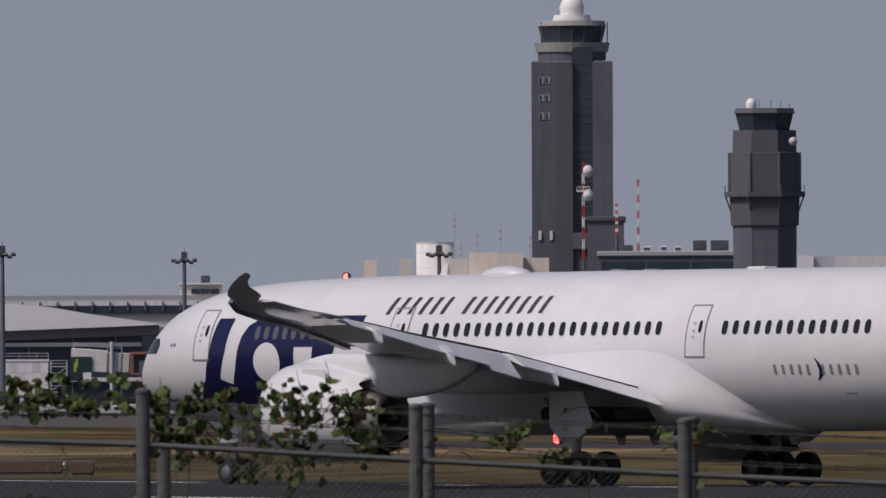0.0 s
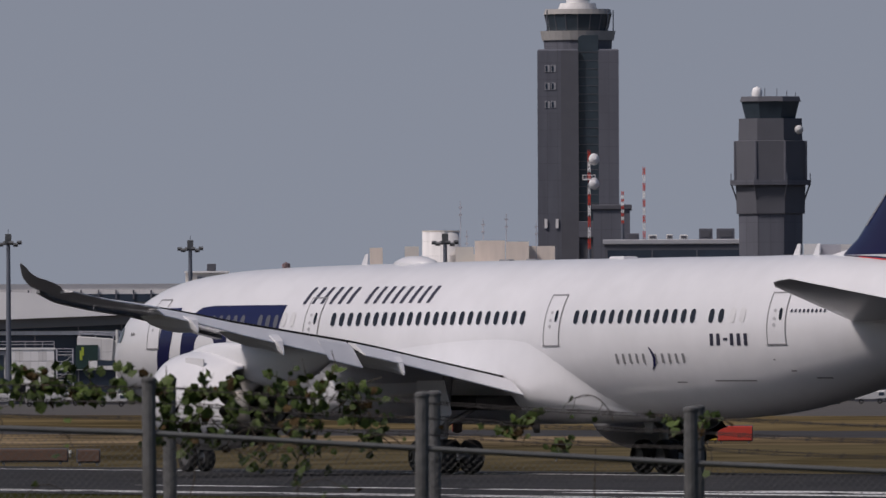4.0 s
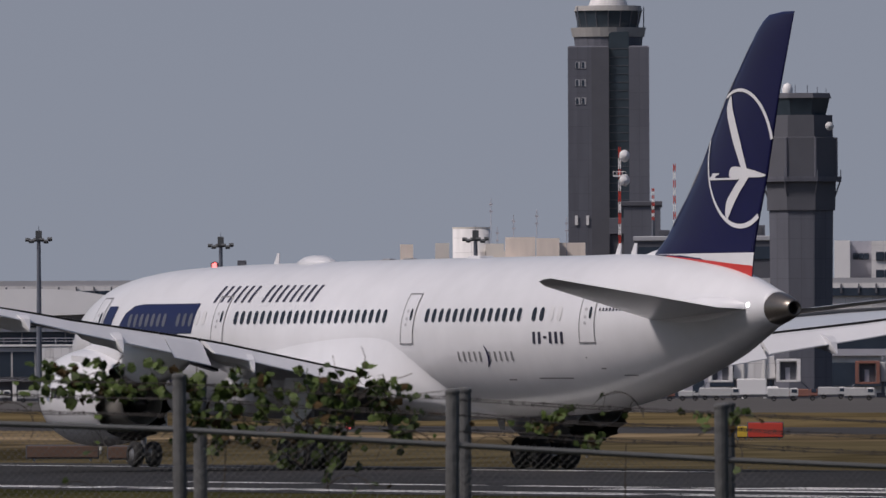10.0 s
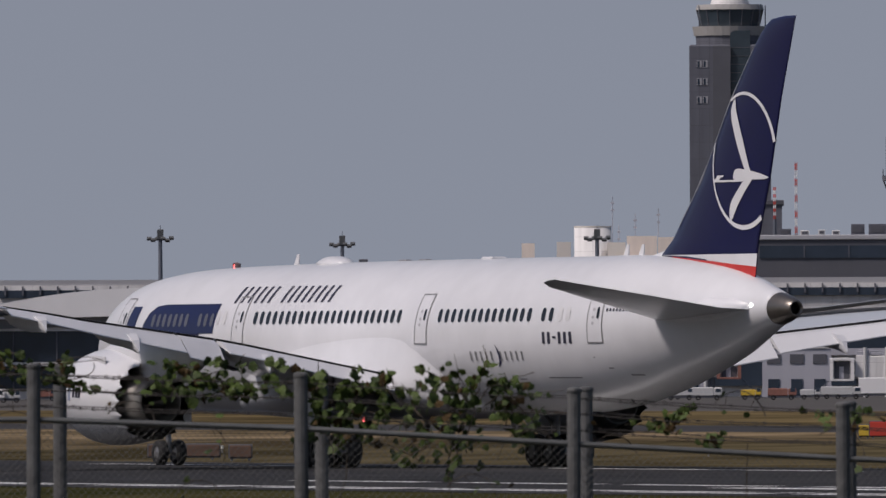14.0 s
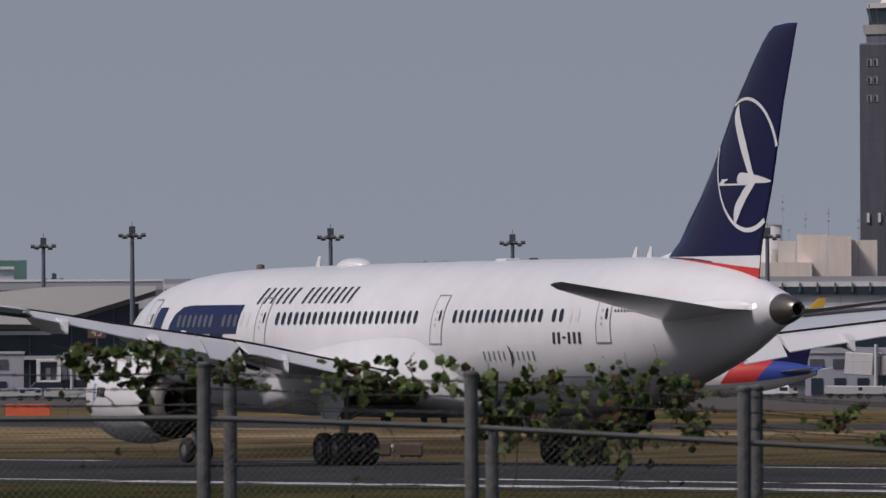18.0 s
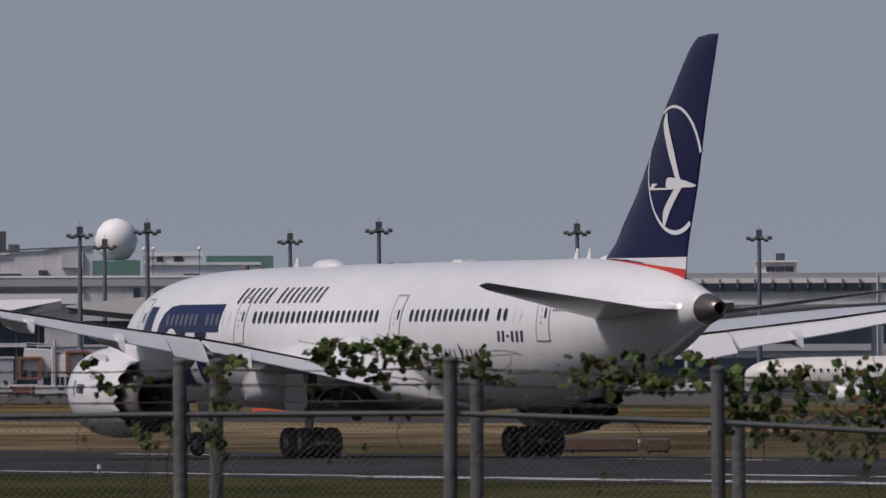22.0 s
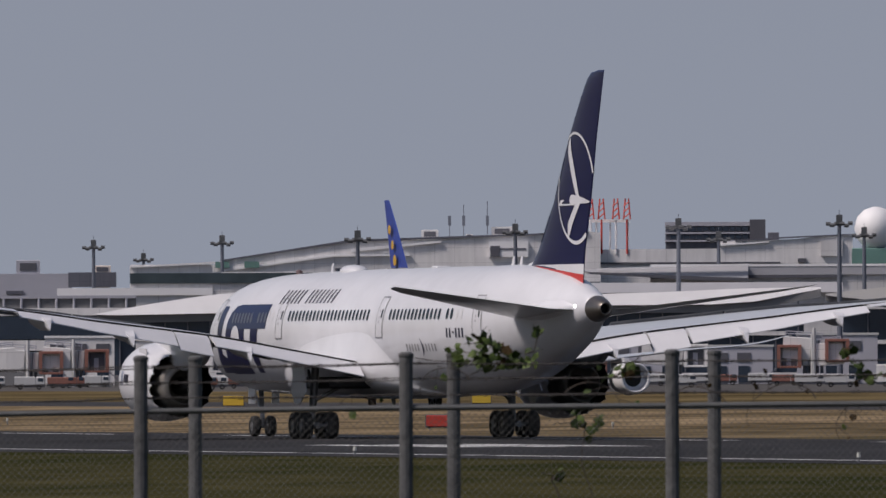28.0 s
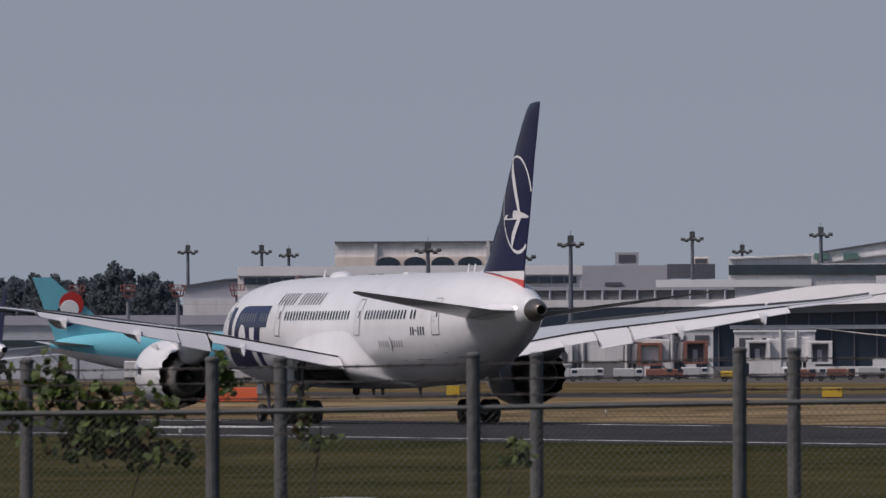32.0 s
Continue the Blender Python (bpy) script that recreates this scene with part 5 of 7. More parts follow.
outline_block("terminal_building", "white stepped terminal wing with a dark window band", [(-301, 0.1), (-255, 0.1), (-255, 20.2), (-273.5, 20.2), (-273.5, 21.5), (-288.1, 21.5), (-288.1, 17.4), (-301, 17.4)], 3200, CONC, 40,
              trims=((DARKTEAL, R(-288.1, -255, 18.2, 20.0)), (ROOFW, R(-301, -273.5, 16.1, 17.4)), (ROOFW, [(-288, 21.2), (-273, 22.0), (-273, 21.6), (-288, 21.0)])))
# the deck's solid block takes the soffit grey as painted shade
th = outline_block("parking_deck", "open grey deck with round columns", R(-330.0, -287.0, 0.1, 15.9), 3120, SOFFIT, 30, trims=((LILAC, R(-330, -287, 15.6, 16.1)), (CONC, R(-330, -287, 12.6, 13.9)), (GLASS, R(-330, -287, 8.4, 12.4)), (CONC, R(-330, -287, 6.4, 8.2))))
for i in range(14):
    part("column", tube(((-329 + i * 3.1 + 308.5) * 1.067, -0.3, 14.6), ((-329 + i * 3.1 + 308.5) * 1.067, -0.3, 16.5), 0.25, n=8), LILAC, th)
outline_block("low_building", "hazy cool grey service building", R(-325.0, -298.4, 0.1, 20.0), 3500, LILAC, 30, trims=((SLATE2, R(-299, -290.5, 17.6, 20.2)), (SLATE2, R(-310, -307, 16.4, 17.0))))
roof_box(-306.1, 19.9, 4.2, 2.5, 3500, LILAC)
roof_box(-293.0, 20.0, 3.0, 1.4, 3500, BEIGE)
arch = outline_block("cargo_building", "pale cargo building with dark arched openings", R(-357.8, -326.3, 0.1, 24.2), 3400, CONC, 30, trims=((SLATE2, R(-357.8, -326.3, 24.1, 24.4)), (BEIGE, R(-357.7, -326.4, 20.0, 21.7)), (WALLB, R(-331.0, -330.4, 20.0, 24.6)), (WALLB, R(-350.8, -350.3, 20.0, 24.0))))
for a, b in ((-350.5, -346.3), (-345.6, -341.6), (-340.7, -336.7), (-336.0, -331.8)):
    pts = [(a, 20.0), (b, 20.0)] + [((a + b) / 2 + (b - a) / 2 * math.cos(math.pi * i / 10), 20.5 + 1.15 * math.sin(math.pi * i / 10)) for i in range(11)]
    prism("arch_opening", pts, 3400, -342.05, GLASS, arch, 1.2, "dark arched opening", y0=-1.1)
outline_block("cargo_building", "wide pale cargo terminal with a window band", R(-375.0, -314.1, 0.1, 20.0), 3300, CONC, 40, trims=((ROOFW, R(-375, -314, 18.4, 20.1)),), windows=((-374, -315, 16.9, 18.1, 26),))
outline_block("cargo_building", "low pale cargo roofs over dark glass", R(-375.0, -300.0, 0.1, 13.0), 3150, WALLB, 40,
              trims=((GLASS, R(-375, -300, 8.9, 11.6)), (SLATE, R(-375, -300, 12.3, 13.5)), (ROOFG, R(-375, -300, 13.4, 14.8)), (ROOFW, R(-375, -335.5, 14.7, 15.8)), (LILAC, R(-334.5, -332.8, 14.7, 15.4)), (LILAC, R(-327.3, -325.4, 14.7, 15.4)), (ROOFW, R(-375, -300, 11.5, 12.2))), slope=0.5)
outline_block("hangar", "grey hangar with a shallow pitched roof and large windows", [(-384.7, 0.1), (-366, 0.1), (-366, 17.3), (-374, 17.7), (-377.1, 17.6), (-384.7, 16.4)], 3400, LILAC, 40,
              trims=((SLATE2, [(-384.8, 16.4), (-377.1, 17.6), (-374, 17.7), (-366, 17.3), (-366, 17.6), (-374, 18.0), (-377.1, 17.9), (-384.8, 16.7)]), (CONC, R(-384.7, -366, 8, 14.2))), windows=((-382.2, -377.7, 11.4, 13.3, 2), (-376.6, -367, 11.4, 13.3, 4)))
# the shed's wall colour is lightened to carry the distance haze
outline_block("low_building", "low cargo shed, its grey paled for haze, with a lilac roof edge", R(-440.0, -372.0, 0.1, 10.6), 3200, mat("weathered_hazed_cladding", (0.52, 0.54, 0.58), 0.7, var=0.2, scale=0.3), 30, trims=((LILAC, R(-440, -372, 9.8, 11.5)), (DARKTEAL, R(-440, -372, 6.0, 7.2))))
# radar dome
dome = thing("radar_dome", "large white radar dome on a green netted base", "radar dome", front(-156.1, 3300))
part("dome", moved(revolve([(-4.2, 1.2), (-3.6, 2.6), (-2.2, 3.7), (0, 4.3), (2.2, 3.7), (3.6, 2.4), (4.15, 1.0), (4.3, 0.02)], 28), pose(0, 0, 30.6, 0, -90, 0)), ROOFW, dome, "white spherical dome", smooth=True)
part("base", box(-4.8, 4.8, -3.0, 5.0, 0, 26.6, 0.2), GREEN, dome)
# red and white aerial cluster
for i in range(5):
    th = thing("aerial_array", "red and white lattice aerial array", "aerial", front(-208.5 + i * 1.95 + (0.6 if i > 2 else 0), 3350), group="aerial cluster")
    part("lattice", join(*[tube((x, y, 33.0), (x * 0.5, y * 0.5, 37.2), 0.16, n=5) for x in (-0.7, 0.7) for y in (-0.5, 0.5)], *[tube((-0.7, -0.5, 33.2 + j * 1.2), (0.5, -0.4, 34.2 + j * 1.2), 0.12, n=4) for j in range(3)]), SIGNRED, th)
    part("stem", tube((0, 0, 26), (0, 0, 33), 0.2, n=6), ROOFW if i % 2 else SIGNRED, th)
deck = thing("aerial_deck", "white platform that carries the aerials", "platform", front(-204.3, 3352))
part("deck", box(-5.4, 5.4, 0.6, 2.2, 32.4, 33.0), ROOFW, deck)
part("legs", join(*[tube((x, 1.4, 24), (x, 1.4, 32.4), 0.2, n=6) for x in (-1.4, 1.4, 5.0)]), ROOFW, deck)


HOODM = mat("faded_orange_hood", (0.25, 0.11, 0.085), 0.8, var=0.2)


def boarding_bridge(u, z0=2.6, flip=1, length=9.5, hood=True, dist=2840.0):
    """A bridge with its cab at u: two telescoping tunnels that slope down from the cab, a railed roof and a wheeled leg."""
    th = thing("boarding_bridge", "pale grey boarding bridge with an orange-hooded cab" if hood else "pale grey boarding bridge on a wheeled leg", "boarding bridge", front(u, dist), group="boarding bridges")
    h = 3.4
    slope = pose(0, 0, z0, 0, 4.0 * flip, 0)
    t1 = part("tunnel", moved(box(min(-2 * flip, -length * 0.55 * flip), max(-2 * flip, -length * 0.55 * flip), -1.3, 1.3, 0, h, 0.12), slope), PALE, th, "pale ribbed tunnel")
    t2 = part("tunnel", moved(box(min(-length * 0.5 * flip, -length * flip), max(-length * 0.5 * flip, -length * flip), -1.6, 1.6, -0.2, h + 0.25, 0.12), slope), CONC, th, "pale outer tunnel")
    for i in range(5):
        x = -flip * (2.3 + i * length * 0.11)
        part("tunnel_rib", moved(box(x - 0.08, x + 0.08, -1.38, -1.29, 0.1, h - 0.1), slope), SLATE2, t1)
    for x in (-length * 0.97, -length * 0.75, -length * 0.5, -length * 0.3):
        part("roof_post", moved(tube((x * flip, -1.2, h), (x * flip, -1.2, h + 1.2), 0.09, n=5), slope), LILAC, t2)
    part("roof_rail", moved(join(tube((-length * 0.97 * flip, -1.2, h + 1.15), (-length * 0.3 * flip, -1.2, h + 1.15), 0.09, n=5), tube((-length * 0.97 * flip, -1.2, h + 0.75), (-length * 0.3 * flip, -1.2, h + 0.75), 0.08, n=5)), slope), LILAC, t2)
    cab = part("cab", box(-1.9, 1.9, -1.4, 1.6, z0 - 0.2, z0 + h + 0.3, 0.15), PALE, th, "bridge cab")
    m = HOODM if hood else CONC
    part("cab_hood", join(box(-2.1, -1.5, -2.6, -1.3, z0 - 0.2, z0 + h + 0.4, 0.1), box(1.5, 2.1, -2.6, -1.3, z0 - 0.2, z0 + h + 0.4, 0.1), box(-1.5, 1.5, -2.6, -1.3, z0 + h - 0.1, z0 + h + 0.4, 0.08), box(-1.5, 1.5, -2.6, -1.3, z0 - 0.2, z0 + 0.15, 0.05)), m, cab, "folding cab hood")
    part("cab_opening", box(-1.3, 1.3, -1.5, -1.38, z0 + 0.2, z0 + h - 0.2), SLATE, cab, "dark cab opening")
    part("cab_door", box(-0.5, 0.3, -1.56, -1.5, z0 + 0.2, z0 + 2.3), LILAC, cab)
    for x in (-length * 0.28, -length * 0.36):
        part("leg", tube((x * flip, 0, 0.6), (x * flip, 0, z0 + 0.8), 0.28, n=8), MASTM, th)
    part("drive_axle", box(-length * 0.32 * flip - 1.5, -length * 0.32 * flip + 1.5, -1.2, 1.2, 0.1, 0.9, 0.1), SLATE, th)
    part("tower_post", tube((-length * 0.42 * flip, -1.7, 0), (-length * 0.42 * flip, -1.7, z0 + h + 2.2), 0.34, 0.3, 8), PALE, th)
    part("service_stair", join(*[box(flip * (2.4 + i * 0.42) - 0.25, flip * (2.4 + i * 0.42) + 0.25, -1.0, -0.2, z0 - 0.3 - i * 0.42, z0 - 0.2 - i * 0.42) for i in range(int((z0 - 0.3) / 0.42))], tube((flip * 2.3, -1.0, z0 - 0.3), (flip * (2.3 + z0), -1.0, 0.1), 0.07, n=4)), MASTM, th)
    return th


# the gate with a dark advertising panel, in view at the start
gate = boarding_bridge(-49.9, 7.2, 1, 12.4)
part("sign_panel", box(-12.4, -8.6, -1.85, -1.7, 6.0, 10.2), mat("dark_green_sign", (0.02, 0.045, 0.04), 0.4), gate, "dark green advertising panel")
part("sign_shape", join(box(-11.7, -11.3, -1.92, -1.84, 7.6, 9.2), box(-11.4, -11.0, -1.92, -1.84, 8.4, 9.8)), mat("lime_paint", (0.40, 0.50, 0.05), 0.5), gate)
part("sign_shape", box(-10.2, -8.7, -1.92, -1.84, 6.2, 7.5), ROOFW, gate)
for u, z0, flip, hood in ((26, 3.4, 1, True), (46, 3.0, -1, False), (58, 3.0, 1, False), (72, 2.6, -1, True), (-124.5, 3.2, -1, False), (-147.4, 4.4, -1, True), (-139, 3.2, 1, False), (-163, 4.0, 1, True), (-171.5, 3.0, -1, True), (-188, 3.2, 1, False), (-205.9, 2.4, 1, True), (-222, 3.0, -1, False), (-240, 2.6, 1, True), (-256, 3.0, -1, False),
                          (-272, 2.6, 1, False), (-283, 2.8, -1, False), (-294.0, 2.7, 1, True), (-302.1, 2.4, 1, True), (-318, 2.6, -1, False), (-327, 2.6, 1, False)):
    boarding_bridge(u, z0, flip, 9.5, hood)


def gate_block(u, w, h, dist=2870.0):
    th = thing("gate_lounge", "plain gate building with dark doorways", "building", front(u, dist))
    part("wall", box(-w / 2, w / 2, 0, 8, 0, h, 0.1), LILAC if u > -200 else CONC, th)
    part("roof", box(-w / 2 - 0.2, w / 2 + 0.2, -0.2, 8, h, h + 0.4), PALE if u > -200 else ROOFW, th)
    for i in range(max(1, int(w / 4))):
        x = -w / 2 + 2 + i * 4
        part("doorway", box(x - 1.0, x + 1.0, -0.15, 0.2, 0.3, 3.2), GLASS, th)
        part("window", box(x - 1.2, x + 1.2, -0.15, 0.2, h - 2.6, h - 1.0), SLATE, th)


for u, w, h in ((16, 13, 7.5), (38, 12, 8.5), (88, 14, 8.0), (-134, 10, 8), (-163, 14, 8.5), (-180, 11, 6.5), (-197, 12, 8), (-214, 10, 6), (-231, 13, 8.5), (-249, 11, 7), (-280, 14, 8), (-297, 12, 8.5), (-326, 15, 8)):
    gate_block(u, w, h)


# the panelled gate lounge beside the dark advertising panel
lounge = thing("gate_lounge", "white panelled gate lounge with a dark window over an open undercroft", "building", front(-72.6, 2870))
part("wall", box(-2.2, 6.0, 0, 9, 3.4, 9.5, 0.08), CONC, lounge)
part("side_wing", box(-11.0, -2.25, 0.6, 9, 3.4, 9.3, 0.08), LILAC, lounge, "grey window wing")
part("roof", box(-11.2, 6.2, -0.2, 9, 9.5, 9.85), ROOFW, lounge)
for i in range(2):
    x = -10.6 + i * 4.1
    pane = part("window", box(x, x + 3.8, 0.45, 0.7, 4.2, 8.6), GLASS, lounge, "dark window")
    part("window_frame", join(box(x - 0.12, x + 0.0, 0.4, 0.7, 4.1, 8.7), box(x + 3.8, x + 3.92, 0.4, 0.7, 4.1, 8.7), box(x - 0.12, x + 3.92, 0.4, 0.7, 8.6, 8.75)), PALE, pane)
for i in range(6):
    for j in range(3):
        part("panel", box(-2.1 + i * 1.36, -0.82 + i * 1.36, -0.09, 0.02, 3.5 + j * 2.0, 5.4 + j * 2.0, 0.03), ROOFW if (i + j) % 3 else CONC, lounge)
for x in (-10.4, -6.2, -1.9, 1.4, 5.6):
    part("column", box(x - 0.35, x + 0.35, 0.1, 0.8, 0, 3.4), CONC, lounge)
part("undercroft_wall", box(-11.0, 6.0, 3.0, 3.3, 0, 3.4), SLATE2, lounge, "dark wall of the undercroft")
for x in (-11.0, -8.0, -5.0, -2.0, 1.0, 4.0, 6.0):
    part("roof_post", tube((x, 0, 9.85), (x, 0, 10.9), 0.07, n=5), LILAC, lounge)
part("roof_rail", join(tube((-11.0, 0, 10.9), (6.0, 0, 10.9), 0.07, n=5), tube((-11.0, 0, 10.4), (6.0, 0, 10.4), 0.06, n=5)), LILAC, lounge)
stair = thing("stair_tower", "open grey steel stair tower beside the gate lounge", "stairs", front(-64.6, 2866))
for x in (-1.4, 1.4):
    for y in (-1.0, 1.0):
        part("post", tube((x, y, 0), (x, y, 9.6), 0.14, n=6), LILAC, stair)
for j in range(4):
    part("landing", box(-1.5, 1.5, -1.1, 1.1, 1.9 + j * 2.2, 2.05 + j * 2.2), PALE, stair)
    part("flight", join(*[box(-1.2 + k * 0.3, -0.8 + k * 0.3, -0.9 if j % 2 else 0.1, -0.1 if j % 2 else 0.9, 0.1 + j * 2.2 + k * 0.22, 0.2 + j * 2.2 + k * 0.22) for k in range(8)]), PALE, stair)
    part("rail", join(tube((-1.4, -1.05, 3.0 + j * 2.2), (1.4, -1.05, 3.0 + j * 2.2), 0.07, n=5), tube((-1.4, -1.05, 2.5 + j * 2.2), (1.4, -1.05, 2.5 + j * 2.2), 0.06, n=5)), LILAC, stair)


def service_truck(u, dist, body_mat, kind):
    th = thing("service_truck", ("white airport van parked on the apron", "pale catering truck with a box body", "yellow baggage tractor on the apron", "orange service vehicle parked on the apron")[kind], "vehicle", front(u, dist), group="apron vehicles")
    L, H = ((4.6, 2.0), (7.0, 3.4), (3.2, 1.6), (4.4, 1.8))[kind]
    part("chassis", box(-L / 2, L / 2, -0.9, 0.9, 0.35, 0.7, 0.05), SLATE, th)
    part("body", box(-L / 2, L * 0.2, -1.0, 1.0, 0.65, H, 0.12), body_mat, th)
    part("cab", box(L * 0.2 + 0.05, L / 2, -1.0, 1.0, 0.65, min(H, 2.1), 0.2), body_mat, th)
    part("windscreen", box(L * 0.28, L * 0.46, -1.04, 1.04, 1.25, 1.8, 0.05), GLASS, th)
    tyre, _ = wheel(0.4, 0.3, 12)
    for x in (-L * 0.3, L * 0.32):
        for y in (-0.85, 0.85):
            part("wheel", (tyre[0], tyre[1]), TYRE, th, m=pose(x, y, 0.4))


rt = random.Random(5)
for i in range(96):
    u = -392 + i * 5.0 + rt.uniform(-2.5, 2.5)
    kind = rt.choice((0, 0, 0, 0, 0, 1, 2, 3))
    service_truck(u, rt.uniform(2420, 2800), (PALE, ROOFW if i % 2 else CONC, YELLOW if i % 3 == 0 else PALE, HOODM)[kind], kind)


# ---- parked airliners ----
def parked_jet(name, label, m, length, span, height, radius, fin_mats, top_mat, belly_mat, engines=2, hump=False, bars=None, fin=None, windows=True, axis=0.0, slant=0.0):
    """A simpler airliner on its wheels, nose along +x, its origin under the main gear."""
    th = thing(name, label, "aircraft", m)
    k = length / 62.0
    zc = axis or radius + 2.0 * radius / 2.97
    st = [(x * k, zc + (c - 4.97) * radius / 2.97, w * radius / 2.97, h * radius / 2.97) for x, c, w, h in FUS]
    n = 32
    full = [fus_ring(*s, n=n) for s in st]
    upper = [r[-2:] + r[:n // 2 + 3] for r in full]
    body = part("fuselage", loft(upper, closed=False, cap=False), top_mat, th, smooth=True)
    part("belly", loft([r[n // 2 + 2:n - 1] for r in full], closed=False, cap=False), belly_mat, th, smooth=True)
    if hump:
        part("upper_deck", loft([fus_ring(x * k, zc + radius * 0.62, radius * w, radius * h, 24) for x, w, h in ((30, 0.1, 0.05), (28.6, 0.5, 0.45), (26, 0.75, 0.72), (20, 0.82, 0.82), (10, 0.82, 0.80), (3, 0.7, 0.6), (-1, 0.2, 0.3))]), top_mat, body, "upper deck", smooth=True)
    s = span / 60.1
    for side in (1, -1):
        w = part("wing", loft([airfoil(xl * k, xt * k, y * side * s, zc - radius * 0.62 + (z - 3.4) * 0.7 * s, th_ * s) for y, xl, xt, z, th_ in WING[1:]]), WINGGREY, th, smooth=True)
        for ey in ((9.7,) if engines == 2 else (11.2, 19.5)):
            xl, xt, z, t_ = wing_at(ey)
            e = part("engine", moved(revolve([(-3.2, 0.5), (-2.2, 0.9), (-1.2, 1.25), (0.5, 1.42), (2.2, 1.3), (2.5, 1.15), (2.3, 1.05), (1.6, 1.05), (1.5, 0.02)], 24), pose((xl + 1.2) * k, ey * side * s, zc - radius * 0.62 + (z - 3.4) * 0.7 * s - 1.7)), ROOFW, th, smooth=True)
            part("intake", moved(revolve([(1.55, 1.06), (1.6, 0.02)], 20), pose((xl + 1.2) * k, ey * side * s, zc - radius * 0.62 + (z - 3.4) * 0.7 * s - 1.7)), SOOT_SHADE, e)
            part("pylon", box((xl - 3) * k, (xl + 1) * k, ey * side * s - 0.2, ey * side * s + 0.2, zc - radius * 0.62 + (z - 3.4) * 0.7 * s - 0.9, zc - radius * 0.62 + (z - 3.4) * 0.7 * s), WINGGREY, e)
        part("tailplane", loft([airfoil(xl * k, xt * k, y * side * s, zc + radius * 0.3 + (z - 6.0) * s, t_ * s) for y, xl, xt, z, t_ in ((0.6, -21.6, -28.2, 6.05, 0.55), (5.5, -25.5, -29.4, 6.48, 0.32), (9.9, -29.8, -30.8, 6.94, 0.05))]), WINGGREY, th, smooth=True)
        tyre, _ = wheel(0.62, 0.5, 14)
        gear = part("main_gear", tube((0, 4.5 * side * s, 0.6), (0, 4.3 * side * s, zc - radius * 0.5), 0.2), STEEL, th)
        for dx in (-0.75, 0.75):
            part("tyre", (tyre[0], tyre[1]), TYRE, gear, m=pose(dx, 4.5 * side * s, 0.62))
        for i in range(int(30 * k) if windows else 0):
            x = (22 - i * 1.35) * k
            part("cabin_window", [ (p) for p in (loft([[(x + a, (radius * 0.985 + 0.03) * side, zc + radius * 0.22 + b) for a, b in ((-0.12, -0.17), (0.12, -0.17), (0.12, 0.17), (-0.12, 0.17))], [(x + a, (radius * 0.985 - 0.02) * side, zc + radius * 0.22 + b) for a, b in ((-0.12, -0.17), (0.12, -0.17), (0.12, 0.17), (-0.12, 0.17))]]),)][0], BLACK, body)
    zf = zc + radius
    h = height - zf
    fz = lambda q: zf - radius * 0.35 + (h + radius * 0.35) * q
    fs = fin or [(0, -19.0, -27.6), (0.12, -20.4, -27.8), (0.4, -23.3, -28.9), (0.7, -26.3, -30.0), (0.95, -29.0, -31.0), (1.0, -29.7, -31.2)]
    cut = {1: [0, 1.0], 2: [0, 0.46, 1.0], 3: [0, 0.35, 0.62, 1.0]}[len(fin_mats)]
    lerp = lambda q: next(((a[1] + (b[1] - a[1]) * (q - a[0]) / (b[0] - a[0]), a[2] + (b[2] - a[2]) * (q - a[0]) / (b[0] - a[0])) for a, b in zip(fs, fs[1:]) if a[0] <= q <= b[0]), (fs[-1][1], fs[-1][2]))
    for a, b, mt in zip(cut, cut[1:], fin_mats):
        qs = [a + (b - a) * i / 4 for i in range(5)]
        part("fin", loft([airfoil(lerp(q)[0] * k, lerp(q)[1] * k, 0, fz(q), 0.6 - 0.45 * q, cross="y") for q in qs]), mt, th, "painted tail fin")
    tyre, _ = wheel(0.5, 0.4, 14)
    ng = part("nose_gear", tube((25.5 * k, 0, 0.5), (25.7 * k, 0, zc - radius * 0.8), 0.15), STEEL, th)
    part("tyre", (tyre[0], tyre[1]), TYRE, ng, m=pose(25.5 * k, 0.3, 0.5))
    part("tyre", (tyre[0], tyre[1]), TYRE, ng, m=pose(25.5 * k, -0.3, 0.5))
    if bars:
        x0, cnt, w, hgt, bm_, zq = bars
        for i in range(cnt):
            for side in (1, -1):
                x = x0 - i * w * 1.35
                zz = zc + radius * zq
                yy = lambda z: math.sqrt(max(0, radius**2 - (z - zc) ** 2)) * side * 0.995
                part("name_bar", loft([[(x, yy(zz) + 0.05 * side, zz), (x - w, yy(zz) + 0.05 * side, zz), (x - w - slant * side, yy(zz + hgt) + 0.05 * side, zz + hgt), (x - slant * side, yy(zz + hgt) + 0.05 * side, zz + hgt)], [(x, yy(zz) - 0.2 * side, zz), (x - w, yy(zz) - 0.2 * side, zz), (x - w - slant * side, yy(zz + hgt) - 0.2 * side, zz + hgt), (x - slant * side, yy(zz + hgt) - 0.2 * side, zz + hgt)]]), bm_, body)
    return th


SKYBLUE = mat("sky_blue_paint", (0.16, 0.50, 0.60), 0.4, var=0.06)
# silver belly paint, brightened so that its colour holds the low haze
BELLYG = mat("hazed_silver_paint", (0.72, 0.72, 0.74), 0.4, var=0.05)
FINBLUE = mat("bright_blue_paint", (0.03, 0.06, 0.30), 0.4, var=0.15)
FINORANGE = mat("orange_red_paint", (0.62, 0.10, 0.05), 0.4, var=0.15)
FINYEL = mat("gold_paint", (0.55, 0.33, 0.04), 0.4, var=0.1)
CREAMP = mat("warm_white_paint", (0.60, 0.58, 0.55), 0.4, var=0.05)


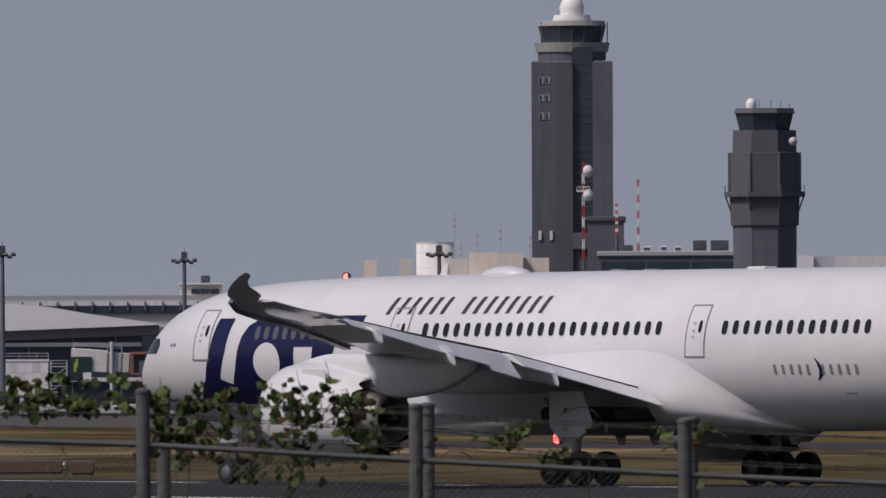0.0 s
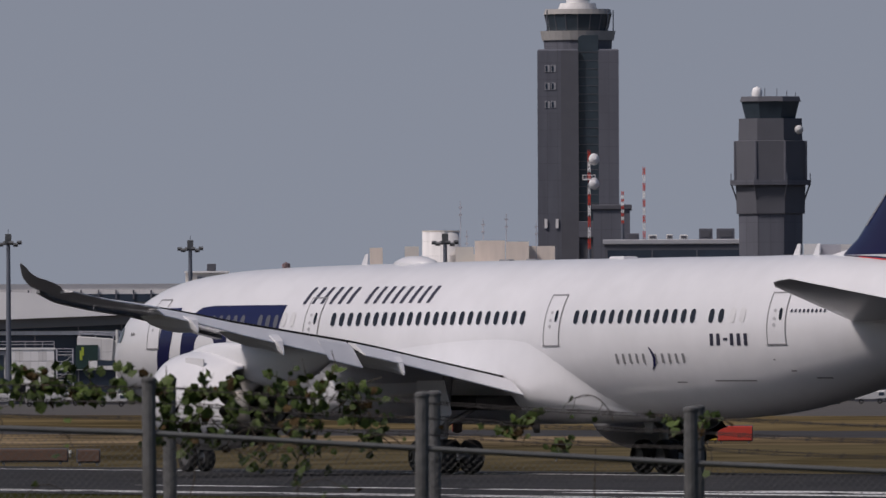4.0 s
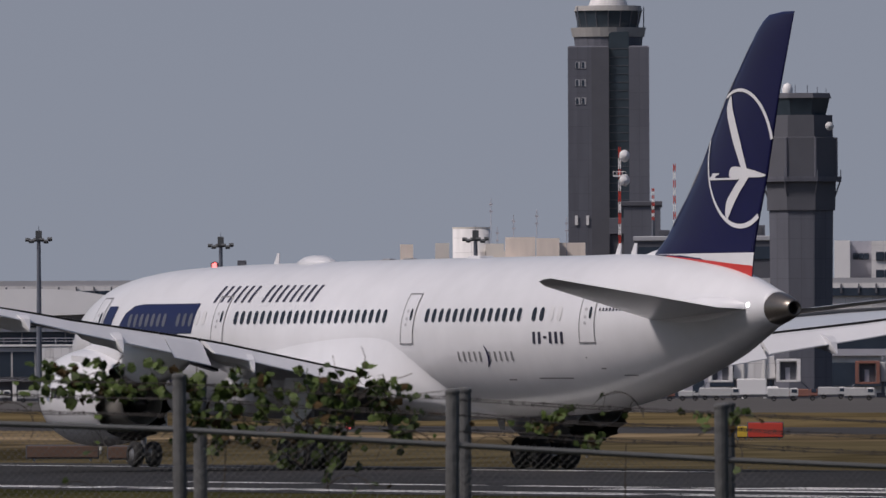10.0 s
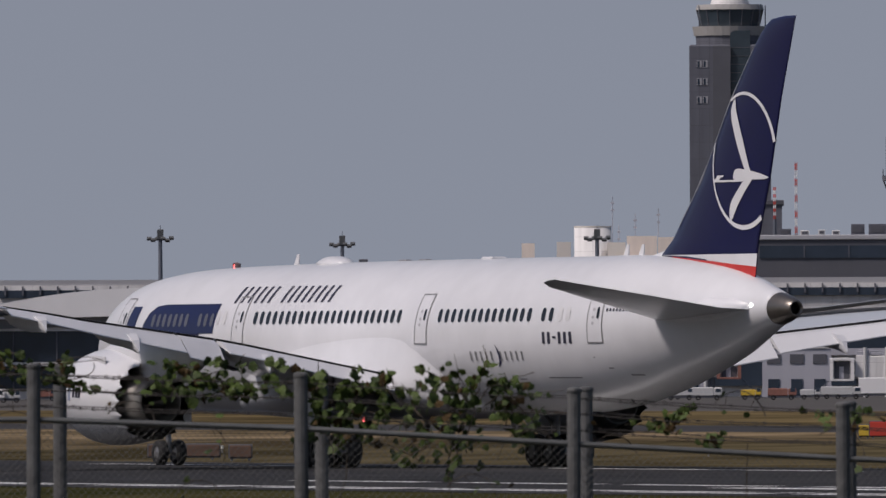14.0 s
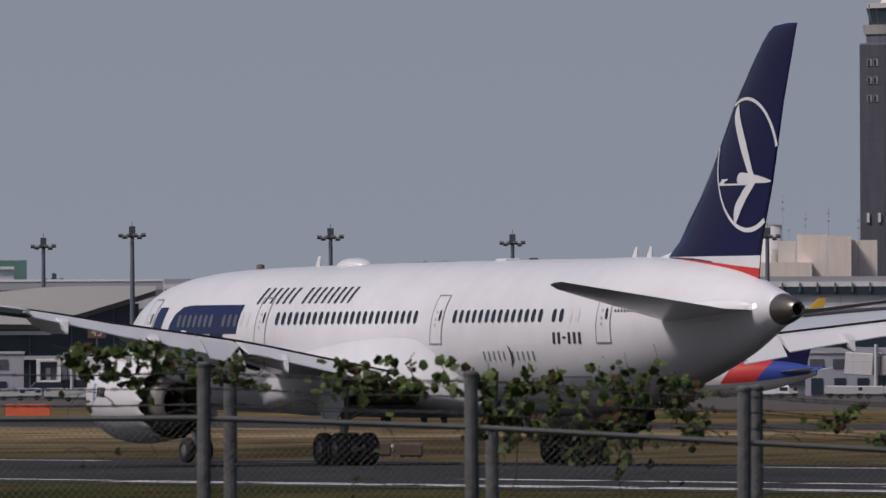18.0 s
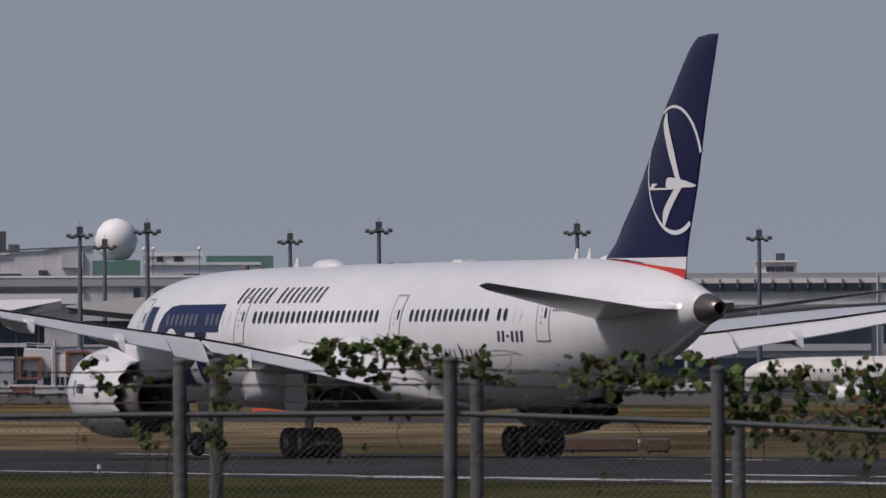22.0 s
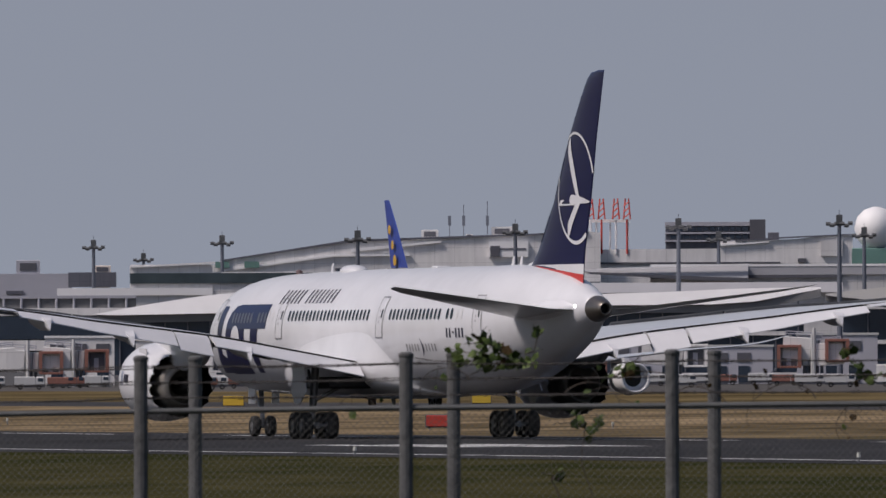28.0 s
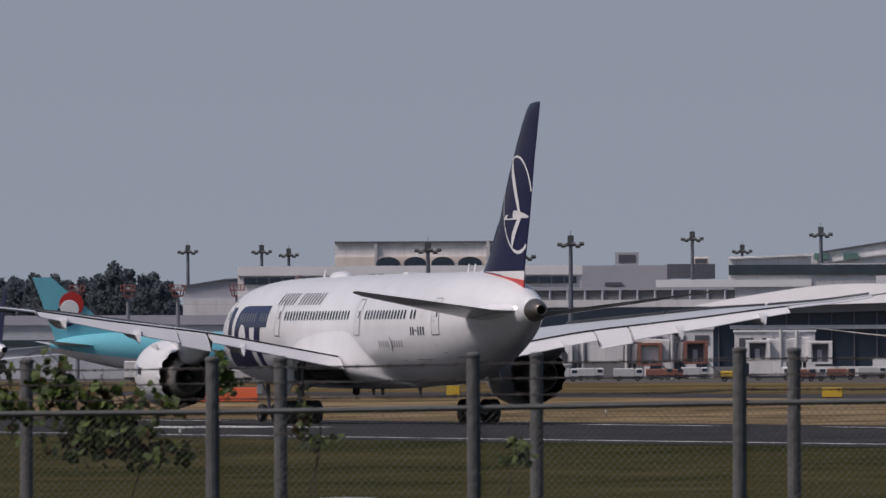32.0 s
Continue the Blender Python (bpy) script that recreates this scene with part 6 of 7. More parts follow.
def beam(bearing, dist, nose):
    """A pose for a parked jet: nose is the compass turn of its nose."""
    a = radians(bearing)
    return pose(math.sin(a) * dist, math.cos(a) * dist, 0, 0, 0, 90 - nose)


parked_jet("parked_widebody", "sky blue long airliner with a silver belly, parked", beam(-7.34, 3050, 76), 75, 64, 18.9, 3.7, (SKYBLUE,), SKYBLUE, BELLYG, 2, False, (30.3, 9, 1.0, 1.3, NAVY, 0.03), windows=False, axis=5.0,
           fin=[(0, -18.1, -28.5), (0.12, -19.4, -28.9), (0.4, -22.5, -29.9), (0.7, -25.8, -30.9), (0.95, -28.5, -31.8), (1.0, -29.1, -32.0)])
NAMEGREY = mat("faded_navy_lettering", (0.07, 0.075, 0.14), 0.5, var=0.1)
taxier = parked_jet("taxiing_airliner", "white airliner with a blue and orange tail, taxiing on the apron", beam(-4.56, 1400, 159.5), 62, 60, 17.4, 2.82, (FINORANGE, FINBLUE), WHITE, WHITE, 2, False, (12.6, 8, 1.35, 1.3, NAMEGREY, 0.2), slant=0.7)
striped = parked_jet("parked_airliner", "cream airliner with red, gold and blue tail stripes", beam(-0.322, 1850, -78), 38, 34, 12.2, 1.98, (NAVY, RED, FINYEL), CREAMP, CREAMP)
for xa, xb, mt in ((-7.8, -11.8, RED), (-11.8, -17.6, FINBLUE)):
    rg = []
    for i in range(7):
        x = xa + (xb - xa) * i / 6
        row = []
        for j in range(25):
            a = -1.9 + 2 * 1.9 * j / 24
            xx = min(x - 1.4 * math.cos(a), -7.0)
            c, w, h = fus_at(max(xx * 62 / 38, -28.6))
            row.append((xx, (w * 0.667 + 0.03) * math.sin(a), 1.98 + 1.333 + (c - 4.97) * 0.667 + (h * 0.667 + 0.03) * math.cos(a)))
        rg.append(row)
    part("tail_stripe", loft(rg, closed=False, cap=False), mt, striped, "slanted paint stripe", smooth=True)
parked_jet("parked_airliner", "white airliner with a dark blue tail fin, parked far off", beam(-8.31, 3120, -25), 60, 60, 17.0, 2.8, (NAVY,), WHITE, BELLYG)

for reach, end, grow, mt in ((3.0, -16.0, 0.03, SKYBLUE), (1.6, -21.5, 0.06, FINBLUE), (-16.0, -26.5, 0.09, FINORANGE)):
    rows = []
    for i in range(9):
        row = []
        for j in range(33):
            a = -math.pi + 2 * math.pi * j / 32
            front_edge = reach - 7.0 * (0.5 - 0.5 * math.cos(a)) ** 0.8
            x = front_edge + (end - front_edge) * i / 8
            c, w, h = fus_at(x)
            row.append((x, (w * 0.95 + grow) * math.sin(a), 4.72 + (c - 4.97) * 0.95 + (h * 0.95 + grow) * math.cos(a)))
        rows.append(row)
    part("tail_panel", loft(rows, closed=False, cap=False), mt, taxier, "painted rear fuselage panel with a curved edge", smooth=True)
for side in (1, -1):
    for x, z, r in ((-28.6, 14.9, 0.42), (-27.7, 13.6, 0.42), (-27.0, 12.3, 0.5)):
        part("fin_shape", moved(revolve([(0, r), (0.02, r * 0.9), (0.03, 0.02)], 8), pose(x, 0.30 * side, z, 0, 0, 90 * side)), FINYEL, taxier, "gold shape on the tail fin")
part("taxi_light", moved(revolve([(-0.16, 0.02), (-0.1, 0.13), (0, 0.17), (0.1, 0.13), (0.16, 0.02)], 12), pose(25.9, 0, 2.35)), mat("lit_taxi_lamp", (1.0, 0.82, 0.6), 0.3, glow=3.0), taxier, "lit nose taxi lamp", smooth=True)
widebody = [o for o in bpy.data.objects if o.name == "parked_widebody"][0]
part("name_dot", moved(revolve([(0, 0.62), (0.04, 0.6), (0.05, 0.02)], 16), pose(28.45, -3.66, 5.75, 0, 0, -90)), RED, widebody, "red dot in the name")
for side in (1, -1):
    for r, dz, mt in ((2.3, 0.3, RED), (2.1, -1.7, NAVY), (1.75, -0.6, ROOFW)):
        part("roundel", moved(revolve([(0, r), ({RED: 0.02, NAVY: 0.05, ROOFW: 0.08}[mt], r * 0.97), ({RED: 0.03, NAVY: 0.06, ROOFW: 0.09}[mt], 0.02)], 20), pose(-31.6 + dz * 0.4, 0.42 * side, 13.6 + dz, 0, 0, 90 * side)), mt, widebody, "plain round badge on the fin")


# gate number board on its post
gate_sign = thing("gate_sign", "brown gate number board with pale figures on a tall post", "sign", at(-2.273, 2700))
part("post", tube((0, 0, 0), (0, 0, 12.0), 0.2, 0.16, 8), MASTM, gate_sign)
board = part("board", box(-1.5, 1.5, -0.32, -0.2, 10.2, 12.1, 0.04), mat("brown_board", (0.16, 0.085, 0.05), 0.6, var=0.15), gate_sign, "dark brown board")
figures = bpy.data.curves.new("figures", "FONT")
figures.body, figures.size, figures.align_x, figures.align_y, figures.extrude = "43", 1.9, "CENTER", "CENTER", 0.02
glyphs = bpy.data.meshes.new_from_object(bpy.data.objects.new("figures", figures))
part("figures", glyphs, mat("pale_figure_paint", (0.62, 0.58, 0.5), 0.6), board, "pale painted gate number", m=pose(0, -0.36, 11.15, 90, 0, 0))

# ---- signs and markers along the runway and the taxiways ----
def airfield_sign(u, dist, w, h, m, label, z=0.15, name="airfield_sign"):
    th = thing(name, label, "airfield sign", at(math.degrees(u / FRONT), dist), group="airfield signs")
    part("panel", box(-w / 2, w / 2, -0.12, 0.12, z, z + h, 0.03), m, th)
    part("frame", box(-w / 2 - 0.05, w / 2 + 0.05, -0.06, 0.16, z - 0.05, z + h + 0.05, 0.02), SLATE, th)
    for x in (-w * 0.4, w * 0.4):
        part("leg", tube((x, 0, 0), (x, 0, z + 0.1), 0.05, n=6), STEEL, th)


for a in ((53.9, 913, 1.9, 0.8, SIGNRED, "red airfield sign on short legs"), (49.8, 915, 0.55, 0.6, YELLOW, "small yellow airfield sign on legs"), (-70.5, 700, 3.0, 0.5, BROWN, "long brown back of an airfield sign"),
          (-233.1, 880, 1.6, 0.6, SIGNRED, "red airfield sign on short legs"), (-377.0, 1315, 4.9, 1.1, ORANGE, "orange marker board beside the taxiway"),
          (-269.9, 1380, 1.7, 0.8, YELLOW, "yellow airfield sign on short legs"), (-337, 1500, 1.2, 0.9, YELLOW, "yellow airfield sign on short legs"), (-128.2, 1472, 4.0, 1.1, ORANGE, "long orange marker board on legs"),
          (-226.0, 1430, 1.6, 0.7, YELLOW, "yellow airfield sign on short legs"), (-60.5, 690, 0.9, 0.5, BROWN, "brown back of an airfield sign")):
    airfield_sign(*a)
light_m = mat("runway_light_body", (0.55, 0.55, 0.5), 0.5)
el0 = thing("runway_edge_light", "small white runway edge light on a short stem", "runway light", pose(0, 0, -5), group="runway edge lights")
part("stem", tube((0, 0, 0), (0, 0, 0.20), 0.04, n=6), STEEL, el0)
part("lamp", tube((0, 0, 0.18), (0, 0, 0.34), 0.08, 0.06, 8), light_m, el0)
first = True
for u in (181.5, 268.5):
    for i in range(16):
        s = 300 + i * 60
        m = pose(u * RY + s * RX, -u * RX + s * RY, 0)
        if first:
            el0.matrix_basis = m
            first = False
        else:
            copy_thing(el0, m)

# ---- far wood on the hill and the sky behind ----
# the pale blue-grey holds the distance haze, mixed into the foliage colour
LEAFD = mat("hazed_pine_foliage", (0.14, 0.165, 0.185), 0.95, spec=0.0, var=0.25, scale=0.4)
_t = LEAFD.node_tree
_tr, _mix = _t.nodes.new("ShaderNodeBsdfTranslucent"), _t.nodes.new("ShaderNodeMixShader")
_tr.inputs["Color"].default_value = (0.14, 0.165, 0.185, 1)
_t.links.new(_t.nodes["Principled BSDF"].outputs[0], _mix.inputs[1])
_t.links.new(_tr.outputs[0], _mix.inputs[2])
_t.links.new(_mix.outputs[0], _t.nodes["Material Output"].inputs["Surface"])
rw = random.Random(3)
v, f = [], []
tall = [(-397.0, 20.8), (-394.2, 19.7), (-389.9, 18.8), (-391.8, 18.6), (-410.8, 18.9), (-407.3, 18.7), (-387.4, 17.4), (-399.6, 18.6)]
for i in range(104):
    u, zt = tall[i] if i < len(tall) else (rw.uniform(-445, -386), 0)
    zt = zt or rw.uniform(15.6, 18.3) - max(0, u + 391) * 0.35
    dist = rw.uniform(4100, 4180) if i < len(tall) else rw.uniform(4120, 4400)
    hgt = EYE[2] + (zt - EYE[2]) * dist / FRONT
    a = u / FRONT
    x0, y0 = math.sin(a) * dist, math.cos(a) * dist
    o = len(v)
    tv, tf = tube((x0, y0, 0), (x0, y0, hgt * 0.9), 0.45, 0.15, 5)
    v += [tuple(p) for p in tv]
    f += [tuple(q + o for q in t) for t in tf]
    for j in range(13):
        # rounded boughs, small and close to the stem at the top
        q = 1 - j / 13
        rc = 1.3 + 1.6 * (1 - q) ** 0.6 * rw.uniform(0.7, 1.25)
        off = (0.5 + 4.2 * (1 - q) ** 0.6) * rw.uniform(0.3, 1.0) * (j > 0)
        b = rw.uniform(0, 6.283)
        cc = Vector((x0 + off * math.cos(b), y0 + off * math.sin(b), hgt * (0.45 + 0.55 * q) - rc * 0.8))
        for n in range(85):
            d = Vector((rw.gauss(0, 1), rw.gauss(0, 1), rw.gauss(0, 0.8))).normalized()
            c = cc + d * rc * rw.uniform(0.55, 1.2)
            d = Vector((rw.gauss(0, 1), rw.gauss(0, 1), rw.gauss(0, 1))).normalized()
            side = d.orthogonal().normalized()
            up = d.cross(side)
            sz = rw.uniform(0.35, 0.75)
            o, b0 = len(v), rw.uniform(0, 6.283)
            for t in range(3):
                g = b0 + t * 2.094
                v.append(tuple(c + (side * math.cos(g) + up * math.sin(g) + d * rw.uniform(-0.5, 0.5)) * sz))
            f.append((o, o + 1, o + 2))
tagged(part("pine_wood", (v, f), LEAFD, None), "dark pine wood with haze in its colour, on a low hill behind the apron", "trees", kind="stuff")

SKY = bpy.data.materials.new("hazy_sky")
SKY.use_nodes = True
nt = SKY.node_tree
nt.nodes.remove(nt.nodes["Principled BSDF"])
em = nt.nodes.new("ShaderNodeEmission")
co, sep, rmp = nt.nodes.new("ShaderNodeTexCoord"), nt.nodes.new("ShaderNodeSeparateXYZ"), nt.nodes.new("ShaderNodeValToRGB")
rng = nt.nodes.new("ShaderNodeMapRange")
rng.inputs["From Max"].default_value = 140
nt.links.new(co.outputs["Object"], sep.inputs[0])
nt.links.new(sep.outputs["Z"], rng.inputs["Value"])
nt.links.new(rng.outputs[0], rmp.inputs[0])
rmp.color_ramp.elements[0].color = (0.253, 0.285, 0.329, 1)
rmp.color_ramp.elements[1].color = (0.238, 0.269, 0.315, 1)
nt.links.new(rmp.outputs[0], em.inputs[0])
nt.links.new(em.outputs[0], nt.nodes["Material Output"].inputs[0])
v, f = [], []
for i in range(33):
    a = radians(-16 + i * 0.75)
    v += [(math.sin(a) * 4880, math.cos(a) * 4880, -5), (math.sin(a) * 4880, math.cos(a) * 4880, 420)]
    if i:
        f.append((2 * i - 2, 2 * i, 2 * i + 1, 2 * i - 1))
tagged(part("backdrop", (v, f), SKY, None), "even grey-blue hazy sky", "sky", kind="structure")

# ---- the double perimeter fence with barbed wire and creepers ----
FOOT = 3.5                                  # compass bearing of the fence lines' nearest point
FN = Vector((math.sin(radians(FOOT)), math.cos(radians(FOOT)), 0))
FT = Vector((math.cos(radians(FOOT)), -math.sin(radians(FOOT)), 0))
TOPS = ((-30.0, 0.0), (-25.5, 0.01), (-23.5, 0.02), (-21.5, 0.045), (-19.5, 0.075), (-17.5, 0.095), (-15.5, 0.105), (-13.5, 0.118), (-11.5, 0.12), (-9.5, 0.045), (-7.5, -0.075), (-5.5, -0.19), (-3.0, -0.31), (2.0, -0.5))


def top_at(s):
    for a, b in zip(TOPS, TOPS[1:]):
        if a[0] <= s <= b[0]:
            return EYE[2] + a[1] + (b[1] - a[1]) * (s - a[0]) / (b[0] - a[0])
    return EYE[2] + (TOPS[0][1] if s < 0 else TOPS[-1][1])


def fence_point(D, s, dz=0.0, out=0.0):
    p = FN * (D + out) + FT * s
    return Vector((p.x, p.y, top_at(s) + dz))


def fence(D, s0, count, label, seed, woven=True):
    r = random.Random(seed)
    th = thing("perimeter_fence", label, "fence")
    ss = [s0 + 2.0 * k for k in range(count)]
    for s in ss:
        p = fence_point(D, s)
        lean = Vector((r.uniform(-0.012, 0.012), r.uniform(-0.01, 0.01), 0))
        base = Vector((p.x, p.y, p.z - 2.35))
        top = p + lean
        q = 12
        rings = []
        for f_, rad in ((0.0, 0.053), (0.985, 0.051), (0.993, 0.058), (1.0, 0.056), (1.006, 0.03)):
            c = base + (top - base) * f_
            rings.append([(c.x + rad * math.cos(2 * math.pi * k / q), c.y + rad * math.sin(2 * math.pi * k / q), c.z) for k in range(q)])
        part("post", loft(rings), POSTM, th, "weathered grey fence post", smooth=False)
    for a, b in zip(ss, ss[1:]):
        if woven:
            part("rail", tube(fence_point(D, a, -0.405), fence_point(D, b, -0.405), 0.022, n=8), RAILM, th, "galvanised top rail")
        for dz in (-0.07, -0.185, -0.305):
            pts = [fence_point(D, a + (b - a) * k / 4, dz - 0.012 * math.sin(math.pi * k / 4) + r.uniform(-0.006, 0.006), 0.03) for k in range(5)]
            seg = [tube(p, q_, 0.0042, n=4) for p, q_ in zip(pts, pts[1:])]
            for k in range(10):
                c = pts[k // 2 % 4].lerp(pts[k // 2 % 4 + 1], 0.2 + 0.5 * (k % 2)) if k < 8 else pts[0].lerp(pts[1], 0.9)
                seg.append(tube(c + Vector((-0.011, 0, -0.014)), c + Vector((0.011, 0, 0.014)), 0.003, n=3))
                seg.append(tube(c + Vector((0.011, 0, -0.014)), c + Vector((-0.011, 0, 0.014)), 0.003, n=3))
            part("barbed_wire", join(*seg), WIREM, th, "rusty barbed wire strand")
    # woven wire mesh below the rail, one panel for each bay
    for a, b in zip(ss, ss[1:]) if woven else ():
        seg = []
        n = 36
        pitch = (b - a) / n
        hgt = 1.75
        for k in range(-int(hgt / pitch) - 1, n):
            for d in (1, -1):
                s_a = a + k * pitch if d > 0 else b - k * pitch
                t0 = 0.0
                lo, hi = (a - s_a) / (hgt * d), (b - s_a) / (hgt * d)
                q0, q1 = max(0.0, min(lo, hi)), min(1.0, max(lo, hi))
                if q1 - q0 < 0.02:
                    continue
                p0, p1 = fence_point(D, s_a + d * hgt * q0, -0.43 - hgt * q0, 0.01 * d), fence_point(D, s_a + d * hgt * q1, -0.43 - hgt * q1, 0.01 * d)
                seg.append(tube(p0, p1, 0.0017, n=3))
        part("wire_mesh", join(*seg), MESHM, th, "galvanised chain-link mesh")
    return th


fence(121.6, -29.508, 16, "weathered chain-link perimeter fence topped with three barbed wires", 1)
fence(124.9, -29.61, 16, "second row of fence posts and wires behind the first", 2, False)

# creepers
LEAF = mat("creeper_leaf", (0.026, 0.049, 0.009), 0.6, var=0.45, scale=6, tint=(0.088, 0.128, 0.026), per_object=0.9, spec=0.25)
LEAFB = mat("withered_creeper_leaf", (0.055, 0.036, 0.016), 0.85, var=0.4, scale=6, per_object=0.6, spec=0.1)
STEM = mat("creeper_stem", (0.06, 0.045, 0.03), 0.85, var=0.3, scale=30)


def vine(path, r0, r1, q=5):
    """One bent stem through the points of a path."""
    rings = []
    for i, p in enumerate(path):
        d = (path[min(i + 1, len(path) - 1)] - path[max(i - 1, 0)]).to_track_quat("Z", "X")
        rad = r0 + (r1 - r0) * i / (len(path) - 1)
        rings.append([p + d @ Vector((rad * math.cos(6.2832 * k / q), rad * math.sin(6.2832 * k / q), 0)) for k in range(q)])
    return loft(rings)


def leaf_mesh(seed):
    r = random.Random(seed)
    n = 11
    v = [(0, 0, 0.006)]
    for k in range(n):
        a = -math.pi / 2 + 2 * math.pi * k / n
        lobe = (0.72, 1.0, 0.84, 1.0, 0.88, 1.15, 0.88, 1.0, 0.84, 1.0, 0.72)[k] * r.uniform(0.88, 1.1)
        v.append((0.5 * lobe * math.cos(a), 0.5 * lobe * math.sin(a), r.uniform(-0.1, 0.02)))
    me = mesh("leaf", v, [(0, k + 1, (k + 1) % n + 1) for k in range(n)])
    return me


LEAVES = [leaf_mesh(k) for k in range(5)]
for k, me in enumerate(LEAVES):
    me.materials.append(LEAF if k < 4 else LEAFB)


def creeper(u, z, ru, rz, count, size=0.078, seed=0):
    """A creeper on the fence: u and z (m) from the eye's level line across the fence, with its spread."""
    r = random.Random(seed)
    D = 122.4
    s_of = lambda uu: D * math.tan(uu / 121.8 - radians(FOOT))
    th = thing("creeper", "green leafy creeper tangled on the fence", "creeper", group="creepers")
    pos = lambda uu, zz, out: FN * (D + out) + FT * s_of(uu) + Vector((0, 0, EYE[2] + zz))
    nodes = []
    for i in range(max(2, count // 14)):
        p = [u + r.uniform(-ru, ru) * 0.7, z - rz * r.uniform(0.2, 1.0)]
        ang = r.uniform(0.3, 2.8)
        path = []
        for j in range(9):
            path.append(pos(p[0], p[1], r.uniform(-0.12, 0.12)))
            nodes.append(tuple(p))
            ang += r.uniform(-0.5, 0.5)
            p[0] += math.cos(ang) * ru * 0.22
            p[1] += math.sin(ang) * rz * 0.24
        part("stem", vine(path, 0.006, 0.003), STEM, th, "thin woody stem")
    # a runner that climbs from the ground along the mesh
    foot = pos(u + ru * r.uniform(-0.4, 0.4), 0, 0.02)
    run_ = [Vector((foot.x + r.uniform(-0.06, 0.06) * (j > 0), foot.y, 0.9 + (EYE[2] + z - rz * 0.3 - 0.9) * j / 8)) for j in range(9)]
    if z < -0.4:
        part("runner", vine(run_, 0.008, 0.005), STEM, th, "woody runner climbing from the ground")
    made = 0
    while made < count * 1.15:
        b = nodes[r.randrange(len(nodes))]
        uu, zz = b[0] + r.gauss(0, ru * 0.16), b[1] + r.gauss(0, rz * 0.18)
        if abs(uu - u) > ru * 1.25 or abs(zz - z) > rz * 1.3:
            made += 0.2
            continue
        made += 1
        sc = size * r.uniform(0.55, 1.25)
        m = Matrix.Translation(pos(uu, zz, r.uniform(-0.18, 0.18))) @ Euler((radians(90 + r.gauss(-20, 38)), r.gauss(0, 0.5), r.gauss(0, 0.75))).to_matrix().to_4x4() @ Matrix.Rotation(r.gauss(3.14, 0.7), 4, "Z") @ Matrix.Diagonal((sc, sc, sc, 1))
        part("leaf", LEAVES[4 if r.random() < 0.1 else r.randrange(4)], None, th, m=m)
    return th


for i, c in enumerate((
        (-2.65, -0.08, 0.30, 0.12, 34), (-1.90, -0.27, 0.17, 0.30, 70), (-1.62, -0.04, 0.22, 0.10, 40), (-1.12, -0.34, 0.46, 0.36, 140), (-0.70, -0.10, 0.42, 0.16, 90), (-1.55, -0.18, 0.2, 0.2, 40), (-0.50, -0.27, 0.14, 0.18, 45),
        (0.75, -0.33, 0.22, 0.10, 40), (1.15, -0.46, 0.25, 0.08, 22), (-4.83, 0.08, 0.25, 0.14, 70), (-4.25, 0.10, 0.38, 0.15, 100), (-2.75, 0.0, 0.45, 0.12, 70), (-4.40, 0.16, 0.50, 0.09, 60), (-3.15, 0.02, 0.60, 0.10, 46),
        (-4.92, 0.15, 0.11, 0.08, 30), (-9.25, 0.13, 0.30, 0.12, 95), (-6.65, -0.02, 0.32, 0.16, 22), (-16.55, -0.50, 0.44, 0.28, 400, 0.092), (-16.98, -0.20, 0.16, 0.20, 90, 0.085), (-17.25, -0.3, 0.14, 0.3, 60, 0.08), (-15.65, -0.12, 0.13, 0.14, 50), (-15.05, -0.58, 0.12, 0.12, 26),
        (-13.62, -0.69, 0.17, 0.10, 30), (-15.08, -0.42, 0.08, 0.16, 26), (-8.67, -0.42, 0.07, 0.14, 12), (-2.05, -0.02, 0.25, 0.14, 40), (1.9, -0.35, 0.3, 0.1, 20), (-5.6, 0.06, 0.25, 0.08, 22), (-8.6, -0.05, 0.3, 0.1, 10),
        (-6.27, -0.47, 0.06, 0.05, 10), (-6.11, -0.41, 0.05, 0.05, 8), (-5.75, -0.17, 0.12, 0.12, 20), (-5.72, -0.47, 0.1, 0.14, 24), (-6.29, -0.41, 0.08, 0.07, 12), (-5.76, -0.47, 0.1, 0.09, 18), (-1.81, -0.44, 0.1, 0.12, 22), (-0.92, -0.44, 0.12, 0.08, 16), (-8.61, -0.4, 0.12, 0.05, 10), (-8.84, -0.83, 0.07, 0.05, 6))):
    creeper(*c, seed=100 + i)


# dry shoots that arch over the top wires
DRYVINE = mat("dry_brown_shoot", (0.050, 0.040, 0.031), 0.85, var=0.3, scale=30)


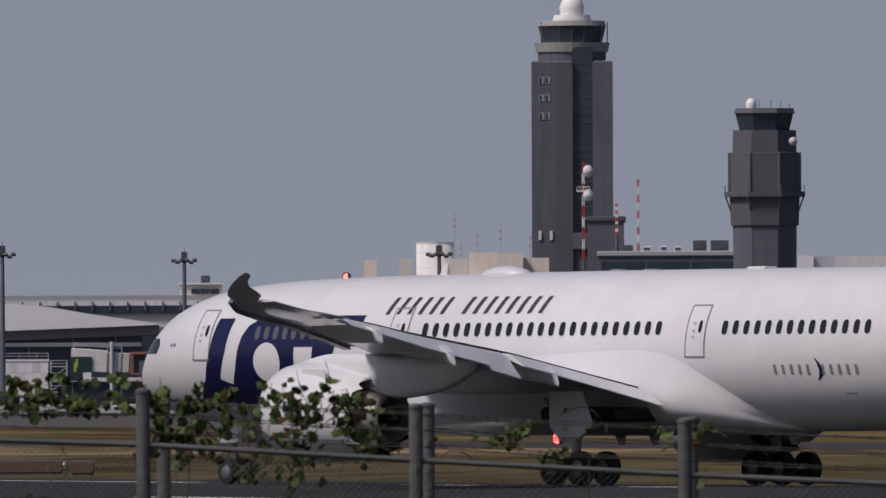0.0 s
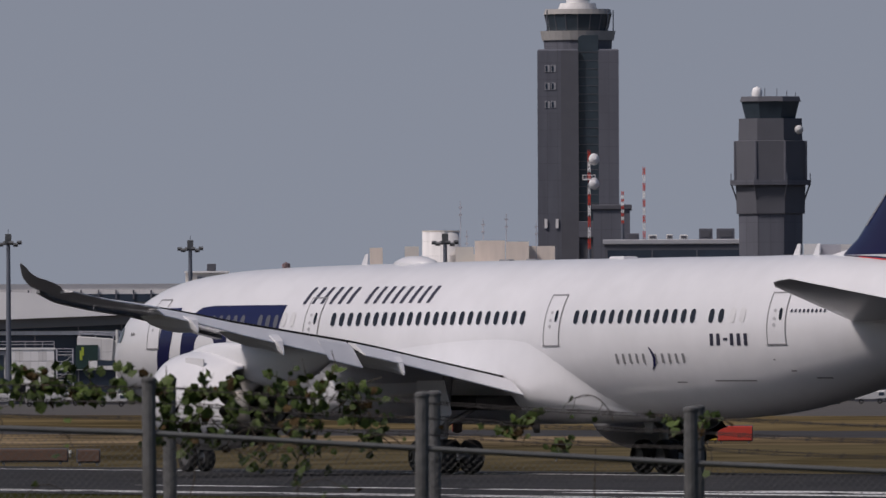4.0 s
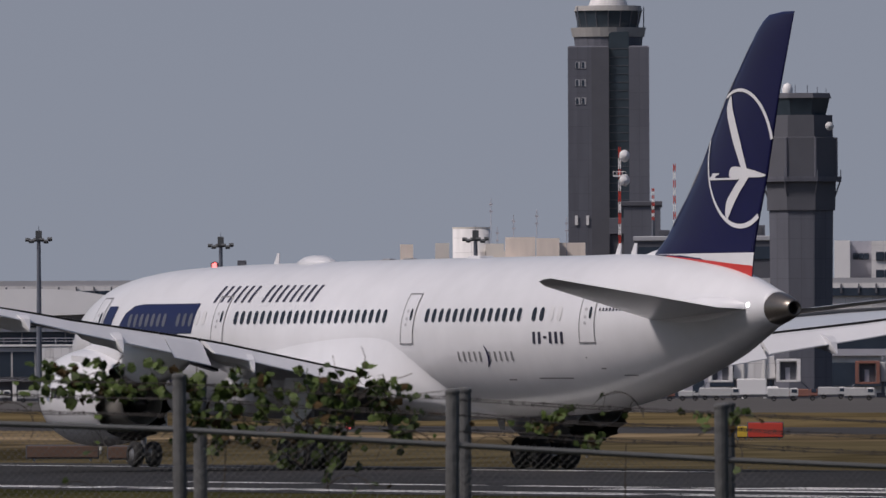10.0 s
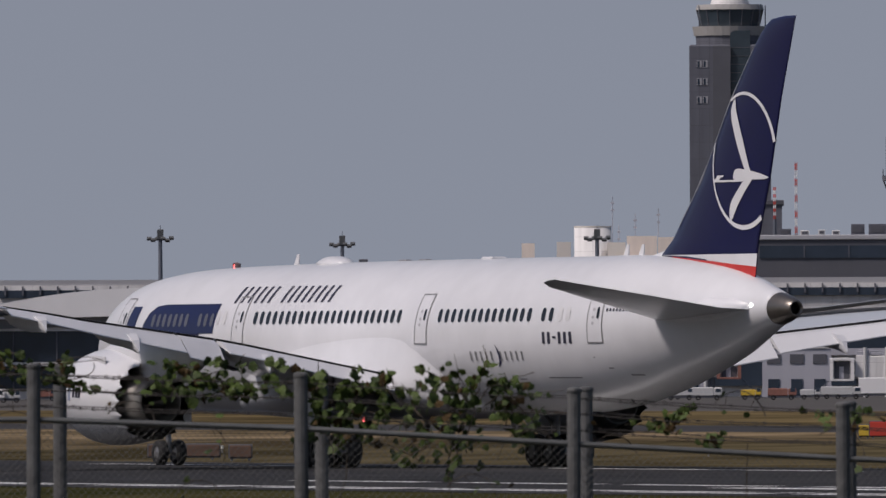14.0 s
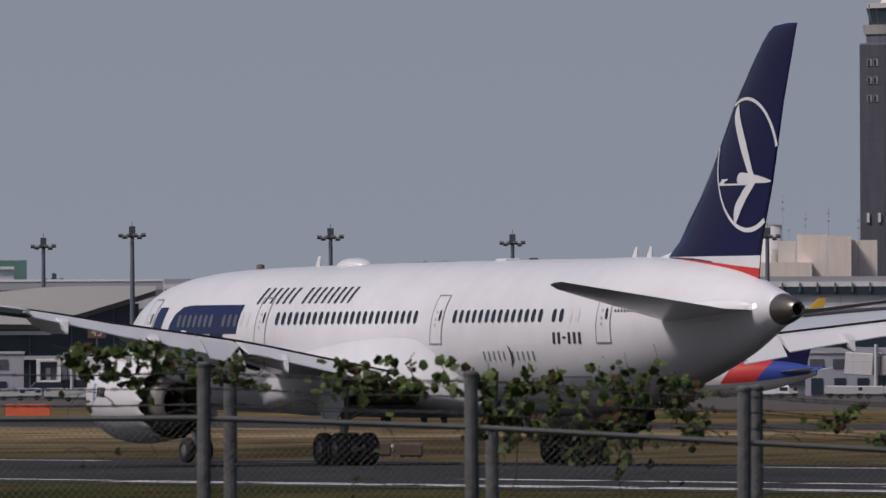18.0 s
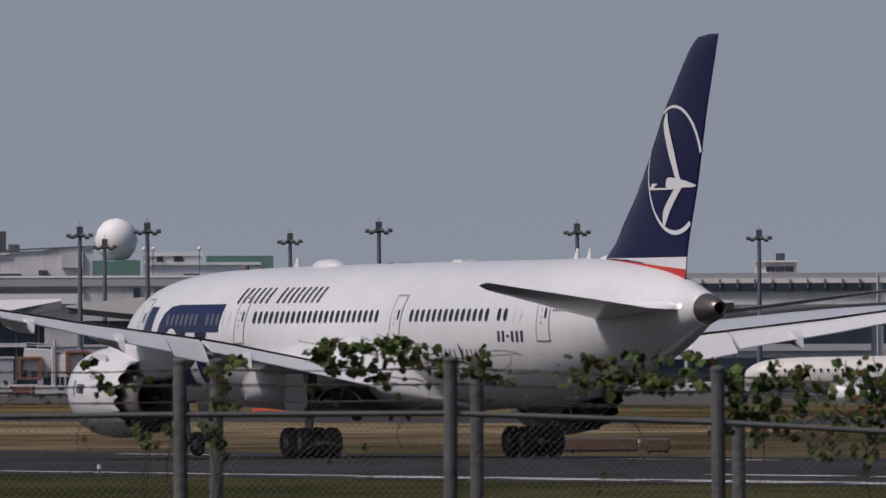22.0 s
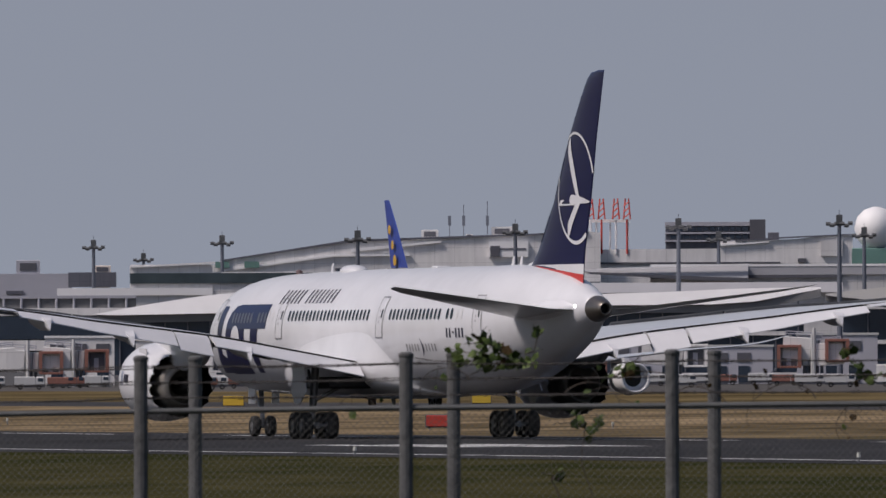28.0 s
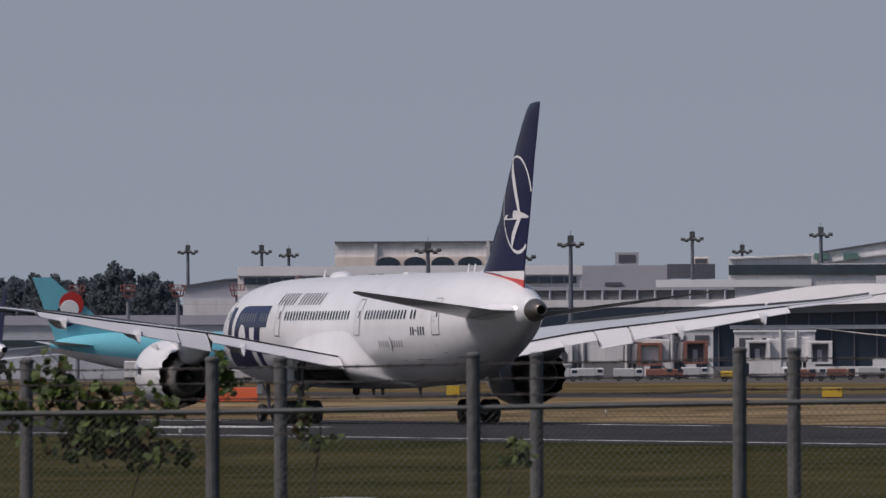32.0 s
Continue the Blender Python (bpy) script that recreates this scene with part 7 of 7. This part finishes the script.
def dry_vine(u, z, length, seed):
    """A bare arching shoot with a few side twigs and leaves; u and z as for creeper()."""
    r = random.Random(seed)
    D = 122.2
    place = lambda uu, zz, out: FN * (D + out) + FT * (D * math.tan(uu / 121.8 - radians(FOOT))) + Vector((0, 0, EYE[2] + zz))
    th = thing("dry_vine", "bare brown climbing shoot arching over the fence wires", "vine", group="dry vines")
    ang, bend = r.uniform(0.5, 1.3), r.choice((-1, 1))
    ang = ang if bend < 0 else math.pi - ang
    p, path = [u, z], []
    for k in range(14):
        path.append((p[0], p[1]))
        p[0] += math.cos(ang) * length / 13
        p[1] += math.sin(ang) * length / 13
        ang += bend * r.uniform(0.05, 0.36)
    part("stem", vine([place(a, b, 0.02 * math.sin(i)) for i, (a, b) in enumerate(path)], 0.0055, 0.0025), DRYVINE, th)
    for k in (4, 7, 10):
        a, b = path[k]
        g = r.uniform(0, 6.28)
        part("twig", vine([place(a + math.cos(g) * q * 0.045 + 0.01 * math.sin(3 * q), b + math.sin(g) * q * 0.045, 0.02) for q in range(4)], 0.003, 0.0015), DRYVINE, th)
        sc = 0.06 * r.uniform(0.6, 1.2)
        m = Matrix.Translation(place(a + math.cos(g) * 0.14, b + math.sin(g) * 0.14, 0.0)) @ Euler((radians(90 + r.gauss(-10, 40)), r.gauss(0, 0.5), r.gauss(0, 0.8))).to_matrix().to_4x4() @ Matrix.Diagonal((sc, sc, sc, 1))
        part("leaf", LEAVES[r.randrange(5)], None, th, m=m)
    return th


for i, (u, z, ln) in enumerate(((-6.95, -0.25, 0.75), (-6.45, -0.35, 0.6), (1.35, -0.28, 0.5), (1.75, -0.42, 0.55), (2.2, -0.3, 0.4), (-4.0, -0.3, 0.7), (-3.5, -0.25, 0.6), (-4.7, -0.2, 0.55), (-5.6, -0.1, 0.5), (-2.2, -0.4, 0.6), (-1.5, -0.45, 0.7),
                                (-0.2, -0.5, 0.6), (0.4, -0.55, 0.5), (-7.6, -0.3, 0.6), (-8.8, -0.2, 0.6), (-9.5, -0.1, 0.5), (-2.9, -0.35, 0.5), (-10.2, -0.3, 0.4), (-3.0, -0.85, 0.5), (-5.1, -0.55, 0.6), (-1.0, -0.8, 0.5), (-15.4, -0.6, 0.5), (-16.9, -0.1, 0.5), (-0.75, -0.15, 0.4))):
    dry_vine(u, z, ln, 300 + i)


# ---- a white car that drives past below the fence at the end ----
def passing_car():
    th = thing("car", "white saloon car passing before the fence", "car")
    side = [(-2.1, 0.45), (-2.15, 0.75), (-1.9, 0.95), (-1.2, 1.0), (1.0, 0.98), (1.95, 0.82), (2.15, 0.6), (2.1, 0.4)]
    rings = [[(x * (1 - 0.03 * (abs(y) > 0.8)), y, z) for x, z in side] for y in (-0.86, -0.8, 0.8, 0.86)]
    body_ = part("car_body", loft(rings), CARW, th, "white painted car body")
    cab = [[(x * k + dx, y, z) for x, y in ((-1.35, -w), (0.95, -w), (0.95, w), (-1.35, w))] for z, k, w, dx in ((0.96, 1.0, 0.78, 0), (1.22, 0.86, 0.72, -0.02), (1.40, 0.72, 0.66, -0.03))]
    arch = []
    for k in range(13):
        x = -1.02 + 1.68 * k / 12
        z = 1.53 - 0.19 * (x + 0.15) ** 2
        arch.append([(x, 0.66 * q, z - 0.07 * q * q - d) for q, d in ((-1, 0), (-0.6, 0), (0, 0), (0.6, 0), (1, 0), (1, 0.05), (0, 0.05), (-1, 0.05))])
    part("roof", loft(arch), CARW, body_, "white arched car roof", smooth=True)
    part("windows", loft(cab), BLACK, body_, "dark car windows")
    for x in (-1.1, -0.15, 0.75):
        for y in (-0.76, 0.76):
            part("pillar", tube((x, y, 0.97), (x * 0.72, y * 0.84, 1.42), 0.04, n=5), CARW, body_)
    tyre, rim = wheel(0.32, 0.2, 18)
    for x in (-1.3, 1.3):
        for y in (-0.78, 0.78):
            w = part("wheel", mesh("wheel", *tyre, smooth=True), TYRE, th, m=pose(x, y, 0.32))
            part("rim", mesh("rim", *rim, smooth=True), CHROME, w)
    for y in (-0.6, 0.6):
        part("headlight", box(1.95, 2.14, y - 0.16, y + 0.16, 0.62, 0.78, 0.03), CHROME, th, "clear headlight")
        part("tail_lamp", box(-2.16, -2.05, y - 0.14, y + 0.14, 0.68, 0.84, 0.03), RED, th, "red tail lamp")
    return th


CARW = mat("white_car_paint", (0.70, 0.71, 0.72), 0.25, var=0.02, coat=0.8)
car = passing_car()


TAX = (-105.0, 1361.8)                     # where the taxiing airliner is at 28 s


def motions():
    """The airliner turns on to the runway and rolls away on its take-off run."""
    lean = lambda t: 0.32 - 0.47 * ease((t - 8) / 18)
    walk(jet, [(t, pose(x, y, 0, lean(t), 0, 90 - heading)) for t, x, y, heading in (
        (0, 9.47, 608.34, -40.03), (0.5, 8.80, 609.14, -38.90), (1, 8.16, 609.93, -37.78), (1.5, 7.56, 610.72, -36.70),
        (2, 6.98, 611.49, -35.68), (2.5, 6.40, 612.28, -34.72), (3, 5.85, 613.06, -33.85), (3.5, 5.29, 613.86, -33.00),
        (5.5, 3.15, 617.02, -29.59), (6, 2.62, 617.93, -28.85), (6.5, 2.10, 618.83, -28.18), (7, 1.61, 619.72, -27.57),
        (7.5, 1.17, 620.58, -27.05), (8, 0.68, 621.47, -26.58), (8.5, 0.18, 622.38, -26.21), (9, -0.29, 623.27, -25.95),
        (9.5, -0.75, 624.15, -25.80), (10, -1.20, 625.03, -25.74), (10.5, -1.67, 625.95, -25.70), (11, -2.17, 626.90, -25.67),
        (11.5, -2.66, 627.89, -25.63), (12, -3.15, 628.91, -25.59), (12.5, -3.66, 629.97, -25.55), (13, -4.19, 631.08, -25.53),
        (13.5, -4.73, 632.23, -25.52), (14, -5.30, 633.43, -25.52), (14.5, -5.87, 634.67, -25.49), (16.5, -8.65, 641.11, -25.48),
        (17, -9.49, 642.98, -25.53), (17.5, -10.43, 644.97, -25.56), (18, -11.45, 647.11, -25.57), (18.5, -12.53, 649.40, -25.57),
        (19, -13.69, 651.88, -25.55), (19.5, -14.95, 654.62, -25.49), (20, -16.37, 657.65, -25.39), (20.5, -17.91, 660.99, -25.24),
        (21, -19.58, 664.68, -25.04), (21.5, -21.47, 668.80, -24.77), (22, -23.52, 673.38, -24.46), (22.5, -25.77, 678.46, -24.09),
        (23, -28.25, 684.08, -23.67), (23.5, -30.90, 690.24, -23.24), (24, -33.75, 696.94, -22.80), (24.5, -36.76, 704.14, -22.38),
        (25, -39.94, 711.82, -21.97), (25.5, -43.27, 719.88, -21.55), (27.5, -58.47, 758.76, -20.97), (28, -62.81, 770.14, -21.12),
        (28.5, -67.33, 781.82, -21.30), (29, -72.00, 793.84, -21.50), (29.5, -76.88, 806.25, -21.67), (30, -82.00, 819.11, -21.81),
        (30.5, -87.38, 832.40, -21.90), (31, -93.00, 846.10, -21.90), (31.5, -98.78, 860.10, -21.83), (32, -104.61, 874.26, -21.70),
    )])
    # the added masks turn once in 1.41 s to time the beacons' flashes
    for hood, turn in beacons:
        spin = lambda t: 140 + 0.55 * min(t, 28) + 360 * (t - 0.0775) / 1.4145
        walk(hood, [(t / 5, pose(0, 0, 0, 0, 0, spin(t / 5) if not turn else -spin(t / 5))) for t in range(161)])
    # the taxiing airliner comes slowly towards the runway
    walk(taxier, [(t, pose(TAX[0] + math.sin(radians(159.5)) * 8.1 * (t - 28), TAX[1] + math.cos(radians(159.5)) * 8.1 * (t - 28), 0, 0, 0, 90 - 159.5)) for t in range(0, 33, 2)])

    # a car passes to the right along the road before the fence
    walk(car, [(t, pose(-12.58 + 5.4 * (t - 32), 104.2, 0.974, 0, 0, 0)) for t in range(0, 33, 4)])


motions()
